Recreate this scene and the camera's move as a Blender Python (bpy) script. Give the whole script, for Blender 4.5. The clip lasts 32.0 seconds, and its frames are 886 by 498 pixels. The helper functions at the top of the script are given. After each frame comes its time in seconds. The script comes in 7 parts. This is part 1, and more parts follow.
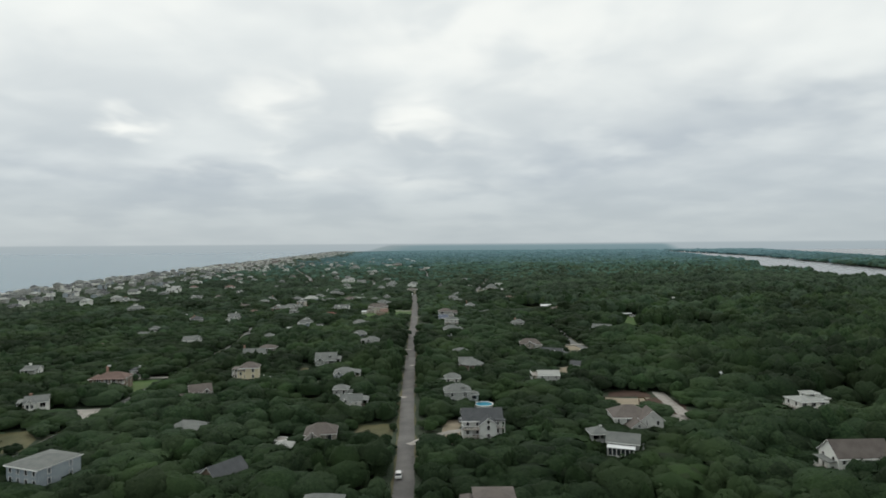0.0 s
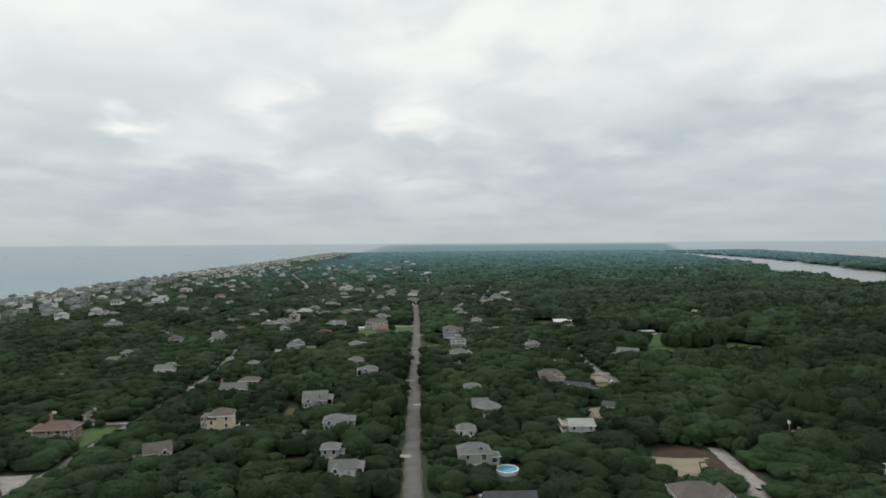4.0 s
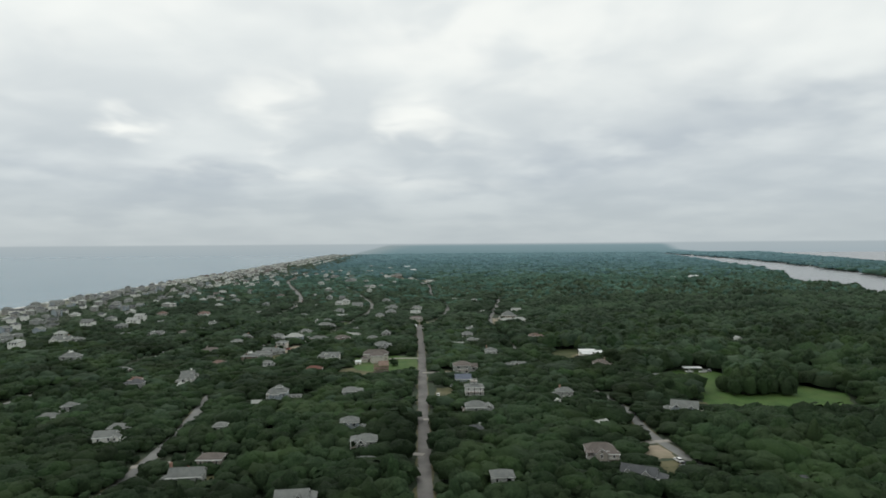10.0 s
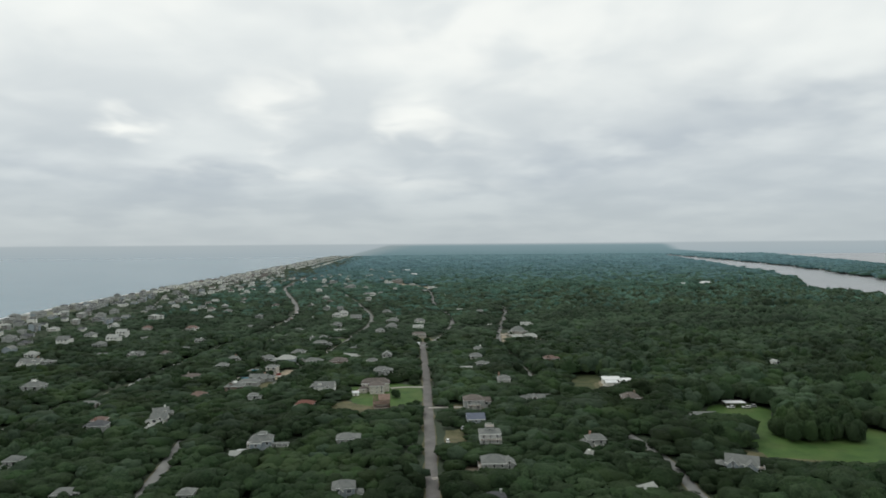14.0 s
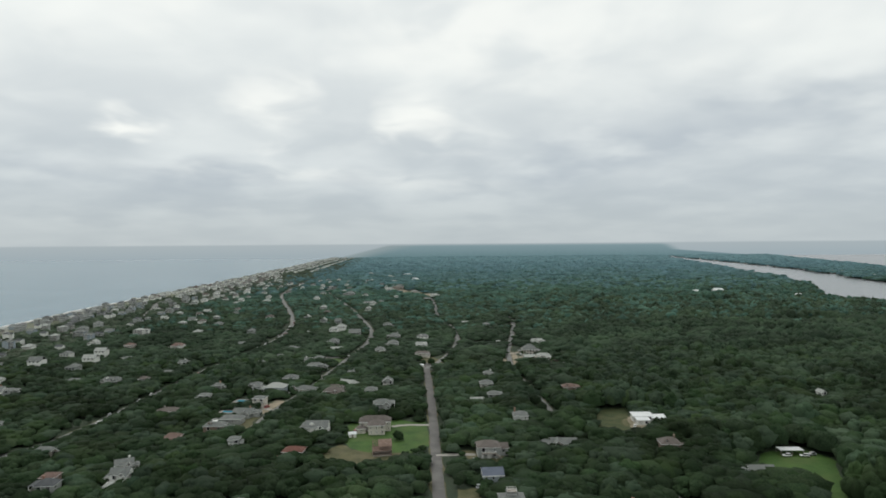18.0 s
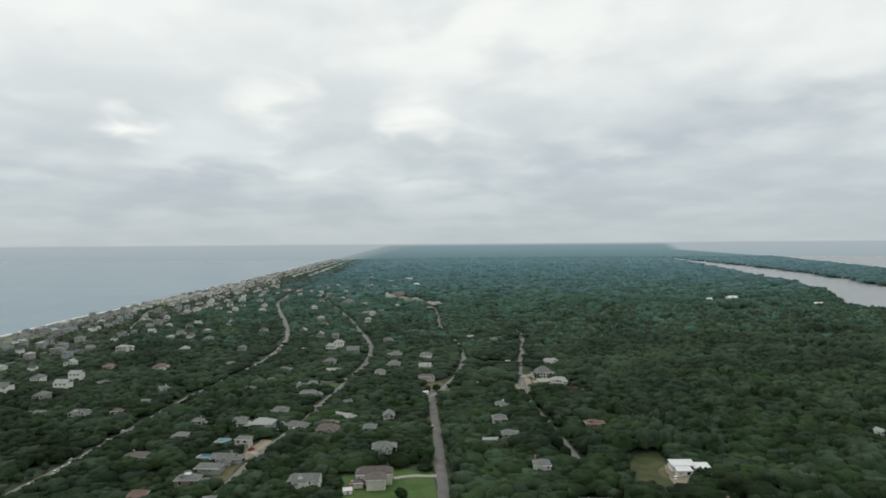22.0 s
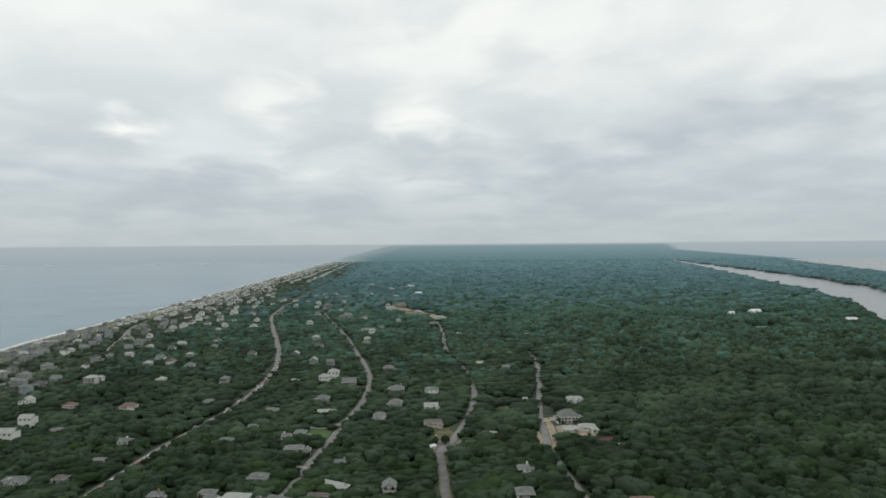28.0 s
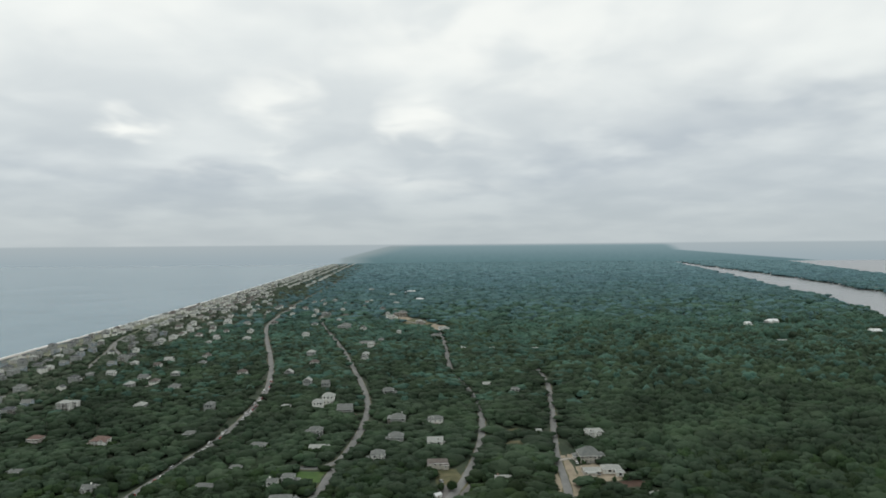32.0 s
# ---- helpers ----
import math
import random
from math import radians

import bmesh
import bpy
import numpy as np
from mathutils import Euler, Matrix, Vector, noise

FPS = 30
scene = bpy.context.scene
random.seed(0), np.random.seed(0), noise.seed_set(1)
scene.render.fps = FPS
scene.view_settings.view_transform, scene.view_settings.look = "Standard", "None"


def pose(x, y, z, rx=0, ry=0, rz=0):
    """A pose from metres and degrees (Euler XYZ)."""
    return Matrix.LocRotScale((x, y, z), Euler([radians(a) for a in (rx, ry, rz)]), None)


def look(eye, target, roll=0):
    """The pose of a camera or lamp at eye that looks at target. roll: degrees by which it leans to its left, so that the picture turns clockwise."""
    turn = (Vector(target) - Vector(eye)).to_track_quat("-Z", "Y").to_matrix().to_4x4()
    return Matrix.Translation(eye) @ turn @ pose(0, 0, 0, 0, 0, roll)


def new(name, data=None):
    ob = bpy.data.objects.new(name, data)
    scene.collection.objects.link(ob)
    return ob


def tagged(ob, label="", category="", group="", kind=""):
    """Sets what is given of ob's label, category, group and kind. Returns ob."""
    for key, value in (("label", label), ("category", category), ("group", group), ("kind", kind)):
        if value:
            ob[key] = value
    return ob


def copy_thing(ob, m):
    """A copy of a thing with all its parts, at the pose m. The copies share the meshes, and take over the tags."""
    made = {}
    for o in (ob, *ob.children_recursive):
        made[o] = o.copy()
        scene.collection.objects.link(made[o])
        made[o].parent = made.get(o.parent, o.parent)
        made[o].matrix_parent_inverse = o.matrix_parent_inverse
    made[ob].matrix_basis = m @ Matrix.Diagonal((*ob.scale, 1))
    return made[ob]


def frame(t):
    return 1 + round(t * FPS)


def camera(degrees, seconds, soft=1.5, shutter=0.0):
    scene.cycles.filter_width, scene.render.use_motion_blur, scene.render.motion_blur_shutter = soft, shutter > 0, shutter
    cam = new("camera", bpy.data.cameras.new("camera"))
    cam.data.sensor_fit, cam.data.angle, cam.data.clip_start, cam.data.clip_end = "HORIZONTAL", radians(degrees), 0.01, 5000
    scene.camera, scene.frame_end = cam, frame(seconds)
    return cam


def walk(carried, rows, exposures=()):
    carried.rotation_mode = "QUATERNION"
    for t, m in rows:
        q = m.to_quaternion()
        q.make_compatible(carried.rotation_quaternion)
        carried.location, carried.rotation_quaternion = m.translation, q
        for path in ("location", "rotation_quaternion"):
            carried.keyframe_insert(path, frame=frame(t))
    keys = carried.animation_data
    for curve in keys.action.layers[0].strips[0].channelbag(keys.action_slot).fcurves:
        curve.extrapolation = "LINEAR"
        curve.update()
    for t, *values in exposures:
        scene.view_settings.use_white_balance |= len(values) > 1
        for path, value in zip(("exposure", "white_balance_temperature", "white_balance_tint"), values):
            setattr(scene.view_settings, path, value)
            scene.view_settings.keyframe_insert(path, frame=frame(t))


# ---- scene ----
# ---- camera ----
cam = camera(72.0, 32.0, soft=1.75)
PATH = [
    (0, (0.00, 0.00, 66.00), (34.73, 999.36, 57.09), -0.397),
    (2, (-1.45, 23.58, 70.30), (34.08, 1022.91, 61.39), -0.402),
    (4, (-2.97, 47.50, 74.86), (33.17, 1046.81, 65.95), -0.406),
    (6, (-4.55, 71.72, 79.66), (32.03, 1071.01, 70.76), -0.410),
    (8, (-6.17, 96.21, 84.68), (30.70, 1095.49, 75.81), -0.414),
    (10, (-7.82, 120.96, 89.90), (29.19, 1120.24, 81.07), -0.418),
    (12, (-9.48, 145.94, 95.32), (27.56, 1145.21, 86.53), -0.422),
    (14, (-11.13, 171.12, 100.91), (25.82, 1170.40, 92.17), -0.426),
    (16, (-12.76, 196.47, 106.65), (24.01, 1195.76, 97.98), -0.431),
    (18, (-14.34, 221.98, 112.54), (22.16, 1221.28, 103.94), -0.435),
    (20, (-15.87, 247.62, 118.55), (20.30, 1246.93, 110.04), -0.439),
    (22, (-17.33, 273.35, 124.67), (18.47, 1272.68, 116.25), -0.443),
    (24, (-18.70, 299.17, 130.89), (16.70, 1298.51, 122.57), -0.447),
    (26, (-19.96, 325.03, 137.18), (15.01, 1324.39, 128.98), -0.451),
    (28, (-21.11, 350.92, 143.53), (13.44, 1350.29, 135.46), -0.455),
    (30, (-22.11, 376.81, 149.93), (12.02, 1376.20, 141.99), -0.460),
    (32, (-22.96, 402.68, 156.36), (10.78, 1402.08, 148.56), -0.464),
]
walk(cam, [(t, look(eye, target, roll)) for t, eye, target, roll in PATH])

# ---- world and sun: a closed overcast sky over a hazy horizon ----
world = bpy.data.worlds.new("overcast_sky")
scene.world = world
world.use_nodes = True
wt = world.node_tree
wt.nodes.clear()


def link(tree, a, b):
    tree.links.new(a, b)


def nmath(tree, op, a, b=None, clamp=False):
    n = tree.nodes.new("ShaderNodeMath")
    n.operation, n.use_clamp = op, clamp
    for i, v in enumerate((a, b)):
        if v is None:
            continue
        if isinstance(v, (int, float)):
            n.inputs[i].default_value = v
        else:
            link(tree, v, n.inputs[i])
    return n.outputs[0]


def nmix(tree, fac, a, b):
    n = tree.nodes.new("ShaderNodeMix")
    n.data_type = "RGBA"
    for i, v in ((0, fac), (6, a), (7, b)):
        if isinstance(v, (int, float)):
            n.inputs[i].default_value = v
        elif isinstance(v, tuple):
            n.inputs[i].default_value = (*v, 1)
        else:
            link(tree, v, n.inputs[i])
    return n.outputs[2]


def nnoise(tree, vec, scale, detail=4.0, rough=0.55, distort=0.0):
    n = tree.nodes.new("ShaderNodeTexNoise")
    n.inputs["Scale"].default_value, n.inputs["Detail"].default_value = scale, detail
    n.inputs["Roughness"].default_value, n.inputs["Distortion"].default_value = rough, distort
    if vec is not None:
        link(tree, vec, n.inputs["Vector"])
    return n.outputs["Fac"]


def nramp(tree, fac, lo, hi):
    n = tree.nodes.new("ShaderNodeMapRange")
    n.interpolation_type = "SMOOTHSTEP"
    n.inputs["From Min"].default_value, n.inputs["From Max"].default_value = lo, hi
    link(tree, fac, n.inputs["Value"])
    return n.outputs["Result"]


def build_sky():
    coord = wt.nodes.new("ShaderNodeTexCoord").outputs["Generated"]
    sep = wt.nodes.new("ShaderNodeSeparateXYZ")
    link(wt, coord, sep.inputs[0])
    dx, dy, dz = sep.outputs
    bearing = nmath(wt, "ARCTAN2", dx, dy)
    # the cloud deck seen in perspective: towards the horizon its forms flatten into streaks
    up = nmath(wt, "ADD", nmath(wt, "MAXIMUM", dz, 0.0), 0.22)
    deck = wt.nodes.new("ShaderNodeCombineXYZ")
    link(wt, nmath(wt, "DIVIDE", dx, up), deck.inputs[0])
    link(wt, nmath(wt, "DIVIDE", dy, up), deck.inputs[1])
    deck.inputs[2].default_value = 3.7
    big = nnoise(wt, deck.outputs[0], 1.3, 2, 0.45, 0.3)
    mid = nnoise(wt, deck.outputs[0], 3.4, 3, 0.45, 0.3)
    warp = nnoise(wt, deck.outputs[0], 2.6, 3, 0.5, 0.0)
    body = nmath(wt, "ADD", nmath(wt, "MULTIPLY", big, 0.6), nmath(wt, "MULTIPLY", mid, 0.4))
    thin = nramp(wt, body, 0.33, 0.67)
    low = nmix(wt, thin, (0.505, 0.565, 0.605), (0.69, 0.745, 0.762))
    top = nmix(wt, thin, (0.77, 0.815, 0.815), (0.96, 0.99, 0.955))
    cloud = nmix(wt, nramp(wt, dz, 0.05, 0.34), low, top)
    # heavier banks and thin places of the deck: bearing, elevation, half width, half height (degrees), strength, brighter or darker
    for az, el, hw, hh, gain, bright in (
            (-24.6, 10.6, 2.4, 1.5, 0.95, True), (-13.5, 12.6, 2.8, 2.2, 0.75, True), (-0.2, 12.5, 2.4, 2.4, 0.85, True), (-11.0, 9.3, 4.0, 1.2, 0.45, True),
            (-22.0, 20.0, 4.2, 2.6, 0.6, True), (9.0, 19.5, 13.0, 3.6, 0.7, True), (-31.0, 16.0, 4.5, 3.2, 0.35, True), (-16.0, 6.6, 9.0, 0.7, 0.40, True),
            (2.5, 9.8, 5.0, 1.0, 0.45, True), (24.0, 17.0, 7.0, 2.2, 0.35, True), (0.0, 5.6, 5.0, 0.6, 0.30, True), (-17.0, 3.6, 2.6, 0.6, 0.3, True),
            (-24.0, 4.6, 9.0, 2.4, 0.85, False), (-6.0, 4.5, 3.0, 1.5, 0.45, False), (7.5, 14.2, 5.0, 1.5, 0.45, False), (-29.0, 12.6, 3.5, 1.5, 0.4, False),
            (-5.0, 17.5, 4.0, 2.4, 0.30, False), (25.0, 6.5, 17.0, 5.0, 0.75, False), (32.0, 13.5, 8.0, 1.6, 0.35, False), (-12.0, 20.5, 5.0, 1.2, 0.3, False)):
        du = nmath(wt, "DIVIDE", nmath(wt, "SUBTRACT", bearing, radians(az)), radians(hw))
        dv = nmath(wt, "DIVIDE", nmath(wt, "SUBTRACT", dz, math.sin(radians(el))), radians(hh))
        gap = nmath(wt, "ADD", nmath(wt, "MULTIPLY", du, du), nmath(wt, "MULTIPLY", dv, dv))
        gap = nmath(wt, "ADD", gap, nmath(wt, "MULTIPLY", nmath(wt, "SUBTRACT", warp, 0.5), 9.0))
        spot = nmath(wt, "MULTIPLY", nmath(wt, "SUBTRACT", 1.0, nramp(wt, gap, -1.2, 2.6)), nmath(wt, "MULTIPLY", nramp(wt, mid if bright else big, 0.34, 0.62), gain * 1.15))
        cloud = nmix(wt, spot, cloud, (0.97, 0.99, 0.95) if bright else (0.475, 0.535, 0.585))
    haze = nmath(wt, "SUBTRACT", 1.0, nramp(wt, dz, -0.01, 0.13))
    air = nmix(wt, nmath(wt, "MULTIPLY", haze, 0.75), cloud, (0.480, 0.538, 0.560))
    # open water and wooded island beyond the last ground, outlines fitted to the camera's view
    fall = nmath(wt, "MULTIPLY", nmath(wt, "MINIMUM", dz, 0.0), -1 / 0.022)
    west = nmath(wt, "ADD", bearing, nmath(wt, "MULTIPLY", nmath(wt, "MINIMUM", fall, 1.0), radians(5.0)))
    east = nmath(wt, "SUBTRACT", bearing, nmath(wt, "MULTIPLY", fall, radians(2.0)))
    east = nmath(wt, "SUBTRACT", east, nmath(wt, "MULTIPLY", nmath(wt, "MAXIMUM", nmath(wt, "SUBTRACT", fall, 0.5), 0.0), radians(13.0)))
    land = nmath(wt, "MULTIPLY", nramp(wt, west, radians(-3.0), radians(-2.1)), nmath(wt, "SUBTRACT", 1.0, nramp(wt, east, radians(21.3), radians(22.7))))
    # far sea and land pale towards the horizon: haze put into their colour
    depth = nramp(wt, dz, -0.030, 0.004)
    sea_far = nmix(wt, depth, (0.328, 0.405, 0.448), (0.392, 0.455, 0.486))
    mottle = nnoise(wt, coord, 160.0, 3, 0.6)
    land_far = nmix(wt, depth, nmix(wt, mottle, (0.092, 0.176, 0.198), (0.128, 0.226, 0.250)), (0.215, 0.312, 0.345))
    # pale strip behind the ocean beach: houses and coastal haze put into colour
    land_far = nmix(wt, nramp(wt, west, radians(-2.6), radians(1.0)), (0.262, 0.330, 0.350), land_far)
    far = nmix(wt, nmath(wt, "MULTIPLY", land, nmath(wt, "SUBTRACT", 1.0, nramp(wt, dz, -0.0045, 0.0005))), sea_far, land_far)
    below = nmath(wt, "SUBTRACT", 1.0, nramp(wt, dz, -0.0016, 0.0016))
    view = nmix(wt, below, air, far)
    sky = wt.nodes.new("ShaderNodeTexSky")
    sky.sky_type, sky.sun_disc = "NISHITA", False
    sky.sun_elevation, sky.sun_rotation = radians(48), radians(-25)
    clear = wt.nodes.new("ShaderNodeBackground")
    link(wt, sky.outputs[0], clear.inputs[0])
    clear.inputs[1].default_value = 0.06
    closed = wt.nodes.new("ShaderNodeBackground")
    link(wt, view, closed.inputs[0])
    closed.inputs[1].default_value = 1.0
    both = wt.nodes.new("ShaderNodeMixShader")
    both.inputs[0].default_value = 0.96
    link(wt, clear.outputs[0], both.inputs[1])
    link(wt, closed.outputs[0], both.inputs[2])
    out = wt.nodes.new("ShaderNodeOutputWorld")
    link(wt, both.outputs[0], out.inputs[0])


build_sky()
sun = new("sun", bpy.data.lights.new("sun", "SUN"))
sun.data.energy, sun.data.angle, sun.data.color = 0.7, radians(25), (1.0, 0.96, 0.90)
sun.matrix_world = look((-200, 400, 500), (0, 0, 0))


# ---- materials ----
def material(name, dark, light, scale=1.0, fine=8.0, rough=0.8, metal=0.0, bump=0.2, spec=0.3, island=0.0, per_object=0.0, patch=0.0, patch_col=(0, 0, 0), patch_scale=0.02, stands=0.0, tree=0.0, grain=0.45):
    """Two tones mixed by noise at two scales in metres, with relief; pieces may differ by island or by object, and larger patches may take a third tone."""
    m = bpy.data.materials.new(name)
    m.use_nodes = True
    t = m.node_tree
    p = t.nodes["Principled BSDF"]
    geo = t.nodes.new("ShaderNodeNewGeometry")
    pos = geo.outputs["Position"]
    a = nnoise(t, pos, scale, 3)
    b = nnoise(t, pos, fine, 4, 0.62 + 0.4 * max(0, grain - 0.45))
    f = nmath(t, "ADD", nmath(t, "MULTIPLY", a, 1 - grain), nmath(t, "MULTIPLY", b, grain))
    f = nramp(t, f, 0.33 + 0.12 * max(0, grain - 0.45), 0.67 - 0.12 * max(0, grain - 0.45))
    if island:
        f = nmath(t, "ADD", nmath(t, "MULTIPLY", f, 1 - island), nmath(t, "MULTIPLY", geo.outputs["Random Per Island"], island))
    if per_object:
        rnd = t.nodes.new("ShaderNodeObjectInfo").outputs["Random"]
        f = nmath(t, "ADD", nmath(t, "MULTIPLY", f, 1 - per_object), nmath(t, "MULTIPLY", rnd, per_object))
    col = nmix(t, f, dark, light)
    if patch:
        q = nramp(t, nnoise(t, pos, patch_scale, 4), 0.45, 0.68)
        col = nmix(t, nmath(t, "MULTIPLY", q, patch), col, patch_col)
    if stands:
        hsv = t.nodes.new("ShaderNodeHueSaturation")
        tone = nmath(t, "ADD", 1 - stands, nmath(t, "MULTIPLY", nramp(t, nnoise(t, pos, 0.014, 4, 0.6, 0.5), 0.32, 0.68), 2 * stands))
        link(t, tone, hsv.inputs["Value"])
        link(t, col, hsv.inputs["Color"])
        col = hsv.outputs[0]
    if tree:
        # every tree has a green of its own: darker or paler, fresher or more olive
        own = t.nodes.new("ShaderNodeAttribute")
        own.attribute_type, own.attribute_name = "GEOMETRY", "leaf_tone"
        kind = nmath(t, "FRACT", nmath(t, "MULTIPLY", own.outputs["Fac"], 7.31))
        hsv = t.nodes.new("ShaderNodeHueSaturation")
        link(t, nmath(t, "ADD", 0.5 - 0.055 * tree, nmath(t, "MULTIPLY", kind, 0.085 * tree)), hsv.inputs["Hue"])
        link(t, nmath(t, "ADD", 1.0 - 0.5 * tree, nmath(t, "MULTIPLY", nmath(t, "FRACT", nmath(t, "MULTIPLY", own.outputs["Fac"], 3.17)), 0.8 * tree)), hsv.inputs["Saturation"])
        link(t, nmath(t, "ADD", 1.0 - tree, nmath(t, "MULTIPLY", own.outputs["Fac"], 2.0 * tree)), hsv.inputs["Value"])
        link(t, col, hsv.inputs["Color"])
        col = hsv.outputs[0]
    link(t, col, p.inputs["Base Color"])
    p.inputs["Roughness"].default_value, p.inputs["Metallic"].default_value = rough, metal
    p.inputs["Specular IOR Level"].default_value = spec
    if bump:
        bn = t.nodes.new("ShaderNodeBump")
        bn.inputs["Strength"].default_value, bn.inputs["Distance"].default_value = bump, 0.5 / fine
        link(t, b, bn.inputs["Height"])
        link(t, bn.outputs[0], p.inputs["Normal"])
    return m


# strong fine grain puts light and dark of leaf clumps into the colour
OAK = material("oak_leaves", (0.0118, 0.0241, 0.0119), (0.0310, 0.0525, 0.0238), 0.10, 1.3, 0.85, bump=1.0, spec=0.06, island=0.07, patch=0.6, patch_col=(0.0356, 0.0604, 0.0228), patch_scale=0.022, stands=0.40, tree=0.2, grain=0.82)
OAK_TREE = material("oak_leaves_single", (0.0116, 0.0239, 0.0117), (0.0304, 0.0523, 0.0235), 0.10, 1.3, 0.85, bump=1.0, spec=0.06, island=0.04, per_object=0.28, patch=0.6, patch_col=(0.0349, 0.0594, 0.0218), patch_scale=0.022, stands=0.25, tree=0.2, grain=0.82)
# woods in five steps, distance haze put into the leaf colour
HAZED_WOODS_1 = material("maritime_woods", (0.0220, 0.0392, 0.0241), (0.0449, 0.0687, 0.0409), 0.07, 1.1, 0.85, bump=0.5, spec=0.06, island=0.14, patch=0.6, patch_col=(0.0468, 0.0738, 0.0405), patch_scale=0.010, stands=0.3, tree=0.17, grain=0.6)
HAZED_WOODS_2 = material("mixed_woods", (0.0365, 0.0781, 0.0603), (0.0627, 0.1161, 0.0891), 0.04, 0.6, 0.85, bump=0.5, spec=0.06, island=0.14, patch=0.6, patch_col=(0.0678, 0.1182, 0.0795), patch_scale=0.008, stands=0.28, tree=0.13)
HAZED_WOODS_3 = material("young_pine_woods", (0.0605, 0.1195, 0.1223), (0.0929, 0.1630, 0.1679), 0.03, 0.3, 0.9, bump=0.6, spec=0.05, island=0.14, patch=0.5, patch_col=(0.0788, 0.1456, 0.1256), patch_scale=0.006, stands=0.24, tree=0.10)
# olive-grey scrub, its colour also lightened to carry the haze along the coast
HAZED_SCRUB = material("coastal_scrub", (0.0379, 0.0576, 0.0371), (0.0805, 0.1056, 0.0717), 0.05, 0.9, 0.9, bump=0.7, spec=0.05, island=0.2, patch=0.5, patch_col=(0.1035, 0.1176, 0.0870), patch_scale=0.02, stands=0.25, tree=0.17)
HAZED_WOODS_4 = material("pine_woods", (0.0770, 0.1478, 0.1667), (0.1144, 0.1949, 0.2173), 0.02, 0.2, 0.9, bump=0.5, spec=0.05, island=0.15, patch=0.5, patch_col=(0.0858, 0.1702, 0.1690), patch_scale=0.005, stands=0.20, tree=0.08)
HAZED_WOODS_5 = material("far_pine_woods", (0.1100, 0.2002, 0.2215), (0.1430, 0.2354, 0.2576), 0.01, 0.06, 0.9, bump=0.3, spec=0.05, island=0.12, patch=0.3, patch_col=(0.1298, 0.2178, 0.2350), patch_scale=0.003, stands=0.13, tree=0.05)
DUNE = material("dune_scrub", (0.0653, 0.0870, 0.0522), (0.1377, 0.1522, 0.1015), 0.06, 0.9, 0.9, bump=0.3, patch=0.6, patch_col=(0.2248, 0.2175, 0.1668), patch_scale=0.04)
BARK = material("oak_bark", (0.06, 0.05, 0.04), (0.14, 0.12, 0.10), 2, 12, 0.9)
LITTER = material("forest_floor", (0.022, 0.036, 0.020), (0.042, 0.060, 0.034), 0.08, 0.9, 0.9, bump=0.6, patch=0.5, patch_col=(0.046, 0.056, 0.032), patch_scale=0.03)
SAND = material("sand", (0.22, 0.185, 0.135), (0.33, 0.28, 0.21), 0.15, 2.5, 0.9, bump=0.15, patch=0.5, patch_col=(0.14, 0.13, 0.075), patch_scale=0.09)
SOIL = material("bare_soil", (0.045, 0.026, 0.019), (0.085, 0.052, 0.038), 0.15, 1.5, 0.9, bump=0.3)
BEACH = material("beach_sand", (0.30, 0.285, 0.25), (0.41, 0.39, 0.355), 0.05, 0.8, 0.85, bump=0.1)
ASPHALT = material("worn_asphalt", (0.10, 0.097, 0.093), (0.155, 0.148, 0.141), 0.12, 3.0, 0.85, bump=0.1, patch=0.5, patch_col=(0.195, 0.190, 0.178), patch_scale=0.09)
# paler asphalt for the lay-by and every road but street_1
PALE_ASPHALT = material("pale_asphalt", (0.132, 0.135, 0.130), (0.200, 0.203, 0.196), 0.12, 3.0, 0.85, bump=0.1, patch=0.4, patch_col=(0.24, 0.237, 0.225), patch_scale=0.05)
CONCRETE = material("pale_concrete", (0.25, 0.235, 0.21), (0.36, 0.34, 0.31), 0.3, 3.0, 0.85, bump=0.1)
GRASS = material("lawn_grass", (0.028, 0.072, 0.012), (0.062, 0.120, 0.024), 0.12, 2.0, 0.85, bump=0.3, patch=0.4, patch_col=(0.085, 0.102, 0.034), patch_scale=0.05)
FIELD = material("rough_field_grass", (0.030, 0.046, 0.016), (0.066, 0.076, 0.030), 0.12, 2.0, 0.9, bump=0.3, patch=0.4, patch_col=(0.10, 0.092, 0.045), patch_scale=0.06)
DRY = material("dry_grass", (0.055, 0.062, 0.028), (0.125, 0.115, 0.058), 0.12, 2.0, 0.9, bump=0.3, patch=0.5, patch_col=(0.17, 0.145, 0.09), patch_scale=0.08)
FOAM = material("surf_foam", (0.55, 0.57, 0.57), (0.80, 0.81, 0.80), 0.08, 0.6, 0.7, bump=0.3)
WOOD = material("weathered_deck_wood", (0.20, 0.17, 0.14), (0.34, 0.30, 0.26), 0.6, 7, 0.85)
TRIM = material("white_trim", (0.62, 0.62, 0.60), (0.76, 0.76, 0.74), 0.8, 9, 0.6, bump=0.05)
RUBBER = material("tyre_rubber", (0.02, 0.02, 0.02), (0.04, 0.04, 0.04), 4, 20, 0.8)
DIGGER = material("dusty_orange_paint", (0.075, 0.045, 0.022), (0.14, 0.085, 0.04), 1.0, 9, 0.6, bump=0.1)
RAW = material("raw_timber_boards", (0.185, 0.125, 0.10), (0.30, 0.215, 0.175), 0.8, 8, 0.85)
BRICK = material("chimney_brick", (0.22, 0.12, 0.09), (0.36, 0.22, 0.17), 1.5, 9, 0.85)


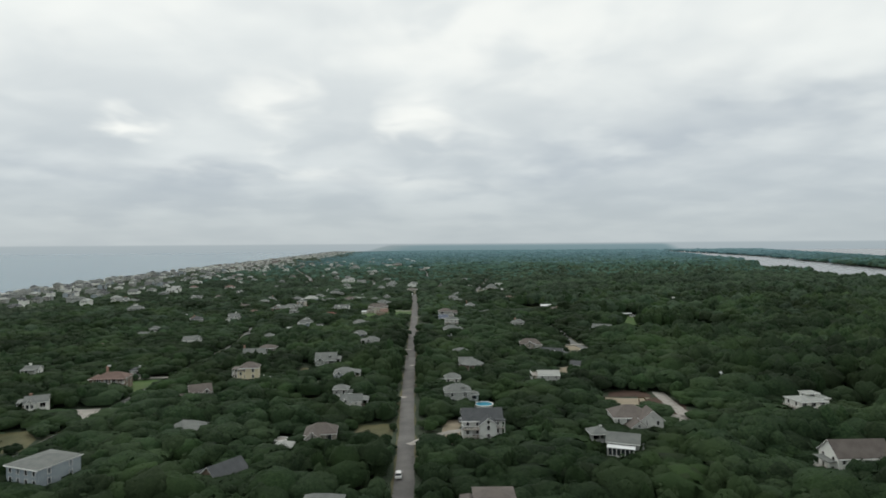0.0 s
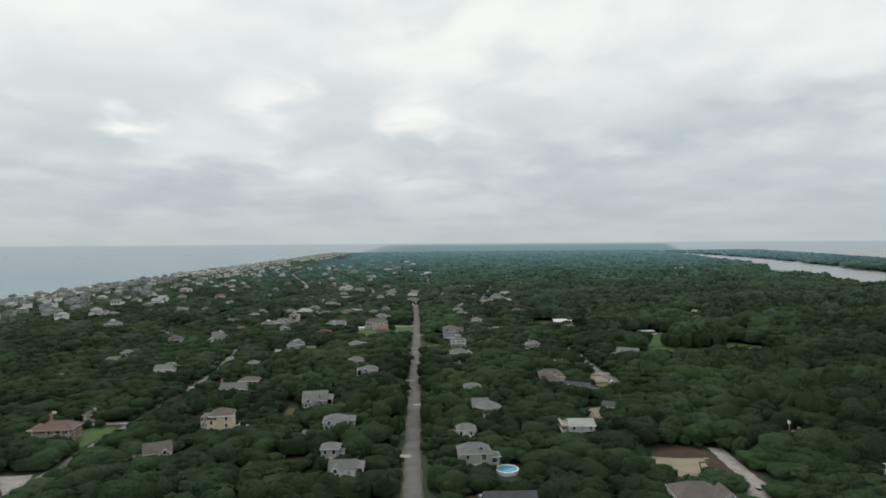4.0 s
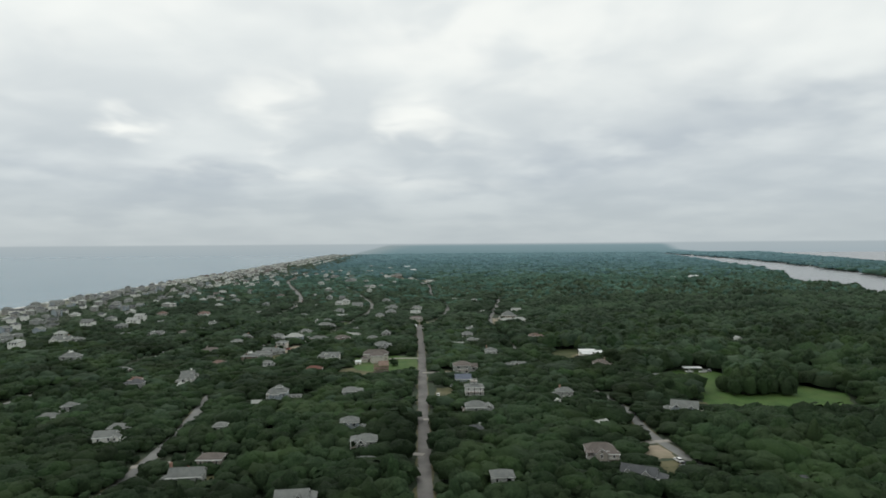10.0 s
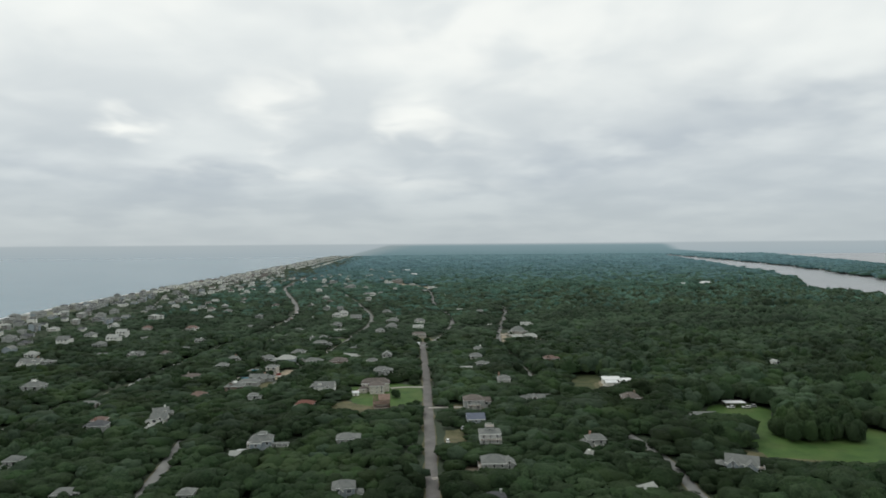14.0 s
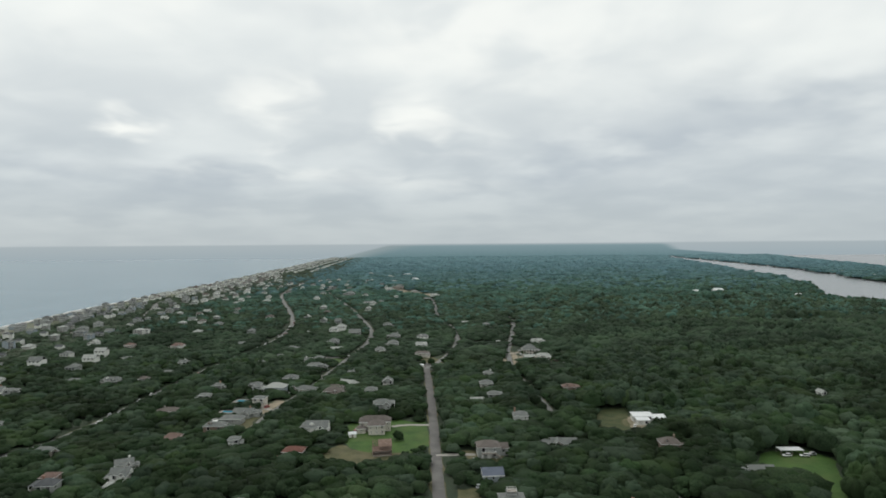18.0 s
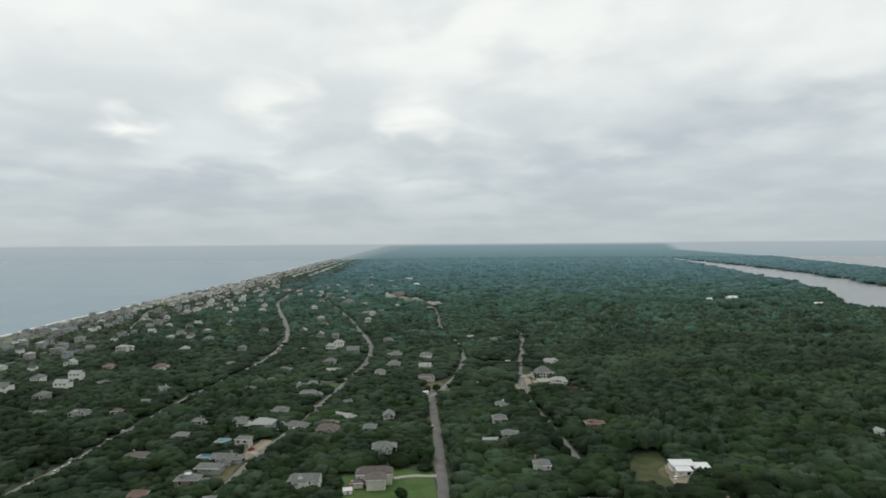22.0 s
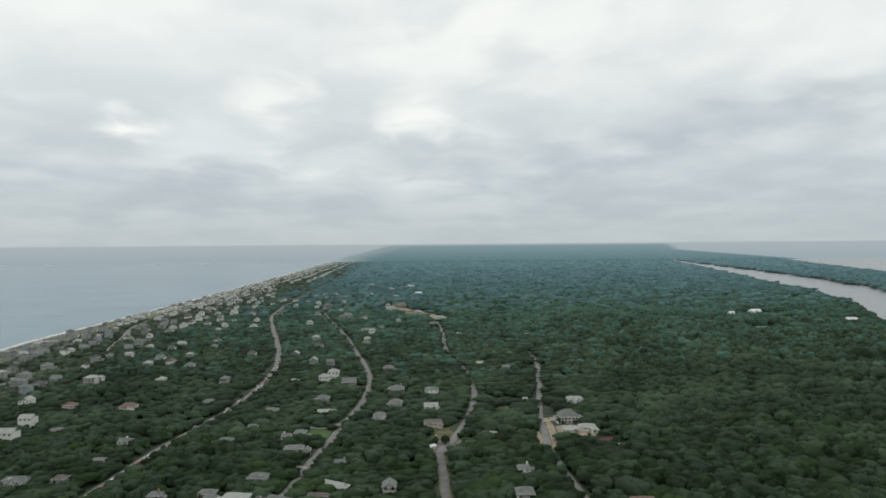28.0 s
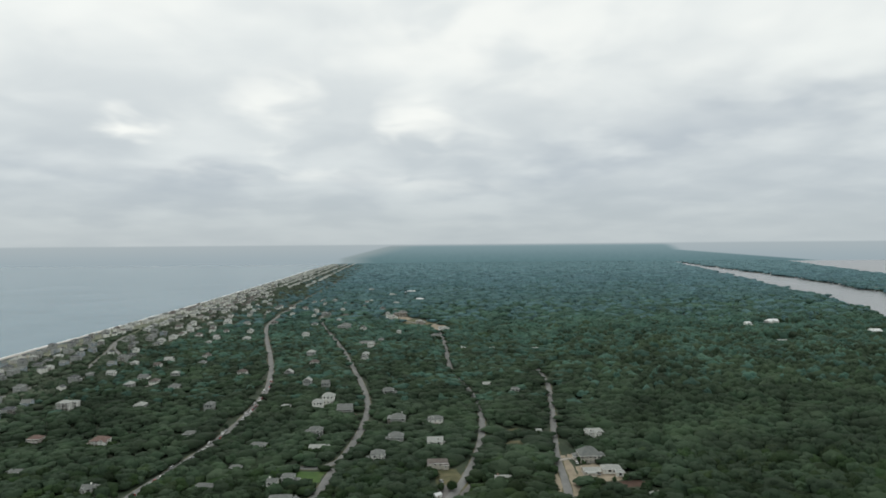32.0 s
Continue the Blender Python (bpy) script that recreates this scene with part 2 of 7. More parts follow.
def glass_dark(name, col, rough):
    m = bpy.data.materials.new(name)
    m.use_nodes = True
    p = m.node_tree.nodes["Principled BSDF"]
    p.inputs["Base Color"].default_value = (*col, 1)
    p.inputs["Roughness"].default_value, p.inputs["Specular IOR Level"].default_value = rough, 0.6
    return m


GLASS = glass_dark("window_glass", (0.025, 0.03, 0.035), 0.08)
POOL = glass_dark("pool_water", (0.07, 0.30, 0.42), 0.1)
WALLS = {k: material(n, a, b, 0.35, 5, 0.75, bump=0.08, per_object=0.25) for k, n, a, b in (
    ("w", "white_siding", (0.63, 0.64, 0.60), (0.81, 0.81, 0.76)), ("g", "grey_siding", (0.235, 0.25, 0.24), (0.385, 0.40, 0.378)),
    ("b", "blue_grey_siding", (0.24, 0.285, 0.315), (0.36, 0.405, 0.43)), ("c", "pale_cream_siding", (0.46, 0.43, 0.37), (0.60, 0.57, 0.51)), ("p", "pale_grey_siding", (0.45, 0.465, 0.445), (0.59, 0.60, 0.57)), ("y", "cream_yellow_siding", (0.52, 0.465, 0.315), (0.66, 0.60, 0.43)),
    ("t", "tan_siding", (0.27, 0.245, 0.21), (0.39, 0.36, 0.315)), ("n", "brown_cedar_siding", (0.14, 0.105, 0.08), (0.25, 0.19, 0.15)))}
ROOFS = {k: material(n, a, b, 0.4, 4.5, 0.85, bump=0.25, per_object=0.3) for k, n, a, b in (
    ("g", "grey_shingles", (0.108, 0.117, 0.112), (0.190, 0.201, 0.189)), ("d", "charcoal_shingles", (0.055, 0.06, 0.064), (0.10, 0.105, 0.11)),
    ("b", "brown_shingles", (0.088, 0.076, 0.069), (0.150, 0.131, 0.118)), ("r", "rust_red_shingles", (0.122, 0.082, 0.068), (0.186, 0.128, 0.110)),
    ("l", "pale_grey_shingles", (0.26, 0.275, 0.258), (0.375, 0.385, 0.36)), ("w", "white_metal_roofing", (0.58, 0.60, 0.60), (0.72, 0.73, 0.73)),
    ("R", "brick_red_shingles", (0.125, 0.056, 0.044), (0.180, 0.082, 0.063)), ("u", "slate_blue_shingles", (0.085, 0.10, 0.135), (0.14, 0.16, 0.205)))}
CAR_PAINT = [material(n, a, b, 0.5, 3, 0.3, bump=0, spec=0.5) for n, a, b in (
    ("white_car_paint", (0.70, 0.70, 0.69), (0.80, 0.80, 0.79)), ("silver_car_paint", (0.36, 0.37, 0.38), (0.44, 0.45, 0.46)),
    ("dark_car_paint", (0.03, 0.035, 0.04), (0.06, 0.065, 0.07)), ("red_car_paint", (0.30, 0.03, 0.025), (0.38, 0.05, 0.04)))]


def water_material():
    m = bpy.data.materials.new("sea_water")
    m.use_nodes = True
    t = m.node_tree
    p = t.nodes["Principled BSDF"]
    pos = t.nodes.new("ShaderNodeNewGeometry").outputs["Position"]
    col = nmix(t, nramp(t, nnoise(t, pos, 0.003, 4), 0.35, 0.65), (0.10, 0.180, 0.225), (0.132, 0.212, 0.258))
    # paler and greyer towards the sound
    where = t.nodes.new("ShaderNodeSeparateXYZ")
    link(t, pos, where.inputs[0])
    col = nmix(t, nramp(t, where.outputs[0], -100.0, 500.0), col, (0.198, 0.209, 0.218))
    link(t, col, p.inputs["Base Color"])
    p.inputs["Roughness"].default_value, p.inputs["IOR"].default_value = 0.24, 1.24
    bn = t.nodes.new("ShaderNodeBump")
    bn.inputs["Strength"].default_value, bn.inputs["Distance"].default_value = 0.5, 0.6
    link(t, nnoise(t, pos, 0.12, 5, 0.6), bn.inputs["Height"])
    link(t, bn.outputs[0], p.inputs["Normal"])
    return m


SEA = water_material()


# ---- mesh helpers ----
def part(name, bm, mat, parent=None, label="", smooth=False):
    """Links a bmesh as one mesh object under its thing or part."""
    me = bpy.data.meshes.new(name)
    bm.to_mesh(me)
    bm.free()
    for mm in mat if isinstance(mat, (list, tuple)) else (mat,):
        me.materials.append(mm)
    if smooth:
        me.polygons.foreach_set("use_smooth", [True] * len(me.polygons))
    ob = new(name, me)
    ob.parent = parent
    return tagged(ob, label)


def shared(name, me, parent, m):
    ob = new(name, me)
    ob.parent = parent
    ob.matrix_local = m
    return ob


def mesh_np(name, verts, tris, mat, smooth=None, tone=None):
    me = bpy.data.meshes.new(name)
    nv, nt = len(verts), len(tris)
    me.vertices.add(nv)
    me.vertices.foreach_set("co", np.asarray(verts, dtype=np.float32).ravel())
    me.loops.add(nt * 3)
    me.loops.foreach_set("vertex_index", np.asarray(tris, dtype=np.int32).ravel())
    me.polygons.add(nt)
    me.polygons.foreach_set("loop_start", np.arange(0, nt * 3, 3, dtype=np.int32))
    if smooth is not None:
        me.polygons.foreach_set("use_smooth", smooth)
    me.update(calc_edges=True)
    if tone is not None:
        me.attributes.new("leaf_tone", "FLOAT", "POINT").data.foreach_set("value", np.asarray(tone, dtype=np.float32))
    me.materials.append(mat)
    return me


def box(bm, x0, x1, y0, y1, z0, z1, mi=0, bev=0.0):
    vs = [bm.verts.new(c) for c in ((x0, y0, z0), (x1, y0, z0), (x1, y1, z0), (x0, y1, z0), (x0, y0, z1), (x1, y0, z1), (x1, y1, z1), (x0, y1, z1))]
    for f in ((0, 3, 2, 1), (4, 5, 6, 7), (0, 1, 5, 4), (1, 2, 6, 5), (2, 3, 7, 6), (3, 0, 4, 7)):
        bm.faces.new([vs[i] for i in f]).material_index = mi


def solid(bm, pts, faces, mi=0, rim=(), edge=None):
    """A closed form; the faces in rim may take a material of their own."""
    vs = [bm.verts.new(p) for p in pts]
    for f in faces:
        bm.faces.new([vs[i] for i in f]).material_index = edge if edge is not None and f in rim else mi


# ---- plan: shores, roads, clearings ----
SHORE_Y = (-3000, 0, 500, 1100, 1300, 1700, 2040, 2330, 2700, 3180, 4280, 5880, 12000)
SHORE_X = (-390, -520, -560, -602, -618, -623, -630, -642, -656, -675, -733, -780, -1010)
BANK_Y = (-3000, 300, 900, 1200, 1330, 1480, 1730, 2010, 2360, 3000, 4400, 5200, 12000)
BANK_X = (500, 590, 670, 765, 765, 825, 965, 1065, 1150, 1348, 1722, 1970, 4200)
SPIT_IN_Y = (-3000, 900, 1480, 2170, 2480, 3020, 3700, 4600, 5200, 12000)
SPIT_IN_X = (700, 880, 1110, 1345, 1450, 1580, 1708, 1888, 2035, 4300)
SPIT_OUT_Y = (-3000, 900, 2000, 3070, 3800, 4900, 12000)
SPIT_OUT_X = (1100, 1300, 1640, 2050, 2320, 2740, 4600)


def shore(y):
    return np.interp(y, SHORE_Y, SHORE_X)


def bank(y):
    return np.interp(y, BANK_Y, BANK_X)


def land_depth(x, y):
    """Metres inside the land (negative: out on the water)."""
    main = np.minimum(x - shore(y), bank(y) - x)
    spit = np.minimum(x - np.interp(y, SPIT_IN_Y, SPIT_IN_X), np.interp(y, SPIT_OUT_Y, SPIT_OUT_X) - x)
    wob = 7 * np.sin(y / 61.0) + 5 * np.sin(y / 23.0 + 1.3)
    return np.maximum(np.where(x < 0, main, main + wob), spit + wob)


ROADS = {
    "street_1": (5.4, [(-5, -200), (-5, 160), (-7, 290), (-7, 640), (-10, 770), (-10, 796)]),
    "street_2": (5.6, [(-10, 770), (-4, 785), (4, 806), (16, 850), (25, 900), (31, 970), (27, 1050), (12, 1130), (10, 1200), (11, 1280), (11, 1375), (7, 1494), (-15, 1567), (-44, 1632), (-75, 1664)]),
    "street_3": (5.2, [(66, 772), (70, 800), (74, 850), (90, 930), (105, 1012), (117, 1085), (119, 1155)]),
    "street_4": (5.6, [(-123, 835), (-86, 830), (-77, 895), (-75, 950), (-77, 1003), (-90, 1080), (-113, 1186), (-150, 1350), (-190, 1495), (-230, 1640), (-250, 1800)]),
    "street_5": (5.2, [(-128, 120), (-125, 269), (-125, 293), (-123, 311), (-122, 353), (-122, 370), (-123, 399), (-126, 434), (-134, 490)]),
    "street_6": (5.0, [(106, 345), (102, 375), (98, 400), (101, 432), (102, 455), (96, 490)]),
    "street_7": (5.6, [(-122, 570), (-118, 600), (-116, 630), (-110, 660), (-97, 728), (-96, 756), (-90, 790), (-86, 830)]),
    "highway": (6.2, [(-262, 300), (-246, 470), (-235, 551), (-222, 600), (-217, 660), (-214, 720), (-208, 790), (-196, 850), (-188, 910), (-186, 970), (-191, 1060), (-200, 1110), (-216, 1185), (-250, 1310), (-283, 1425), (-320, 1560), (-340, 1710), (-354, 1960), (-364, 2190), (-375, 2800), (-420, 3600), (-480, 4800)]),
    "beach_street": (5.0, [(-446, 780), (-458, 920), (-464, 1056), (-458, 1130), (-446, 1185), (-462, 1220), (-492, 1326), (-532, 1425), (-548, 1540), (-575, 1800)]),
    "beach_street_2": (4.6, [(-462, 1300), (-498, 1356), (-530, 1430), (-522, 1489), (-500, 1600), (-520, 1800)]),
    "lane_1": (4.6, [(66, 772), (68, 720), (70, 670), (72, 610)]),
}


def smooth_line(pts, step=6.0):
    """Points at even steps along a rounded line."""
    p = np.array(pts, dtype=float)
    for _ in range(2):
        q = np.empty((2 * len(p) - 2, 2))
        q[0::2], q[1::2] = 0.75 * p[:-1] + 0.25 * p[1:], 0.25 * p[:-1] + 0.75 * p[1:]
        p = np.vstack([p[:1], q, p[-1:]])
    s = np.concatenate([[0], np.cumsum(np.hypot(*np.diff(p, axis=0).T))])
    u = np.linspace(0, s[-1], max(2, int(s[-1] / step)))
    return np.stack([np.interp(u, s, p[:, 0]), np.interp(u, s, p[:, 1])], axis=1)


LINES = {k: smooth_line(v[1]) for k, v in ROADS.items()}

# clearings: name, material, outline (metres)
CLEARINGS = [
    ("lawn", GRASS, [(-58, 566), (-62, 590), (-60, 606), (-30, 612), (-12, 606), (-11, 560), (-20, 548), (-42, 545)]),
    ("sandy_yard", DRY, [(-72, 542), (-62, 566), (-46, 552), (-26, 550), (-24, 534), (-48, 530)]),
    ("meadow", GRASS, [(151, 466), (158, 476), (166, 500), (158, 512), (156, 524), (164, 538), (172, 541), (194, 541), (197, 524), (186, 506), (178, 490), (174, 474)]),
    ("meadow", GRASS, [(150, 450), (152, 468), (176, 484), (205, 486), (228, 490), (242, 470), (230, 448), (212, 438), (184, 440)]),
    ("dry_yard", DRY, [(150, 436), (153, 449), (184, 439), (212, 437), (232, 446), (234, 438), (212, 428), (180, 430)]),
    ("dry_yard", DRY, [(138, 440), (142, 460), (152, 456), (150, 440)]),
    ("field", FIELD, [(92, 580), (96, 612), (108, 630), (124, 630), (116, 600), (112, 580), (102, 570)]),
    ("sand_lot", SAND, [(112, 590), (112, 606), (121, 612), (128, 598), (120, 580), (110, 574)]),
    ("bare_soil", SOIL, [(78, 257), (82, 266), (92, 268), (99, 262), (97, 255)]),
    ("sand_lot", SAND, [(70, 246), (74, 257), (96, 254), (93, 240), (80, 236)]),
    ("bare_soil", SOIL, [(90, 246), (93, 254), (99, 255), (105, 250), (105, 232), (98, 227), (93, 231)]),
    ("sand_yard", SAND, [(7, 199), (7, 226), (14, 229), (14, 204)]),
    ("dry_yard", DRY, [(84, 348), (86, 366), (99, 368), (94, 350)]),
    ("sand_yard", SAND, [(84, 369), (88, 387), (99, 386), (99, 370)]),
    ("sand_yard", SAND, [(62, 290), (72, 320), (80, 324), (69, 292)]),
    ("lawn", GRASS, [(-144, 302), (-130, 304), (-126, 296), (-130, 279), (-138, 284)]),
    ("dry_yard", DRY, [(-106, 356), (-102, 362), (-84, 361), (-95, 348)]),
    ("parking_pad", CONCRETE, [(-150, 252), (-130, 251), (-120, 229), (-128, 226), (-134, 239), (-149, 241)]),
    ("dry_yard", DRY, [(-150, 219), (-138, 223), (-128, 201), (-138, 196)]),
    ("dry_yard", DRY, [(-22, 205), (-24, 222), (-12, 224), (-11, 206)]),
    ("dry_yard", DRY, [(-65, 329), (-59, 326), (-55, 308), (-61, 307)]),
    ("sand_yard", SAND, [(-128, 636), (-120, 668), (-112, 664), (-116, 630)]),
    ("dry_yard", DRY, [(-134, 600), (-132, 626), (-120, 628), (-122, 600)]),
    ("lawn", GRASS, [(-112, 805), (-110, 826), (-90, 824), (-92, 806)]),
    ("lawn", DRY, [(-16, 800), (-14, 824), (0, 826), (2, 806), (-6, 792)]),
    ("sand_yard", SAND, [(70, 800), (76, 848), (82, 848), (80, 804)]),
    ("bare_soil", SOIL, [(98, 789), (104, 797), (120, 799), (124, 793), (112, 787)]),
    ("sand_yard", SAND, [(80, 800), (82, 826), (96, 830), (112, 824), (116, 806), (104, 799), (92, 797)]),
    ("sand_yard", SAND, [(80, 842), (84, 850), (90, 850), (88, 842)]),
    ("dry_yard", DRY, [(40, 868), (44, 884), (60, 882), (58, 866)]),
    ("parking_pad", CONCRETE, [(-49, 242), (-35, 241), (-34, 245), (-48, 246)]),
    ("lawn", DRY, [(-52, 251), (-44, 250), (-42, 262), (-50, 264)]),
    ("sand_yard", SAND, [(59, 778), (61, 800), (68, 814), (78, 800), (76, 780), (67, 772)]),
    ("dry_yard", DRY, [(45, 898), (47, 912), (56, 916), (66, 909), (62, 900), (54, 903)]),
    ("sand_yard", SAND, [(-72, 1538), (-66, 1568), (-50, 1572), (-44, 1550), (-56, 1532)]),
    ("sand_yard", SAND, [(-8, 1432), (-6, 1462), (10, 1464), (14, 1440), (2, 1428)]),
    ("sand_yard", SAND, [(-98, 1650), (-96, 1716), (-60, 1724), (-44, 1690), (-62, 1650)]),
    ("dry_yard", DRY, [(-60, 1590), (-62, 1648), (-40, 1684), (-14, 1650), (-2, 1600), (-24, 1560)]),
    ("sand_yard", SAND, [(-10, 1560), (-2, 1600), (22, 1580), (20, 1500), (0, 1480), (-4, 1520)]),
    ("sandy_yard", DRY, [(108, 586), (108, 604), (118, 610), (117, 590)]),
    ("lay_by", PALE_ASPHALT, [(-244, 556), (-238, 562), (-228, 584), (-222, 606), (-218, 604), (-222, 584), (-230, 560), (-238, 552)]),
    ("parking_pad", CONCRETE, [(87, 209), (96, 211), (102, 226), (95, 226), (90, 218)]),
    ("turning_circle", ASPHALT, [(-18, 772), (-18, 786), (-12, 797), (0, 801), (9, 797), (8, 784), (2, 774), (-6, 767)]),
    ("sand_yard", SAND, [(650, 1490), (648, 1520), (676, 1530), (684, 1494)]),
    ("sand_yard", SAND, [(8, 432), (8, 446), (28, 444), (26, 434)]),
    ("dry_yard", DRY, [(0, 470), (2, 500), (12, 500), (12, 470)]),
    ("dry_yard", DRY, [(8, 534), (8, 552), (30, 550), (28, 530)]),
]

# driveways: width and line
DRIVES = [(3.2, [(-10, 600), (-24, 601), (-33, 598)]), (3.0, [(-7, 262), (-18, 262), (-22, 259)]), (3.0, [(-7, 432), (8, 436), (20, 440)]),
          (3.0, [(-7, 380), (-18, 384), (-26, 386)]), (3.4, [(-126, 372), (-112, 376), (-100, 382)]), (3.0, [(-122, 308), (-134, 309), (-146, 308)]),
          (3.0, [(-5, 200), (8, 212), (14, 214)]), (3.4, [(104, 392), (92, 390), (84, 388)]), (3.2, [(-116, 640), (-124, 646), (-128, 650)]),
          (3.2, [(74, 838), (84, 842), (92, 838)]), (3.0, [(-10, 690), (-24, 694), (-34, 700)]), (3.0, [(-96, 745), (-112, 752), (-120, 752)]),
          (2.8, [(76, 786), (99, 781), (129, 779), (147, 786), (168, 793)]), (5.0, [(103, 264), (101, 245), (100, 226)]), (3.0, [(-7, 330), (8, 334), (14, 336)]), (3.0, [(-7, 545), (6, 546), (14, 545)]),
          (3.4, [(100, 229), (105, 227), (111, 227)]), (6.0, [(98, 228), (94, 221), (91, 214)]), (4.6, [(185, 266), (177, 248), (170, 229), (166, 218)]), (3.2, [(-120, 354), (-112, 353), (-106, 356)]), (3.4, [(90, 560), (84, 566), (78, 560), (74, 558)])]

HOUSES, OPEN = [], []


def inside(poly, x, y):
    """Whether points lie in an outline."""
    hit = np.zeros(np.shape(x), dtype=bool)
    for (x0, y0), (x1, y1) in zip(poly, poly[1:] + poly[:1]):
        if y0 != y1:
            hit ^= ((y0 > y) != (y1 > y)) & (x < (x1 - x0) * (y - y0) / (y1 - y0) + x0)
    return hit


def line_gap(line, x, y):
    """Distance of points from a line."""
    best = np.full(np.shape(x), 1e9)
    for (x0, y0), (x1, y1) in zip(line[:-1], line[1:]):
        dx, dy = x1 - x0, y1 - y0
        u = np.clip(((x - x0) * dx + (y - y0) * dy) / (dx * dx + dy * dy + 1e-9), 0, 1)
        best = np.minimum(best, np.hypot(x - x0 - u * dx, y - y0 - u * dy))
    return best


# ---- ground, water, beach ----
def sheet(name, xs, ys, height, mat, label, category):
    gx, gy = np.meshgrid(xs, ys)
    verts = np.stack([gx.ravel(), gy.ravel(), height(gx, gy).ravel()], axis=1)
    nx, ny = len(xs), len(ys)
    i = (np.arange(ny - 1)[:, None] * nx + np.arange(nx - 1)[None, :]).ravel()
    tris = np.concatenate([np.stack([i, i + 1, i + nx + 1], 1), np.stack([i, i + nx + 1, i + nx], 1)])
    return tagged(new(name, mesh_np(name, verts, tris, mat, np.ones(len(tris), dtype=bool))), label, category, kind="structure")


def ground_height(x, y):
    d = land_depth(x, y)
    roll_ = 0.0 * x
    slope = np.clip(d * 0.055, -6, 1.5) - 1.5
    return np.where(d > 60, roll_, np.minimum(slope + np.clip((d - 27) / 33, 0, 1) * 0.0, 0.0))


GX = np.concatenate([np.linspace(-9000, -1300, 18), np.arange(-1200, 2600, 20.0), np.linspace(2700, 9000, 16)])
GY = np.concatenate([np.linspace(-3000, -150, 10), np.arange(-100, 2600, 20.0), np.arange(2650, 5400, 50.0), np.linspace(5600, 12000, 14)])
sheet("ground", GX, GY, ground_height, LITTER, "dark leaf-littered sandy ground of the wooded island", "ground")
WX = np.linspace(-9500, 9500, 20)
sheet("water", WX, np.linspace(-3500, 12500, 17), lambda x, y: 0 * x - 0.9, SEA, "calm grey-green sea and sound under overcast sky", "water")


def ribbon(name, line, half_left, half_right, z, mat, label, category, wob=0.0, thick=0.0, seed=1):
    """A strip along a line, with uneven edges."""
    rng = np.random.default_rng(seed)
    p = np.asarray(line, dtype=float)
    d = np.gradient(p, axis=0)
    d /= np.hypot(d[:, 0], d[:, 1])[:, None] + 1e-9
    n = np.stack([-d[:, 1], d[:, 0]], 1)
    a = half_left + wob * rng.normal(size=len(p)) * 0.5
    b = half_right + wob * rng.normal(size=len(p)) * 0.5
    left, right = p + n * a[:, None], p - n * b[:, None]
    k = len(p)
    zz = np.full(k, z)
    verts = np.concatenate([np.c_[left, zz], np.c_[right, zz], np.c_[left + n * 0.15, zz - 0.12], np.c_[right - n * 0.15, zz - 0.12]])
    i = np.arange(k - 1)
    tris = []
    for u, v in ((0, k), (2 * k, 0), (k, 3 * k)):
        tris += [np.stack([u + i, v + i, v + i + 1], 1), np.stack([u + i, v + i + 1, u + i + 1], 1)]
    return tagged(new(name, mesh_np(name, verts, np.concatenate(tris), mat)), label, category, kind="structure")


def beach():
    y = np.concatenate([np.arange(-400, 3000, 12.0), np.arange(3000, 9000, 60.0)])
    line = np.stack([shore(y) + 20, y], 1)
    ribbon("beach", line, 19, -11, 0.50, BEACH, "pale sandy ocean beach below the dunes", "beach", 2.0, seed=3)
    dune = np.stack([shore(y) + 58, y], 1)
    ribbon("dune_grass", dune, 42, 22, 0.45, DUNE, "dry grass and sand on the low dunes", "dunes", 5.0, seed=4)
    for off, w, s in ((0.0, 1.7, 5), (-6.0, 0.7, 6)):
        ribbon("surf", np.stack([shore(y) + off + 1.5 * np.sin(y / 37) + np.sin(y / 13), y], 1), w, w, 0.56 if off >= 0 else -0.78, FOAM, "white line of breaking surf along the beach", "surf", w * 0.9, seed=s)


beach()
for j, (key, (width, _)) in enumerate(ROADS.items()):
    ribbon("road_shoulder_" + key, LINES[key], width / 2 + 0.5, width / 2 + 0.5, 0.045 + 0.005 * j, DRY, "sandy grass verge along the road", "verge", 1.2, seed=11)
    ribbon("road_" + key, LINES[key], width / 2, width / 2, 0.11 + 0.006 * j, ASPHALT if key == "street_1" else PALE_ASPHALT, "sun-bleached grey asphalt road through the woods", "road", 0.25, seed=12)
for j, (width, line) in enumerate(DRIVES):
    ribbon("driveway", smooth_line(line, 2.0), width / 2, width / 2, 0.16, CONCRETE, "pale concrete driveway off the street", "driveway", 0.3, seed=20 + j)


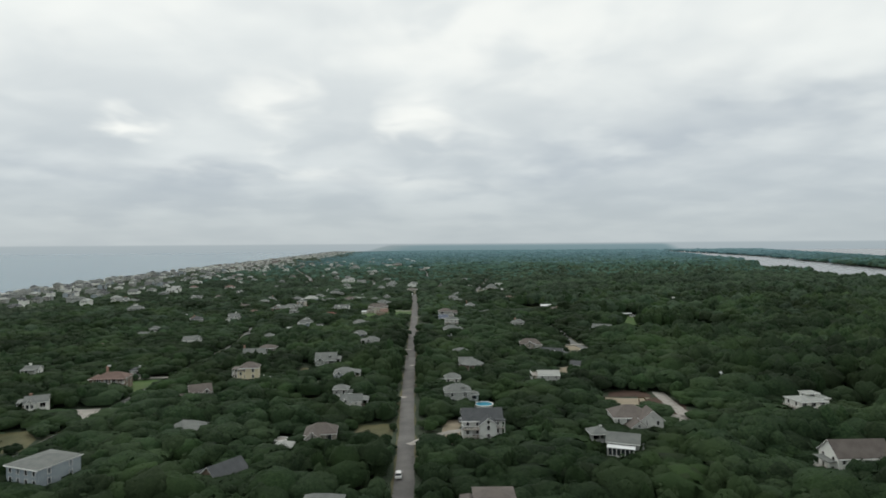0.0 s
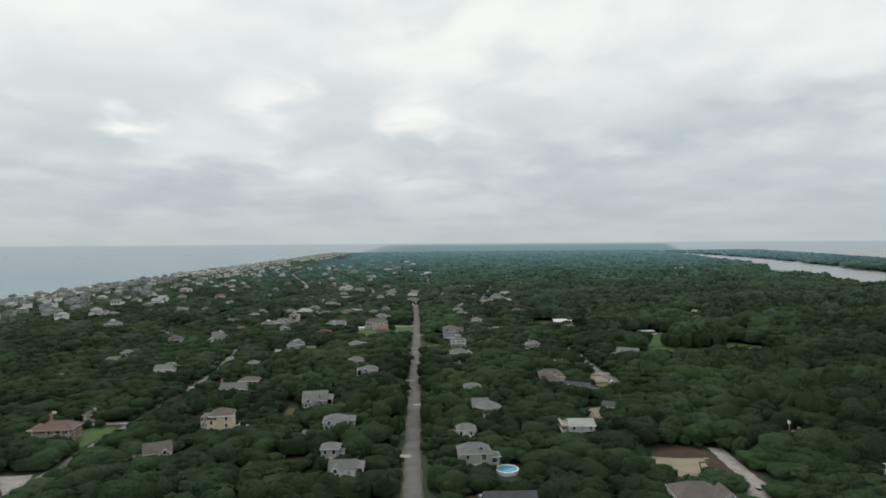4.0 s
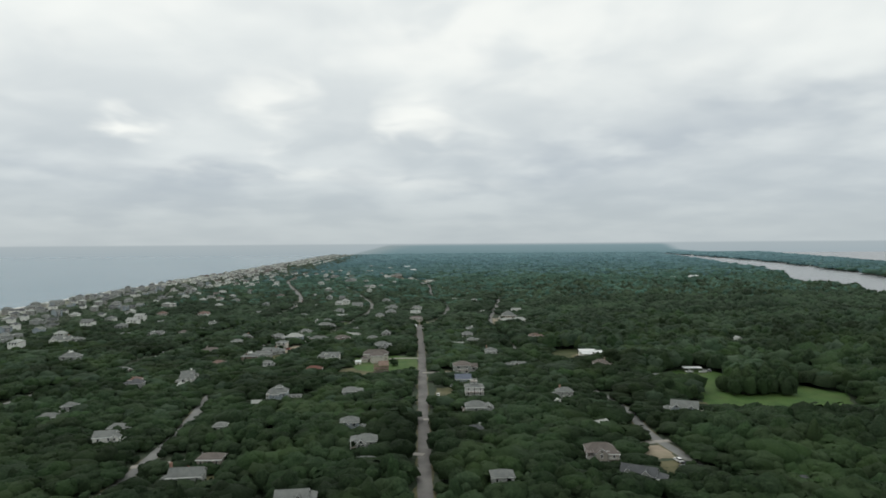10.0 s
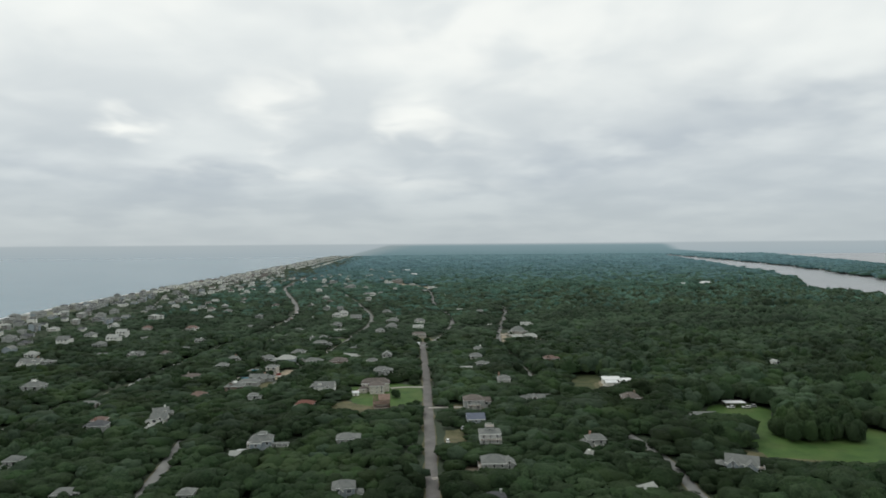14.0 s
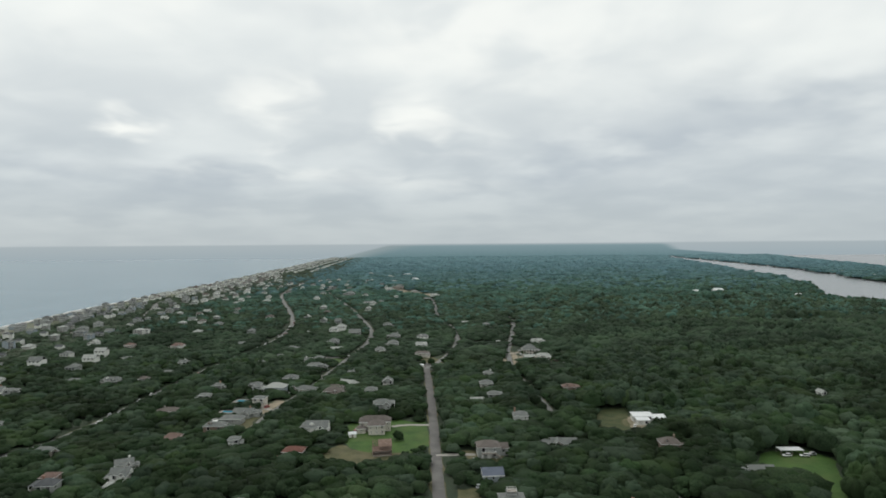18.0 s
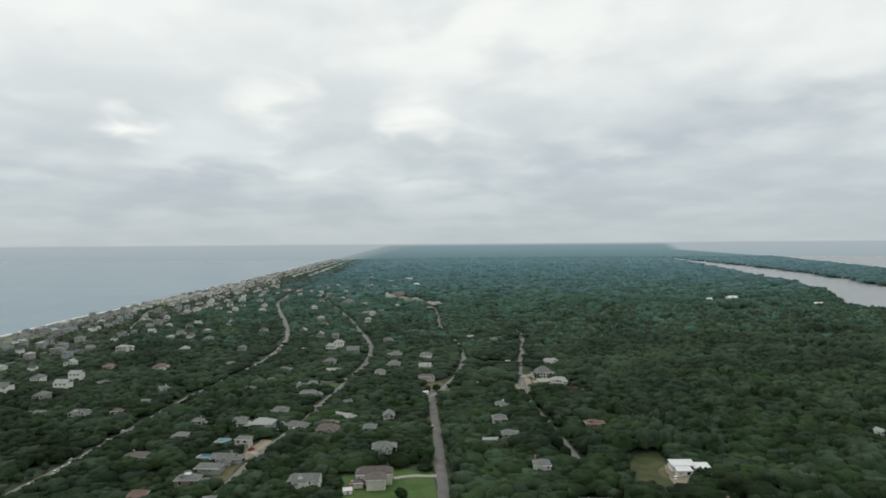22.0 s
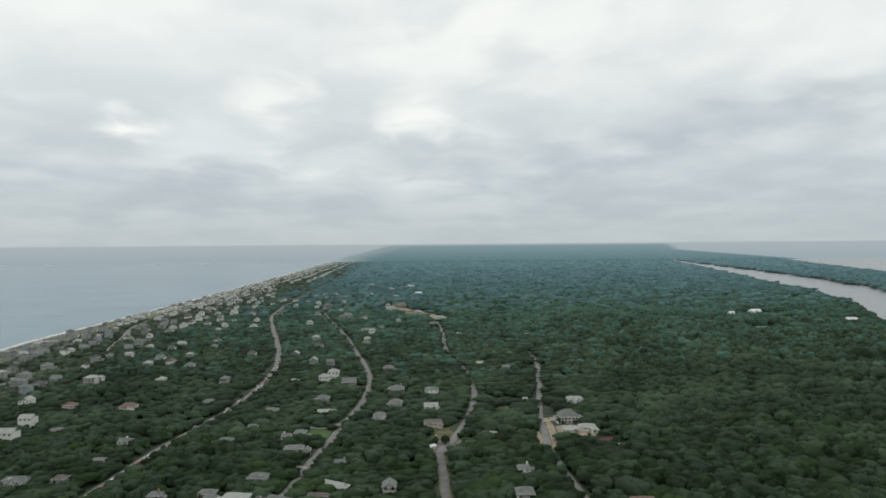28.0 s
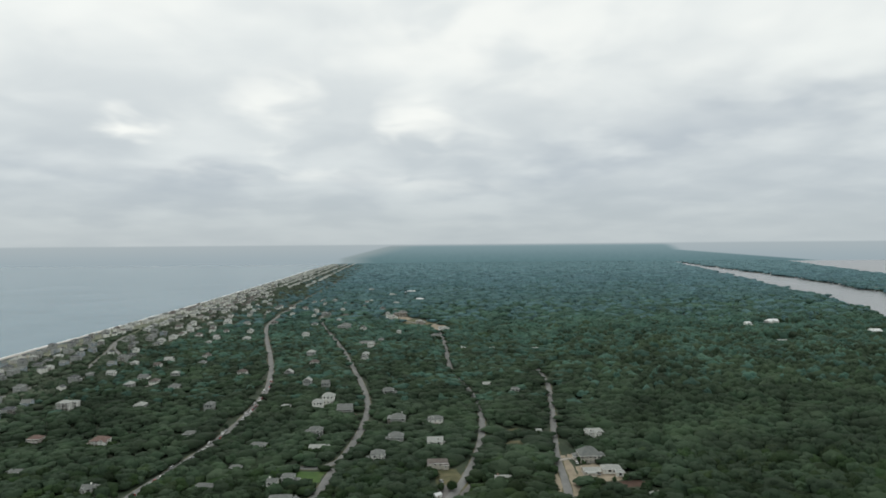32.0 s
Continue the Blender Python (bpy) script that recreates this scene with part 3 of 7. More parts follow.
def clearing(name, mat, outline, z):
    rng = random.Random(len(outline) * 7 + int(outline[0][0]))
    bm = bmesh.new()
    ring = []
    for (x0, y0), (x1, y1) in zip(outline, outline[1:] + outline[:1]):
        for u in (0, 0.25, 0.5, 0.75):
            ring.append((x0 + (x1 - x0) * u + rng.uniform(-1.2, 1.2), y0 + (y1 - y0) * u + rng.uniform(-1.2, 1.2)))
    cx, cy = sum(p[0] for p in ring) / len(ring), sum(p[1] for p in ring) / len(ring)
    hub = bm.verts.new((cx, cy, z + 0.05))
    vs = [bm.verts.new((x, y, z)) for x, y in ring]
    for a, b in zip(vs, vs[1:] + vs[:1]):
        bm.faces.new((hub, a, b))
    bmesh.ops.recalc_face_normals(bm, faces=bm.faces)
    ob = part(name, bm, mat)
    words = {"lay_by": "worn asphalt lay-by beside the highway", "parking_pad": "pale concrete parking pad beside a house", "lawn": "mown green lawn among live oaks", "meadow": "wide mown green meadow between trees", "field": "dry grass clearing beside a house", "turning_circle": "grey asphalt turning circle at the street end"}
    return tagged(ob, words.get(name, "bare sandy yard with dry grass"), name.replace("_", " "), kind="structure")


for j, (name, mat, outline) in enumerate(CLEARINGS):
    clearing(name, mat, outline, 0.012 + 0.002 * (j % 8))


# ---- houses ----
def window_mesh(name, w, h):
    """A framed window, its glass set back, facing -y."""
    bm = bmesh.new()
    f = 0.11
    x, z = w / 2 + f, h / 2 + f
    out = [(-x, -z), (x, -z), (x, z), (-x, z)]
    inn = [(-w / 2, -h / 2), (w / 2, -h / 2), (w / 2, h / 2), (-w / 2, h / 2)]
    back = [bm.verts.new((u, 0.03, v)) for u, v in out]
    front = [bm.verts.new((u, -0.07, v)) for u, v in out]
    lip = [bm.verts.new((u, -0.07, v)) for u, v in inn]
    deep = [bm.verts.new((u, 0.0, v)) for u, v in inn]
    for k in range(4):
        n = (k + 1) % 4
        bm.faces.new((back[k], back[n], front[n], front[k]))
        bm.faces.new((front[k], front[n], lip[n], lip[k]))
        bm.faces.new((lip[k], lip[n], deep[n], deep[k]))
    bm.faces.new(deep).material_index = 1
    me = bpy.data.meshes.new(name)
    bm.to_mesh(me)
    bm.free()
    me.materials.append(TRIM)
    me.materials.append(GLASS)
    return me


WIN = {"small": window_mesh("window", 0.9, 1.4), "wide": window_mesh("window", 1.8, 1.5), "tall": window_mesh("glass_door", 1.7, 2.0)}


def hip_roof(bm, cx, cy, w, d, z, h, ov=0.5, mi=0, edge=None):
    x0, x1, y0, y1 = cx - w / 2 - ov, cx + w / 2 + ov, cy - d / 2 - ov, cy + d / 2 + ov
    if w >= d:
        r = (x1 - x0) / 2 - (y1 - y0) / 2 * 0.85
        a, b = (cx - max(r, 0.15), cy, z + h), (cx + max(r, 0.15), cy, z + h)
        faces = [(0, 1, 5, 4), (4, 5, 9, 8), (5, 6, 9), (6, 7, 8, 9), (7, 4, 8), (1, 2, 6, 5), (2, 3, 7, 6), (3, 0, 4, 7), (3, 2, 1, 0)]
    else:
        r = (y1 - y0) / 2 - (x1 - x0) / 2 * 0.85
        a, b = (cx, cy - max(r, 0.15), z + h), (cx, cy + max(r, 0.15), z + h)
        faces = [(0, 1, 5, 4), (4, 5, 8), (5, 6, 9, 8), (6, 7, 9), (7, 4, 8, 9), (1, 2, 6, 5), (2, 3, 7, 6), (3, 0, 4, 7), (3, 2, 1, 0)]
    t = 0.22
    solid(bm, [(x0, y0, z - t), (x1, y0, z - t), (x1, y1, z - t), (x0, y1, z - t), (x0, y0, z), (x1, y0, z), (x1, y1, z), (x0, y1, z), a, b], faces, mi, {(0, 1, 5, 4), (1, 2, 6, 5), (2, 3, 7, 6), (3, 0, 4, 7)}, edge)


def gable_roof(bm, cx, cy, w, d, z, h, along="x", ov=0.45, mi=0, edge=None):
    """Two sloping slabs that meet at a ridge."""
    t = 0.22
    if along == "x":
        L, S = w / 2 + ov, d / 2 + ov
        at = lambda u, s, zz: (cx + u, cy + s, zz)
    else:
        L, S = d / 2 + ov, w / 2 + ov
        at = lambda u, s, zz: (cx - s, cy + u, zz)
    drop = h * ov / (S - ov)
    for sg in (-1, 1):
        pts = [at(-L, sg * S, z - drop), at(L, sg * S, z - drop), at(L, 0, z + h), at(-L, 0, z + h)]
        low = [(a, b, c - t) for a, b, c in pts]
        faces = [(0, 1, 2, 3), (7, 6, 5, 4), (0, 4, 5, 1), (1, 5, 6, 2), (3, 7, 4, 0)]
        if sg > 0:
            faces = [tuple(reversed(f)) for f in faces]
        solid(bm, pts + low, faces, mi, set(faces[2:]), edge)


def gable_wall(bm, cx, cy, w, d, z, h, along="x"):
    e = 0.12
    if along == "x":
        p = [(cx - w / 2, cy - d / 2, z), (cx - w / 2, cy + d / 2, z), (cx - w / 2, cy, z + h - e), (cx + w / 2, cy - d / 2, z), (cx + w / 2, cy + d / 2, z), (cx + w / 2, cy, z + h - e)]
    else:
        p = [(cx + w / 2, cy - d / 2, z), (cx - w / 2, cy - d / 2, z), (cx, cy - d / 2, z + h - e), (cx + w / 2, cy + d / 2, z), (cx - w / 2, cy + d / 2, z), (cx, cy + d / 2, z + h - e)]
    solid(bm, p, [(0, 2, 1), (3, 4, 5), (0, 1, 4, 3), (1, 2, 5, 4), (2, 0, 3, 5)])


def verandah(e, w, d, where, base, storeys, top_mat):
    """A roofed porch with white posts and rails along one wall, on each floor."""
    deep = 2.4
    if where == "f":
        m, run = pose(0, -d / 2, 0), w
    else:
        m, run = pose(-w / 2, 0, 0, 0, 0, -90) if where == "l" else pose(w / 2, 0, 0, 0, 0, 90), d
    floors = [base + 2.62 * k for k in range(storeys)]
    top = floors[-1] + 2.45
    for k, zf in enumerate(floors):
        if k == 0 and storeys > 2:
            continue
        b = bmesh.new()
        box(b, -run / 2, run / 2, -deep, -0.02, zf - 0.22, zf)
        platform = part("porch_floor", b, WOOD, e, "weathered timber porch floor")
        platform.matrix_local = m
        b = bmesh.new()
        for zz in (0.15, 0.95):
            box(b, -run / 2, run / 2, -deep, -deep + 0.08, zf + zz, zf + zz + 0.09)
        for i in range(int(run / 0.5)):
            box(b, -run / 2 + i * 0.5, -run / 2 + i * 0.5 + 0.06, -deep + 0.01, -deep + 0.07, zf, zf + 0.95)
        part("railing", b, TRIM, platform, "white porch railing")
    n = max(3, int(run / 2.6) + 1)
    for i in range(n):
        u = -run / 2 + (run - 0.22) * i / (n - 1)
        b = bmesh.new()
        box(b, u, u + 0.22, -deep + 0.02, -deep + 0.24, -0.1, top)
        part("porch_post", b, TRIM, e, "white porch post").matrix_local = m
    b = bmesh.new()
    solid(b, [(-run / 2 - 0.3, -deep - 0.4, top), (run / 2 + 0.3, -deep - 0.4, top), (run / 2 + 0.3, 0, top + 0.5), (-run / 2 - 0.3, 0, top + 0.5),
              (-run / 2 - 0.3, -deep - 0.4, top + 0.16), (run / 2 + 0.3, -deep - 0.4, top + 0.16), (run / 2 + 0.3, 0, top + 0.66), (-run / 2 - 0.3, 0, top + 0.66)],
          [(0, 3, 2, 1), (4, 5, 6, 7), (0, 1, 5, 4), (1, 2, 6, 5), (2, 3, 7, 6), (3, 0, 4, 7)])
    part("porch_roof", b, top_mat, e).matrix_local = m


ROOF_WORDS = {"h": "hipped", "H": "stepped hipped", "g": "gabled", "G": "front-gabled", "x": "cross-gabled", "X": "hip-and-gable", "f": "flat", "P": "tall pyramid", "C": "cupola-topped", "O": "eight-sided"}
WALL_WORDS = {"w": "white", "g": "grey", "b": "blue-grey", "y": "cream-yellow", "c": "pale cream", "p": "pale grey", "t": "tan", "n": "brown cedar"}
TOP_WORDS = {"g": "grey shingle", "d": "charcoal shingle", "b": "brown shingle", "r": "rust-red", "l": "pale grey", "w": "white metal", "u": "slate-blue", "R": "brick-red"}


def house(x, y, turn, w, d, storeys, form, wall, top, deck=None, chimney=None, keep=True, pitch=None, dormer=None, garage=None, porch="", bare=False):
    """A house on a low base: walls, roof, windows, doors, and where it has them a deck and a chimney."""
    rng = random.Random(int(x * 13 + y * 7))
    e = new("house")
    e.matrix_world = pose(x, y, 0, 0, 0, turn)
    tagged(e, f"{WALL_WORDS[wall]} {'one-storey' if storeys == 1 else 'two-storey' if storeys == 2 else 'three-storey'} house with {ROOF_WORDS[form]} {TOP_WORDS[top]} roof among oaks", "house", "houses among the trees")
    if keep:
        HOUSES.append((x, y, turn, w, d))
    if bare:
        OPEN.append((x, y))
    base = 0.5 if storeys < 3 else 0.8
    z = base + storeys * 2.62
    rise = min(w, d) * (pitch or rng.uniform(0.26, 0.34))
    wm = WALLS[wall]
    bm = bmesh.new()
    box(bm, -w / 2, w / 2, -d / 2, d / 2, -0.2, z)
    rb = bmesh.new()
    wing = None
    if form == "O":
        # an eight-sided main room with a broad roof, and a plain wing behind
        bm.free()
        bm = bmesh.new()
        box(bm, -w * 0.5, w * 0.1, 0, d * 0.62, -0.2, z)
        gable_roof(rb, -w * 0.2, d * 0.3, w * 0.6, d * 0.66, z, rise * 0.8, "x", edge=1)
        gable_wall(bm, -w * 0.2, d * 0.31, w * 0.6, d * 0.62, z, rise * 0.8, "x")
        for bb, rad, z0, z1, tip in ((bm, w * 0.46, -0.2, z, z + 0.1), (rb, w * 0.55, z, z + 0.22, z + rise * 0.9)):
            ring = [(0.06 * w + rad * math.cos(k * math.pi / 6), -0.1 * d + rad * math.sin(k * math.pi / 6)) for k in range(12)]
            lo_, hi_ = [bb.verts.new((*q, z0)) for q in ring], [bb.verts.new((*q, z1)) for q in ring]
            hub = bb.verts.new((0.06 * w, -0.1 * d, tip))
            for k in range(12):
                n = (k + 1) % 12
                bb.faces.new((lo_[k], lo_[n], hi_[n], hi_[k]))
                bb.faces.new((hi_[k], hi_[n], hub))
            bb.faces.new(lo_)
    elif form in "hHXPC":
        if form == "P":
            hip_roof(rb, 0, 0, w, d, z, w * 0.38, 1.2, edge=1)
        else:
            hip_roof(rb, 0, 0, w, d, z, rise, edge=1)
        if form == "C":
            box(bm, -w * 0.16, w * 0.16, -d * 0.14, d * 0.16, z + rise * 0.4, z + rise + 1.5)
            hip_roof(rb, 0, d * 0.01, w * 0.32, d * 0.3, z + rise + 1.5, 0.8, 0.35, edge=1)
            for k in (-0.08, 0.08):
                shared("window", WIN["small"], e, pose(k * w, -d * 0.14, z + rise + 0.55) @ Matrix.Diagonal((0.8, 1, 0.7, 1)))
    elif form == "g":
        gable_roof(rb, 0, 0, w, d, z, rise, edge=1)
        gable_wall(bm, 0, 0, w, d, z, rise)
    elif form == "G":
        gable_roof(rb, 0, 0, w, d, z, rise * 1.2, "y", edge=1)
        gable_wall(bm, 0, 0, w, d, z, rise * 1.2, "y")
    elif form == "x":
        gable_roof(rb, 0, 0, w, d, z, rise, edge=1)
        gable_wall(bm, 0, 0, w, d, z, rise)
    elif form == "f":
        box(rb, -w / 2 - 0.6, w / 6, -d / 2 - 0.6, d / 2 + 0.6, z + 0.3, z + 0.7)
        box(rb, w / 6 + 0.1, w / 2 + 0.6, -d / 2 - 2.4, d / 2, z - 0.6, z - 0.2)
        box(bm, w / 6, w / 2 + 0.2, -d / 2 - 2.0, -d / 2 + 0.1, -0.2, z - 0.62)
        box(bm, -w / 2, w / 6, -d / 2 + 0.02, d / 2 - 0.02, z - 0.1, z + 0.3)
    extra = []
    if form in "xXH":
        wb, wr = bmesh.new(), bmesh.new()
        extra.append(("wing_wall", wb, "wing_roof", wr))
        ww, wd = w * 0.42, d * 0.45
        side = rng.choice((-1, 1))
        wx, wy = side * w * 0.24, -d / 2 - wd * 0.35
        zz = z if form != "H" else z - 2.6 * (storeys > 1)
        box(wb, wx - ww / 2, wx + ww / 2, wy - wd / 2, -d / 2 + 0.5, -0.2, zz)
        if form == "H":
            hip_roof(wr, wx, wy + wd * 0.1, ww, wd * 1.2, zz, ww * 0.3, edge=1)
        else:
            gable_roof(wr, wx, (wy - wd / 2) / 2, ww, -(wy - wd / 2), zz, ww * 0.42, "y", edge=1)
            gable_wall(wb, wx, (wy - wd / 2) / 2, ww, -(wy - wd / 2), zz, ww * 0.42, "y")
        wing = (wx, wy - wd / 2, ww, zz)
    own = random.Random(int(x * 5 + y * 11))
    if keep and form in "hHgxXG" and not porch and own.random() < 0.62:
        # a lower side wing with its own roof, set back or forward of the main block
        wb, wr = bmesh.new(), bmesh.new()
        extra.append(("side_wing_wall", wb, "side_wing_roof", wr))
        sg, aw, ad = own.choice((-1, 1)), w * own.uniform(0.28, 0.45), d * own.uniform(0.5, 0.75)
        ax_, ay_ = sg * (w / 2 + aw / 2 - 0.3), own.uniform(-0.22, 0.2) * d
        az = z - 2.62 * (storeys > 1) * own.choice((0.5, 1.0)) - 0.15
        box(wb, ax_ - aw / 2, ax_ + aw / 2, ay_ - ad / 2, ay_ + ad / 2, -0.2, az)
        kind = own.choice("hgG")
        if kind == "h":
            hip_roof(wr, ax_, ay_, aw, ad, az, min(aw, ad) * 0.3, 0.45, edge=1)
        else:
            gable_roof(wr, ax_, ay_, aw, ad, az, (ad if kind == "g" else aw) * 0.32, "x" if kind == "g" else "y", edge=1)
            gable_wall(wb, ax_, ay_, aw, ad, az, (ad if kind == "g" else aw) * 0.32, "x" if kind == "g" else "y")
        shared("window", WIN["wide"], e, pose(ax_, ay_ - ad / 2, max(az - 1.3, 1.2)))
    elif keep and not porch and form in "hgxXH" and deck is None and w > 6.5:
        porch, deck = own.choice("flr" if not (form in "xXH") else "lr"), False
    for wall_name, wb, roof_name, wr in [("wall", bm, "roof", rb)] + extra:
        bmesh.ops.recalc_face_normals(wb, faces=wb.faces)
        bmesh.ops.recalc_face_normals(wr, faces=wr.faces)
        bmesh.ops.remove_doubles(wr, verts=wr.verts, dist=0.001)
        if wall_name != "wall":
            part(wall_name, wb, wm, e)
            part(roof_name, wr, [ROOFS[top], TRIM], e)
    part("wall", bm, wm, e)
    cover = part("roof", rb, [ROOFS[top], TRIM], e, f"{TOP_WORDS[top]} roof")
    # windows, storey by storey
    for s in range(storeys):
        zc = base + s * 2.62 + 1.4
        n = max(2, int(w / 4.2))
        for i in range(n):
            u = -w / 2 + w * (i + 0.5) / n + rng.uniform(-0.3, 0.3)
            if form == "O":
                q = math.pi * (1.5 + (i - (n - 1) / 2) / 6)
                shared("window", WIN["small"], e, pose(0.06 * w + 0.447 * w * math.cos(q), -0.1 * d + 0.447 * w * math.sin(q), zc, 0, 0, math.degrees(q) + 90))
            elif not (wing and abs(u - wing[0]) < wing[2] / 2 + 1.0):
                kind = rng.choice(("small", "small", "wide", "tall" if s < 2 else "wide"))
                shared("window", WIN[kind], e, pose(u, -d / 2, zc))
        if wing and zc < wing[3] - 0.8:
            shared("window", WIN["small"], e, pose(wing[0] - wing[2] * 0.22, wing[1], zc))
            shared("window", WIN["small"], e, pose(wing[0] + wing[2] * 0.22, wing[1], zc))
        for sg in (-1, 1) if form != "O" else ():
            shared("window", WIN["small"], e, pose(sg * w / 2, -d * 0.2, zc, 0, 0, 90 * sg))
            if d > 9:
                shared("window", WIN["small"], e, pose(sg * w / 2, d * 0.24, zc, 0, 0, 90 * sg))
        if s and form != "O":
            shared("window", WIN["wide"], e, pose(rng.uniform(-0.2, 0.2) * w, d / 2, zc, 0, 0, 180))
    if wing and form != "H":
        shared("window", WIN["small"], e, pose(wing[0], wing[1], wing[3] + wing[2] * 0.14))
    db = bmesh.new()
    side = -1 if not wing or wing[0] > 0 else 1
    box(db, side * w * 0.3 - 0.5, side * w * 0.3 + 0.5, -d / 2 - 0.05, -d / 2 + 0.02, base - 0.1, base + 2.05)
    part("door", db, TRIM, e, "white panelled door")
    if form in "hgx" and storeys > 1 and w > 8.5 and (rng.random() < 0.5 if dormer is None else dormer):
        # a gabled dormer on the front slope
        dx = (-side if wing else rng.choice((-1, 1))) * w * 0.2 * -1
        y0, y1, zb, dw, dh = -d * 0.36, -d * 0.02, z + rise * 0.16, 1.15, 1.25
        ob_ = bmesh.new()
        pts = [(dx - dw, y0, zb), (dx + dw, y0, zb), (dx + dw, y0, zb + dh), (dx, y0, zb + dh + 0.8), (dx - dw, y0, zb + dh)]
        pts += [(x_, y1, z_) for x_, _, z_ in pts]
        solid(ob_, pts, [(0, 1, 2, 3, 4), (9, 8, 7, 6, 5), (1, 6, 7, 2), (5, 0, 4, 9), (0, 5, 6, 1), (2, 7, 8, 3), (3, 8, 9, 4)], 0, {(2, 7, 8, 3), (3, 8, 9, 4)}, 1)
        bmesh.ops.recalc_face_normals(ob_, faces=ob_.faces)
        gablet = part("dormer", ob_, [wm, ROOFS[top]], e)
        shared("window", WIN["small"], gablet, pose(dx, y0, zb + 0.75) @ Matrix.Diagonal((1, 1, 0.7, 1)))
    if w > 9 and (rng.random() < 0.5 if garage is None else garage):
        gb = bmesh.new()
        gx = side * w * 0.3 - (1 if side > 0 else -1) * min(4.0, w * 0.32)
        box(gb, gx - 1.3, gx + 1.3, -d / 2 - 0.06, -d / 2 + 0.02, 0.1, 2.3)
        part("garage_door", gb, TRIM, e, "white garage door")
    if deck is None:
        deck = storeys > 1 and rng.random() < 0.7
    if deck:
        dw, dd = w * rng.uniform(0.45, 0.9), rng.uniform(2.2, 3.2)
        cx = -side * 0.0 + rng.uniform(-0.04, 0.04) * w
        y0 = (wing[1] if wing and abs(wing[0] - cx) < (dw + wing[2]) / 2 else -d / 2) - dd
        y1 = y0 + dd - 0.02
        zf = base + 2.62 * (storeys - 1)
        pb = bmesh.new()
        box(pb, cx - dw / 2, cx + dw / 2, y0, y1, zf - 0.25, zf)
        platform = part("deck", pb, WOOD, e, "weathered timber deck")
        rb2 = bmesh.new()
        for zz in (0.5, 1.0):
            box(rb2, cx - dw / 2, cx + dw / 2, y0, y0 + 0.08, zf + zz - 0.05, zf + zz + 0.05)
            for ex in (cx - dw / 2, cx + dw / 2 - 0.08):
                box(rb2, ex, ex + 0.08, y0 + 0.08, y1, zf + zz - 0.05, zf + zz + 0.05)
        for i in range(int(dw / 0.6)):
            box(rb2, cx - dw / 2 + i * 0.6, cx - dw / 2 + i * 0.6 + 0.06, y0 + 0.01, y0 + 0.07, zf, zf + 0.98)
        part("railing", rb2, TRIM, platform, "white deck railing")
        sb = bmesh.new()
        n = max(3, int(zf / 0.4))
        ex = cx + dw / 2
        for k in range(n):
            u0, z1 = ex + k * zf / n * 1.1, zf * (1 - (k + 1) / n)
            box(sb, u0, u0 + zf / n * 1.1 + 0.02, y0 + 0.1, y0 + 1.2, max(z1 - 0.35, -0.1), z1 + 0.08)
        part("stairs", sb, WOOD, platform)
        for ux in (cx - dw / 2 + 0.1, cx, cx + dw / 2 - 0.3):
            qb = bmesh.new()
            box(qb, ux, ux + 0.2, y0 + 0.08, y0 + 0.28, -0.1, zf - 0.25)
            part("post", qb, TRIM, platform, "white deck post")
    if keep and form in "hC" and storeys > 1 and own.random() < 0.12:
        # a small railed lookout on the ridge
        b = bmesh.new()
        zr = z + rise
        box(b, -1.5, 1.5, -1.3, 1.3, zr - 0.5, zr + 0.1)
        for u in (-1.5, 1.44):
            box(b, u, u + 0.06, -1.3, 1.3, zr + 0.9, zr + 1.0)
        for v in (-1.3, 1.24):
            box(b, -1.5, 1.5, v, v + 0.06, zr + 0.9, zr + 1.0)
        for u in (-1.48, -0.5, 0.5, 1.42):
            for v in (-1.28, 1.22):
                box(b, u, u + 0.07, v, v + 0.07, zr + 0.1, zr + 0.95)
        part("roof_lookout", b, TRIM, cover, "white railed lookout on the roof ridge")
    for where in porch:
        verandah(e, w, d, where, base, storeys, ROOFS[top])
    if chimney is None:
        chimney = rng.random() < 0.16
    if chimney:
        cb = bmesh.new()
        cx, cy = rng.choice((-1, 1)) * w * 0.28, rng.uniform(0.0, 0.2) * d
        box(cb, cx - 0.45, cx + 0.45, cy - 0.4, cy + 0.4, z - 0.5, z + rise + 0.6)
        box(cb, cx - 0.53, cx + 0.53, cy - 0.48, cy + 0.48, z + rise + 0.6, z + rise + 0.75)
        part("chimney", cb, wm if rng.random() < 0.6 else BRICK, cover)
    return e


house(-23.8, 143.5, -2.4, 8.9, 6.6, 2, "h", "w", "g")
house(16.9, 145.6, -1.5, 9.3, 7.9, 2, "h", "w", "b", deck=False, pitch=0.12, dormer=False, chimney=False)
house(-54.8, 169.3, -35, 8.7, 10.4, 1, "G", "n", "d", deck=False, chimney=False)
porch_house = house(61.4, 184.6, -21, 9.3, 7.0, 2, "g", "g", "g", bare=True, deck=False)
house(55.6, 192.4, 0, 3.8, 4.2, 2, "P", "g", "g", bare=True, deck=False)
house(-43.7, 192.4, 0, 5.1, 5.5, 1, "h", "g", "l")
house(-33.0, 198.6, 4.5, 9.6, 8.2, 2, "X", "t", "b", deck=False)
house(-80.5, 213.5, -12, 12.5, 8.6, 1, "X", "g", "g", deck=False)
house(-27.8, 238.5, 2.4, 7.9, 6.7, 2, "x", "w", "g")
house(-151.4, 244.4, 25, 7.7, 6.6, 2, "x", "w", "g")
house(14.3, 250.9, 2.4, 10.5, 7.9, 2, "h", "g", "g")
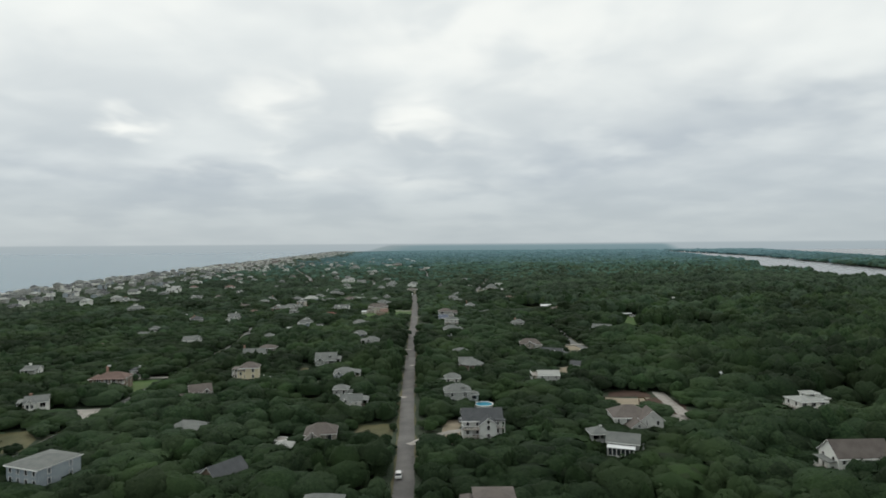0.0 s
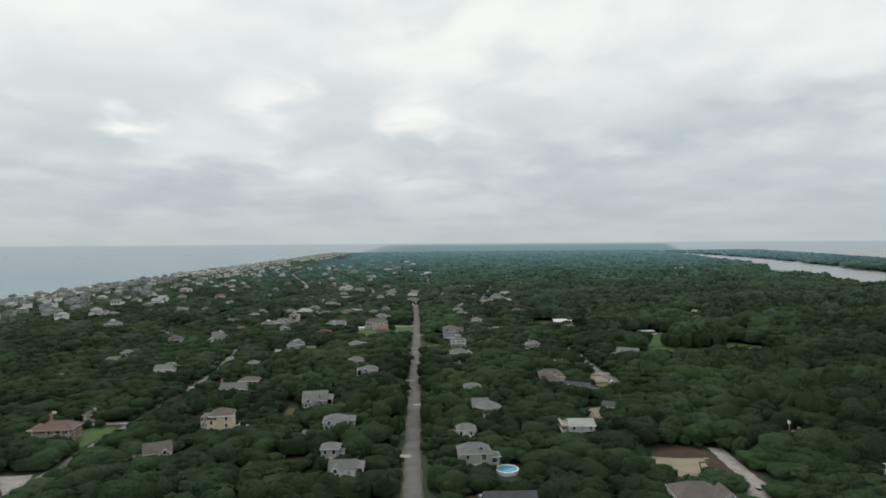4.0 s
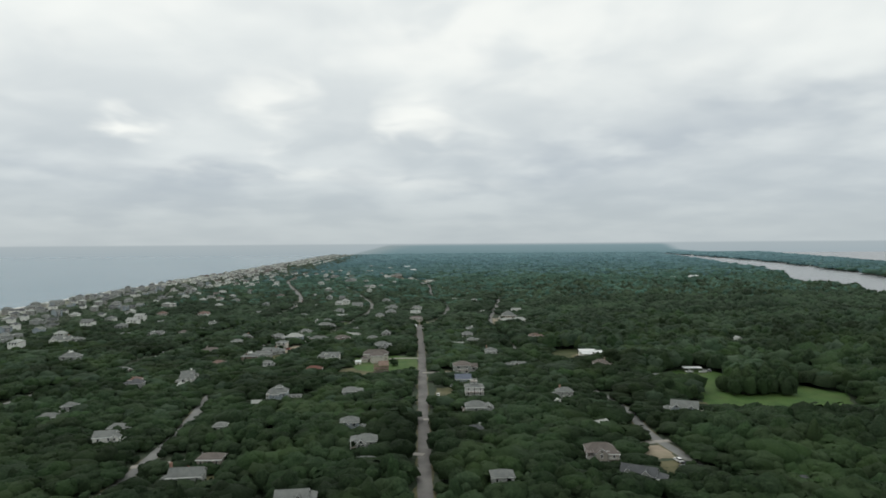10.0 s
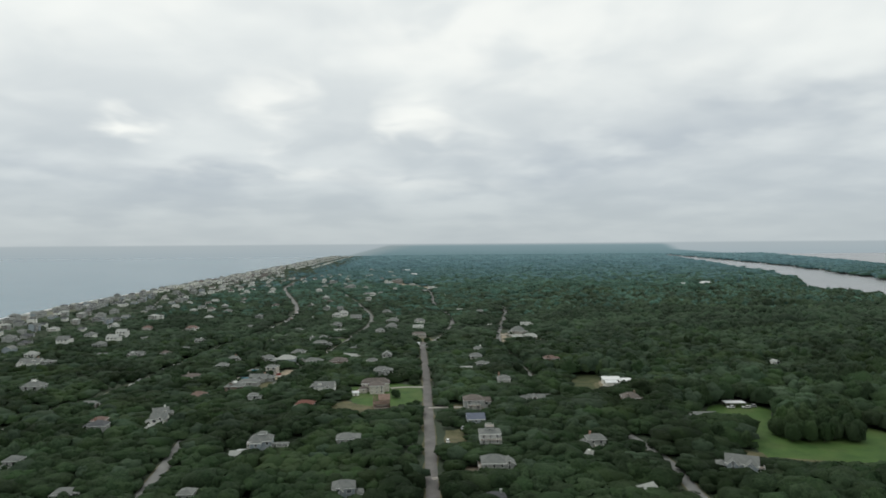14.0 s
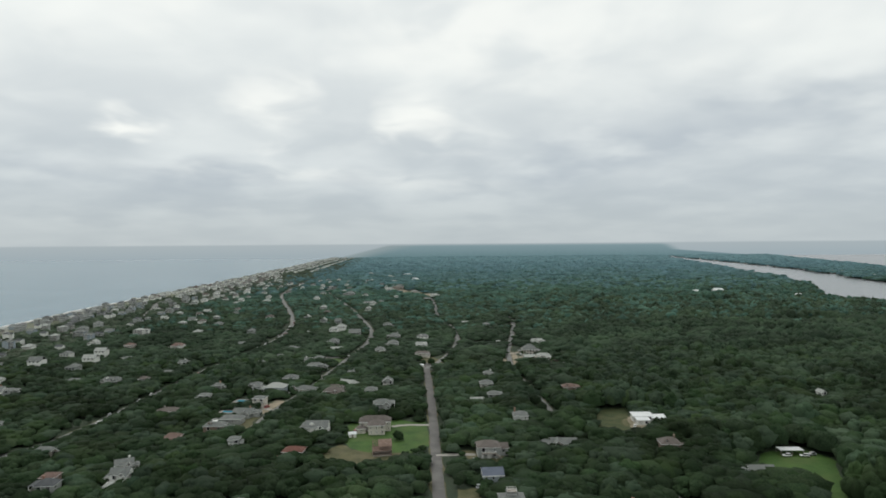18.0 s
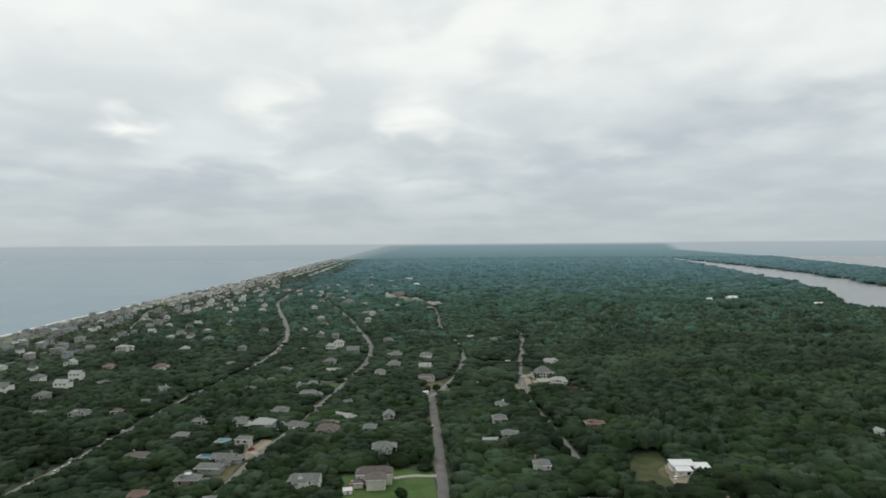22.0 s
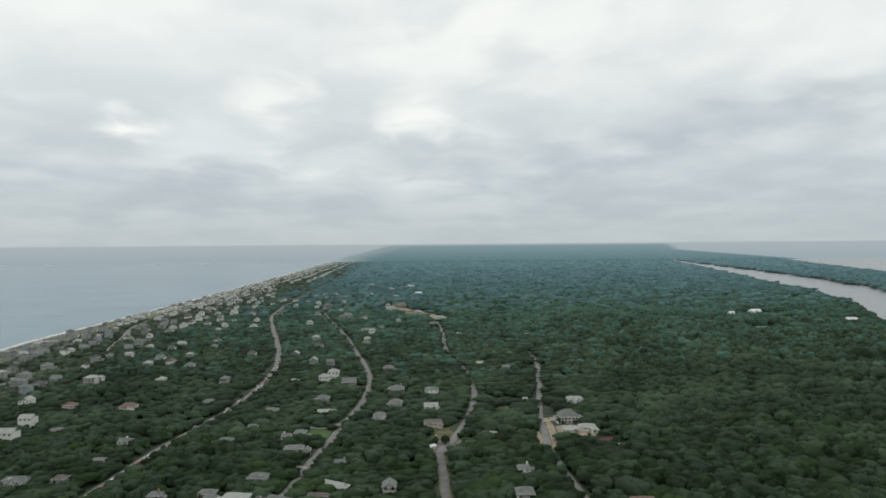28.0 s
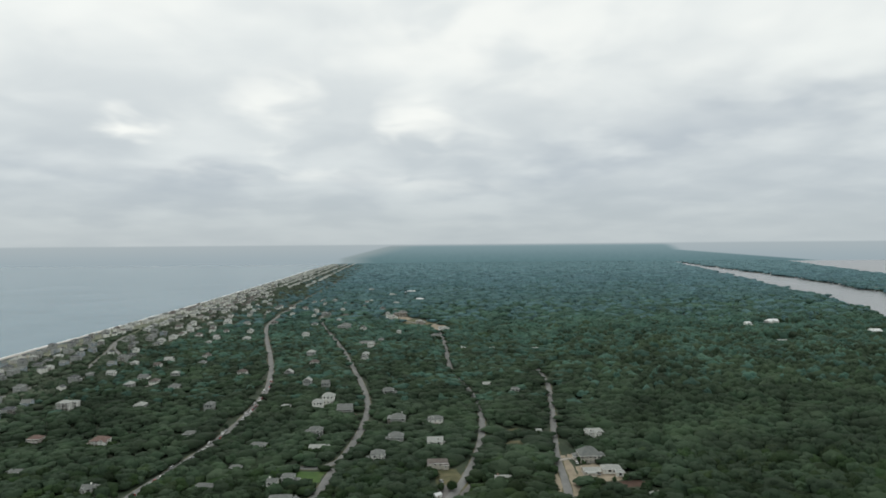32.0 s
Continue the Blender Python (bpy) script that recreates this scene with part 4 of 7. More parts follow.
house(-34.3, 257.1, 0, 5.9, 5.5, 2, "h", "g", "g")
house(-93.1, 257.7, 25, 8.5, 7.2, 2, "x", "t", "b", deck=False, dormer=False)
house(135.0, 268.0, 3, 6.4, 5.5, 1, "h", "n", "b")
house(13.4, 275.0, 0, 6.8, 5.8, 2, "h", "w", "g")
house(-36.8, 289.5, 3, 9.6, 8.1, 2, "X", "b", "g")
house(24.1, 305.7, 0, 11.0, 11.0, 2, "O", "n", "g")
house(-192.1, 307.3, 4.5, 6.6, 5.5, 2, "g", "w", "g")
house(79.8, 313.8, -25, 5.2, 5.5, 1, "g", "g", "d")
house(-144.9, 314.1, 0, 5.0, 4.5, 1, "h", "g", "d")
house(-51.0, 324.3, 4.5, 10.5, 9.5, 2, "x", "g", "g")
house(129.7, 337.7, -3, 4.9, 5.5, 1, "g", "g", "d")
house(21.4, 341.9, 0, 7.9, 6.7, 2, "h", "g", "g")
house(-30.8, 366.2, 0, 9.1, 5.9, 1, "h", "g", "g")
house(-31.8, 385.6, 2.4, 8.6, 7.3, 2, "X", "g", "g")
house(-202.9, 392.2, 0, 5.2, 5.5, 1, "h", "n", "r")
house(17.1, 405.1, 0, 7.7, 6.5, 1, "h", "g", "d")
house(77.4, 409.8, 25, 8.3, 6.2, 1, "g", "w", "l")
house(-102.2, 409.9, 0, 5.4, 5.5, 2, "h", "g", "g")
house(-42.2, 413.0, 6, 8.5, 7.2, 2, "X", "b", "g")
house(-153.7, 419.0, 5.4, 8.0, 6.0, 1, "h", "g", "g")
house(-197.9, 439.6, -1.5, 9.7, 6.3, 1, "h", "g", "g")
house(67.6, 448.9, 30, 4.9, 5.5, 1, "G", "w", "l")
house(-194.2, 450.8, 0, 6.2, 5.5, 2, "h", "g", "g")
house(-98.7, 460.3, 3, 4.7, 5.5, 1, "g", "w", "l")
house(73.6, 465.3, 0, 8.6, 6.5, 2, "h", "g", "g")
house(-48.6, 473.8, 4.5, 8.9, 7.5, 2, "h", "g", "g")
house(-183.6, 503.0, 3, 8.2, 7.0, 2, "h", "g", "d")
house(-157.9, 506.7, 0, 4.1, 5.5, 1, "h", "w", "l")
house(148.1, 508.9, -1.5, 12.2, 6.7, 1, "g", "g", "g")
house(-188.2, 512.7, 4.5, 7.0, 6.0, 2, "h", "n", "r")
house(-156.9, 515.4, 6, 8.3, 7.0, 2, "x", "w", "g")
house(-161.8, 528.5, 25, 8.1, 6.9, 2, "x", "w", "g")
house(117.8, 542.8, -6, 10.1, 8.6, 2, "h", "n", "b")
house(20.5, 544.1, 1.5, 11.6, 9.8, 2, "h", "g", "b")
house(-218.0, 557.7, 0, 9.5, 5.5, 1, "h", "t", "g")
house(63.4, 555.0, -4, 13.9, 8.0, 1, "x", "t", "g")
house(221.1, 562.3, 0, 3.2, 5.5, 1, "g", "w", "l")
house(-118.3, 562.8, 6, 5.7, 5.5, 2, "h", "g", "g")
house(-157.7, 577.4, 0, 8.7, 6.6, 1, "h", "n", "r")
house(-76.5, 585.6, -1.5, 13.3, 10.0, 2, "x", "w", "g")
house(-137.7, 589.7, 0, 11.6, 7.5, 2, "h", "n", "g")
house(162.1, 595.3, 0, 3.4, 5.5, 1, "G", "w", "l")
house(-277.0, 599.5, 0, 12.3, 9.2, 2, "h", "g", "g")
house(-131.5, 628.0, -6, 13.0, 8.0, 1, "x", "g", "g", deck=False)
house(-182.0, 633.8, -1.5, 13.0, 7.2, 1, "h", "t", "b")
house(-41.1, 634.1, 3, 11.7, 8.8, 2, "X", "g", "g")
house(269.7, 645.0, 6, 3.8, 5.5, 2, "G", "w", "l")
house(24.5, 649.4, 2.4, 9.3, 5.5, 1, "g", "w", "l")
house(36.7, 654.6, 0, 8.1, 6.9, 2, "h", "g", "g")
house(-169.7, 663.7, 0, 8.1, 6.0, 2, "h", "g", "g")
house(-51.7, 673.0, 0, 8.2, 6.9, 2, "h", "g", "g")
house(-78.9, 671.8, -6, 13.3, 10.0, 2, "X", "n", "b")
house(95.6, 672.7, 0, 9.9, 7.4, 2, "h", "n", "r")
house(-124.5, 687.3, -6, 14.2, 10.6, 2, "H", "b", "l")
house(-333.6, 687.4, 1.5, 16.5, 9.1, 2, "x", "w", "g")
house(-138.5, 688.0, 0, 6.8, 5.8, 2, "h", "g", "g")
house(35.2, 688.7, 0, 9.6, 8.2, 2, "h", "w", "g")
house(-321.7, 689.1, 0, 6.6, 5.5, 2, "h", "g", "g")
house(-101.5, 689.6, -25, 15.6, 8.6, 1, "h", "t", "g")
house(-81.9, 694.4, -3, 9.4, 6.1, 1, "h", "g", "b")
house(-170.6, 694.4, 0, 6.7, 5.5, 2, "h", "g", "g")
house(-141.2, 696.1, -4.5, 6.7, 5.7, 2, "h", "g", "g")
house(-41.0, 701.6, 0, 7.8, 7.4, 2, "G", "g", "g")
house(-73.4, 709.7, -28, 13.5, 6.1, 1, "g", "w", "l")
house(-120.1, 718.2, -3.6, 10.9, 8.2, 2, "h", "g", "g")
house(-260.7, 719.5, 3, 9.0, 6.7, 2, "x", "g", "g")
house(40.6, 723.9, 0, 7.5, 6.4, 2, "h", "w", "g")
house(-238.5, 722.2, 0, 7.2, 6.0, 2, "h", "g", "b")
house(-263.5, 721.0, 3, 9.6, 7.3, 2, "x", "w", "g")
house(-297.8, 731.2, 0, 12.0, 5.5, 1, "h", "g", "g")
house(-74.9, 748.1, 0, 7.5, 5.7, 1, "h", "g", "g")
house(-235.4, 759.7, 3, 9.4, 6.1, 1, "h", "g", "g")
house(-109.3, 768.9, 3, 12.8, 7.0, 2, "h", "g", "g")
house(114.5, 769.5, 0, 4.3, 5.5, 1, "g", "w", "l")
house(-234.2, 792.1, 4.5, 6.6, 5.5, 2, "x", "w", "g")
house(-120.2, 796.0, -3, 6.5, 5.5, 2, "g", "w", "g")
house(-164.3, 796.3, 0, 9.8, 6.4, 1, "h", "w", "g")
house(27.7, 800.7, 0, 8.4, 5.5, 1, "x", "w", "l")
house(-112.0, 803.8, -3, 7.9, 6.7, 2, "h", "g", "g")
house(-153.7, 829.0, 0, 8.2, 5.5, 1, "h", "g", "g")
house(-301.3, 829.6, 0, 9.1, 5.5, 1, "h", "g", "g")
house(-56.2, 844.2, 3, 10.1, 8.6, 2, "X", "w", "g")
house(-104.2, 869.2, 0, 11.6, 6.4, 1, "g", "w", "l")
house(-14.4, 871.8, 0, 11.7, 8.7, 2, "g", "w", "l")
house(-151.8, 876.3, 0, 9.9, 7.5, 1, "h", "g", "g")
house(-45.1, 883.8, 0, 11.6, 9.9, 2, "h", "g", "g")
house(112.2, 886.7, 3, 11.6, 7.5, 2, "x", "w", "l")
house(70.9, 899.7, 0, 4.4, 5.5, 1, "g", "w", "l")
house(-111.6, 904.3, 0, 10.9, 9.3, 2, "X", "g", "g")
house(-214.3, 908.2, 0, 11.2, 7.3, 1, "h", "g", "g")
house(-12.9, 929.8, 0, 12.6, 9.5, 2, "h", "w", "g")
house(-45.6, 935.8, 0, 12.7, 10.8, 2, "H", "g", "g")
house(-95.7, 969.3, 0, 13.6, 11.5, 2, "g", "g", "g")
house(126.4, 987.9, 0, 4.2, 5.5, 1, "g", "w", "l")
house(-154.7, 988.4, 0, 8.6, 6.4, 1, "h", "w", "l")
house(72.4, 1033.9, 0, 7.9, 5.9, 2, "h", "g", "g")
house(-59.6, 1036.2, 0, 11.6, 8.7, 2, "h", "g", "g")
house(505.8, 1045.3, 0, 3.1, 5.5, 1, "g", "w", "l")
house(46.5, 1070.8, 0, 8.7, 5.7, 1, "g", "w", "l")
house(140.3, 1289.6, 0, 9.8, 5.5, 1, "g", "w", "l")
house(78.3, 1294.7, 0, 7.1, 5.5, 1, "g", "w", "l")
house(529.6, 1322.7, 0, 13.9, 9.0, 1, "x", "w", "l")
house(-109.4, 1347.4, 0, 23.7, 8.3, 2, "h", "t", "g")
house(735.7, 1402.2, 0, 18.8, 10.3, 2, "g", "w", "w")
house(-2.7, 1416.4, 0, 13.8, 9.0, 2, "h", "t", "g")
house(567.7, 1493.3, 0, 9.8, 8.4, 3, "x", "w", "w")
house(628.1, 1518.4, 0, 18.5, 13.8, 3, "x", "w", "w")
house(-165.7, 1534.7, 0, 17.8, 13.4, 3, "h", "g", "g")
house(-67.6, 1732.9, 0, 20.2, 13.2, 3, "h", "t", "g")
house(-241.3, 1767.7, 0, 14.7, 11.0, 2, "h", "g", "g")
house(-92.0, 1690.0, 0, 17.0, 11.0, 2, "x", "w", "l")
house(-30.0, 1604.0, 8, 14.0, 9.0, 2, "h", "t", "l")
house(12.0, 1500.0, 0, 15.0, 9.5, 2, "x", "w", "l")
house(-92.0, 1985.0, 0, 16.0, 9.0, 2, "h", "w", "l")
house(-32.0, 2090.0, 0, 22.0, 10.0, 2, "h", "w", "w")
house(-60.0, 2360.0, 0, 24.0, 11.0, 2, "x", "w", "w")
house(-115.0, 2250.0, 0, 18.0, 9.0, 2, "h", "w", "l")
house(-197.0, 2470.0, 0, 18.0, 10.0, 2, "h", "w", "l")
house(36.0, 1298.0, 0, 9.0, 7.0, 1, "h", "w", "l")
house(612.5, 2612.2, 0, 23.0, 10.4, 1, "h", "g", "l")
house(1064.3, 3603.7, 0, 22.6, 10.2, 1, "h", "w", "l")


def rail(b, x0, x1, y0, y1, z, sides):
    """White rails with slim balusters round the named sides of a deck."""
    runs = {"f": (x0, x1, y0, y0 + 0.08), "b": (x0, x1, y1 - 0.08, y1), "l": (x0, x0 + 0.08, y0, y1), "r": (x1 - 0.08, x1, y0, y1)}
    for k in sides:
        a0, a1, c0, c1 = runs[k]
        for zz in (0.12, 0.95):
            box(b, a0, a1, c0, c1, z + zz, z + zz + 0.09)
        long_x = a1 - a0 > c1 - c0
        for i in range(int((a1 - a0 if long_x else c1 - c0) / 0.45)):
            u, v = (a0 + i * 0.45, c0 + 0.01) if long_x else (a0 + 0.01, c0 + i * 0.45)
            box(b, u, u + 0.06, v, v + 0.06, z, z + 0.95)


def balcony(e, x0, x1, y0, y1, floors, sides, roof_z=None, top=None):
    """Decks one above the other on common posts, with rails, and a roof where there is one."""
    stage = None
    for z in floors:
        b = bmesh.new()
        box(b, x0, x1, y0, y1, z - 0.22, z)
        stage = part("deck", b, WOOD, e, "weathered timber deck")
        b = bmesh.new()
        rail(b, x0, x1, y0, y1, z, sides)
        part("railing", b, TRIM, stage, "white deck railing")
    high = roof_z if roof_z else floors[-1] - 0.22
    n = max(2, int((x1 - x0) / 2.6) + 1)
    spots = [(x0 + (x1 - x0 - 0.2) * i / (n - 1), y) for i in range(n) for y in ((y0, y1 - 0.2) if set("lr") & set(sides) and "f" not in sides else (y0,))]
    for px, py in spots:
        b = bmesh.new()
        box(b, px, px + 0.2, py, py + 0.2, -0.1, high)
        part("post", b, TRIM, e, "white deck post")
    if roof_z:
        b = bmesh.new()
        box(b, x0 - 0.3, x1 + 0.3, y0 - 0.3, y1, roof_z, roof_z + 0.18)
        part("porch_roof", b, ROOFS[top], e)


def compound(x, y, turn, label, wall, top, blocks, balconies=(), chimney=None, glass="mixed"):
    """A house of several joined blocks: middle, width, depth, eaves height, kind of roof (h hipped, x and y gabled, m one slope, f flat) and its rise."""
    r_ = random.Random(int(x * 3 + y * 17))
    e = new("house")
    e.matrix_world = pose(x, y, 0, 0, 0, turn)
    tagged(e, label, "house", "houses among the trees")
    OPEN.append((x, y))
    c, s_ = math.cos(radians(turn)), math.sin(radians(turn))
    cover = None
    for k, (cx, cy, w, d, z, kind, rise) in enumerate(blocks):
        hx, hy = x + cx * c - cy * s_, y + cx * s_ + cy * c
        HOUSES.append((hx, hy, turn, w, d))
        OPEN.append((hx, hy))
        wb, rb = bmesh.new(), bmesh.new()
        box(wb, cx - w / 2, cx + w / 2, cy - d / 2, cy + d / 2, -0.2, z)
        if kind == "h":
            hip_roof(rb, cx, cy, w, d, z, rise, 0.5, edge=1)
        elif kind in "xy":
            gable_roof(rb, cx, cy, w, d, z, rise, kind, 0.45, edge=1)
            gable_wall(wb, cx, cy, w, d, z, rise, kind)
        elif kind == "m":
            o = 0.5
            solid(rb, [(cx - w / 2 - o, cy - d / 2 - o, z), (cx + w / 2 + o, cy - d / 2 - o, z), (cx + w / 2 + o, cy + d / 2 + o, z + rise), (cx - w / 2 - o, cy + d / 2 + o, z + rise),
                       (cx - w / 2 - o, cy - d / 2 - o, z + 0.25), (cx + w / 2 + o, cy - d / 2 - o, z + 0.25), (cx + w / 2 + o, cy + d / 2 + o, z + rise + 0.25), (cx - w / 2 - o, cy + d / 2 + o, z + rise + 0.25)],
                  [(0, 3, 2, 1), (4, 5, 6, 7), (0, 1, 5, 4), (1, 2, 6, 5), (2, 3, 7, 6), (3, 0, 4, 7)])
            box(wb, cx - w / 2, cx + w / 2, cy + d / 2 - 0.3, cy + d / 2, z - 0.1, z + rise * 0.9)
        else:
            box(rb, cx - w / 2 - 0.4, cx + w / 2 + 0.4, cy - d / 2 - 0.4, cy + d / 2 + 0.4, z, z + 0.3)
        bmesh.ops.recalc_face_normals(wb, faces=wb.faces)
        bmesh.ops.recalc_face_normals(rb, faces=rb.faces)
        part("wall" if not k else "wing_wall", wb, WALLS[wall], e)
        ob = part("roof" if not k else "wing_roof", rb, [ROOFS[top], TRIM], e)
        cover = cover or ob
        if z > 2.9 and kind in "xhy":
            # gutters along the eaves
            gb = bmesh.new()
            box(gb, cx - w / 2 - 0.5, cx + w / 2 + 0.5, cy - d / 2 - 0.66, cy - d / 2 - 0.52, z - 0.34 - (0.45 * rise / (d / 2) if kind == "x" else 0), z - 0.2 - (0.45 * rise / (d / 2) if kind == "x" else 0))
            if kind != "y":
                part("gutter", gb, TRIM, e, "white gutter")
            else:
                gb.free()
        storeys = max(1, round(z / 2.75))
        for st in range(storeys):
            zc = z - 1.25 - 2.62 * (storeys - 1 - st)
            if zc < 0.8:
                continue
            n = max(1, int(w / 2.9))
            for i in range(n):
                u = cx - w / 2 + w * (i + 0.5) / n
                shared("window", WIN[r_.choice(("small", "small", "wide", "tall")) if glass == "mixed" else glass], e, pose(u, cy - d / 2, zc))
            for sg in (-1, 1):
                for v in ((-0.25, 0.25) if d > 6 else (0,)):
                    shared("window", WIN["small"], e, pose(cx + sg * w / 2, cy + v * d, zc, 0, 0, 90 * sg))
            shared("window", WIN["wide"], e, pose(cx, cy + d / 2, zc, 0, 0, 180))
        if kind == "y" and rise > 1.6:
            shared("window", WIN["small"], e, pose(cx, cy - d / 2, z + rise * 0.28) @ Matrix.Diagonal((0.9, 1, 0.75, 1)))
    cx, cy, w, d = blocks[0][:4]
    b = bmesh.new()
    box(b, cx - w * 0.36, cx - w * 0.36 + 1.0, cy - d / 2 - 0.06, cy - d / 2 + 0.02, 0.3, 2.4)
    part("door", b, TRIM, e, "white panelled door")
    for args in balconies:
        balcony(e, *args)
        bx_, by_ = (args[0] + args[1]) / 2, (args[2] + args[3]) / 2
        spot = (x + bx_ * c - by_ * s_, y + bx_ * s_ + by_ * c)
        HOUSES.append((*spot, turn, args[1] - args[0], args[3] - args[2]))
        OPEN.append(spot)
    if chimney:
        qx, qy, qz = chimney
        b = bmesh.new()
        box(b, qx - 0.45, qx + 0.45, qy - 0.4, qy + 0.4, 1.0, qz)
        box(b, qx - 0.55, qx + 0.55, qy - 0.5, qy + 0.5, qz, qz + 0.18)
        part("chimney", b, BRICK, cover, "brick chimney")
    return e


# the houses that the flight passes nearest, block by block
compound(19.6, 203.0, 0, "tall white house with charcoal roof, front gable and balconies", "p", "d", [(0, 1.0, 13.0, 8.2, 7.9, "x", 2.9), (1.6, -4.4, 5.4, 4.2, 7.4, "y", 2.1), (-5.0, -3.4, 3.0, 1.6, 5.2, "f", 0)],
         [(-6.6, -1.2, -5.9, -3.1, (2.9, 5.5), "lf"), (4.4, 7.2, -4.6, -3.1, (2.9, 5.5), "fr", 8.0, "d")], glass="small")
compound(75.2, 210.5, -4, "pale grey house with mauve-grey roof and two white gables", "p", "b", [(-2.4, 3.2, 12.4, 10.6, 5.2, "h", 3.2), (3.6, -1.4, 7.4, 7.0, 5.4, "y", 3.0), (-1.8, -4.8, 6.4, 7.0, 3.2, "y", 2.5), (4.4, -5.4, 2.6, 1.3, 2.5, "h", 0.6)], glass="small")
compound(145.2, 224.6, 4, "low white house with tiered pale roof and long front deck", "w", "l", [(-1.0, 0, 10.6, 8.6, 6.6, "h", 1.3), (1.4, 1.4, 5.0, 3.6, 8.7, "h", 0.7), (5.0, 2.2, 5.2, 7.0, 6.9, "h", 0.9)],
         [(-8.0, 5.6, -6.6, -4.4, (1.6, 4.3), "lfr"), (-8.2, -6.4, -4.3, 3.0, (4.3,), "lf")], glass="wide")
compound(-82.0, 290.5, 6, "tall cream-yellow house with brown hipped roof and white balconies", "y", "b", [(0.4, 0, 8.2, 7.6, 8.6, "h", 2.3), (-3.0, -2.2, 3.0, 4.2, 7.4, "f", 0)],
         [(-6.8, -4.5, -4.6, 2.6, (3.1, 5.8), "lf", 8.2, "b"), (4.7, 6.6, -2.0, 2.4, (3.1,), "rf")], glass="small")
compound(57.4, 280.4, -3, "pale house with broad metal-grey gable roof and white side deck", "p", "l", [(0.6, 0, 9.4, 8.0, 5.6, "x", 1.5)],
         [(-7.2, -4.2, -4.4, 3.6, (2.9, 5.4), "lf")], glass="small")
compound(64.9, 366.4, -4, "tan house with brown hips, front gable and stacked porches", "t", "b", [(0, 1.2, 11.4, 6.8, 5.9, "h", 2.3), (-0.6, -3.4, 4.6, 3.6, 5.7, "y", 1.9), (4.6, -2.4, 4.0, 3.4, 5.2, "h", 1.2)],
         [(-6.4, -3.2, -4.8, -2.3, (0.6, 3.2), "lf", 5.7, "b"), (1.9, 6.6, -5.4, -4.2, (3.2,), "fr")], glass="small")
compound(74.2, 347.6, -28, "long low grey house with charcoal gable roof and small dormers", "g", "d", [(0, 0, 12.6, 6.4, 3.6, "x", 2.2), (-3.6, -2.4, 2.4, 3.2, 4.2, "y", 1.2), (2.8, -2.4, 2.4, 3.2, 4.2, "y", 1.2), (7.4, -1.0, 5.0, 5.2, 3.0, "h", 1.4)], glass="small")
compound(-89.4, 470.4, 4, "large blue-grey house with stepped hips and a white porch wing", "b", "g", [(0, 0.6, 10.4, 8.4, 6.6, "h", 2.8), (-1.6, -3.6, 5.0, 3.4, 6.2, "h", 1.4), (0.6, 0.8, 3.2, 3.0, 9.2, "h", 1.1), (9.0, 0.4, 7.2, 5.0, 3.2, "h", 1.3)],
         [(5.4, 13.4, -4.4, -2.2, (2.8,), "lfr", 5.0, "g"), (-5.6, -4.2, -5.8, -3.0, (3.2, 5.8), "lf")], glass="small")
compound(22.4, 471.6, 0, "tall white house with hipped grey roof and railed roof deck", "p", "g", [(0, 0, 10.0, 8.4, 7.8, "h", 1.6), (0, 0.4, 4.0, 3.2, 9.9, "f", 0)],
         [(-5.2, 5.2, -6.4, -4.3, (2.9, 5.4), "lfr"), (-1.9, 1.9, -1.1, 2.0, (10.4,), "lfrb")], glass="small")
compound(21.6, 440.2, -2, "broad grey house with hipped roof and white side wing", "g", "g", [(-1.0, 0, 10.6, 8.6, 4.8, "h", 2.6), (5.6, -1.4, 5.0, 6.0, 4.4, "y", 1.7)],
         [(-8.0, -6.4, -4.0, 3.0, (2.8,), "lf")], glass="small")
compound(-43.0, 588.6, 2, "large pale cream house with brown stepped hips on a lawn", "c", "b", [(0.4, 4.4, 18.6, 8.6, 5.8, "h", 2.9), (1.6, -2.6, 9.6, 8.2, 5.6, "h", 2.6), (-7.6, -0.6, 5.0, 5.2, 3.0, "h", 1.3)], glass="small")
compound(126.8, 597.6, -3, "low white modern house with sloping white roof slabs", "w", "w", [(-3.0, 3.0, 12.0, 6.4, 3.6, "m", 0.9), (6.4, 0.6, 8.4, 6.0, 3.0, "m", 0.8), (-4.4, -3.6, 7.6, 5.0, 2.8, "m", 0.5)], glass="wide")
compound(-96.0, 352.6, 3, "long grey house with low gable roof and an end chimney", "g", "g", [(0, 0, 12.0, 7.0, 4.6, "x", 2.2), (-7.2, -0.8, 3.6, 4.6, 3.0, "h", 1.2)], chimney=(-6.0, 0.6, 8.2), glass="small")
compound(-149.4, 399.0, 8, "white house with grey gable roof and a raised side deck", "w", "g", [(0, 0, 8.6, 6.8, 5.4, "x", 2.0), (4.6, -1.6, 3.2, 3.6, 5.0, "y", 1.3)], [(4.6, 7.4, -4.8, -3.5, (2.7,), "lfr"), (6.3, 8.0, -3.4, 1.6, (2.7,), "fr")], glass="small")
compound(-93.2, 371.0, 0, "low house with a broad pinkish-brown hipped roof", "t", "b", [(0, 0, 9.4, 7.0, 4.2, "h", 1.7)], glass="small")
compound(-104.6, 171.6, -22, "large blue-grey house with low grey roof and white-trimmed windows", "b", "g", [(0, 0, 12.0, 12.6, 7.2, "h", 1.3), (-7.6, 1.0, 5.0, 8.0, 5.6, "h", 1.0)], glass="small")
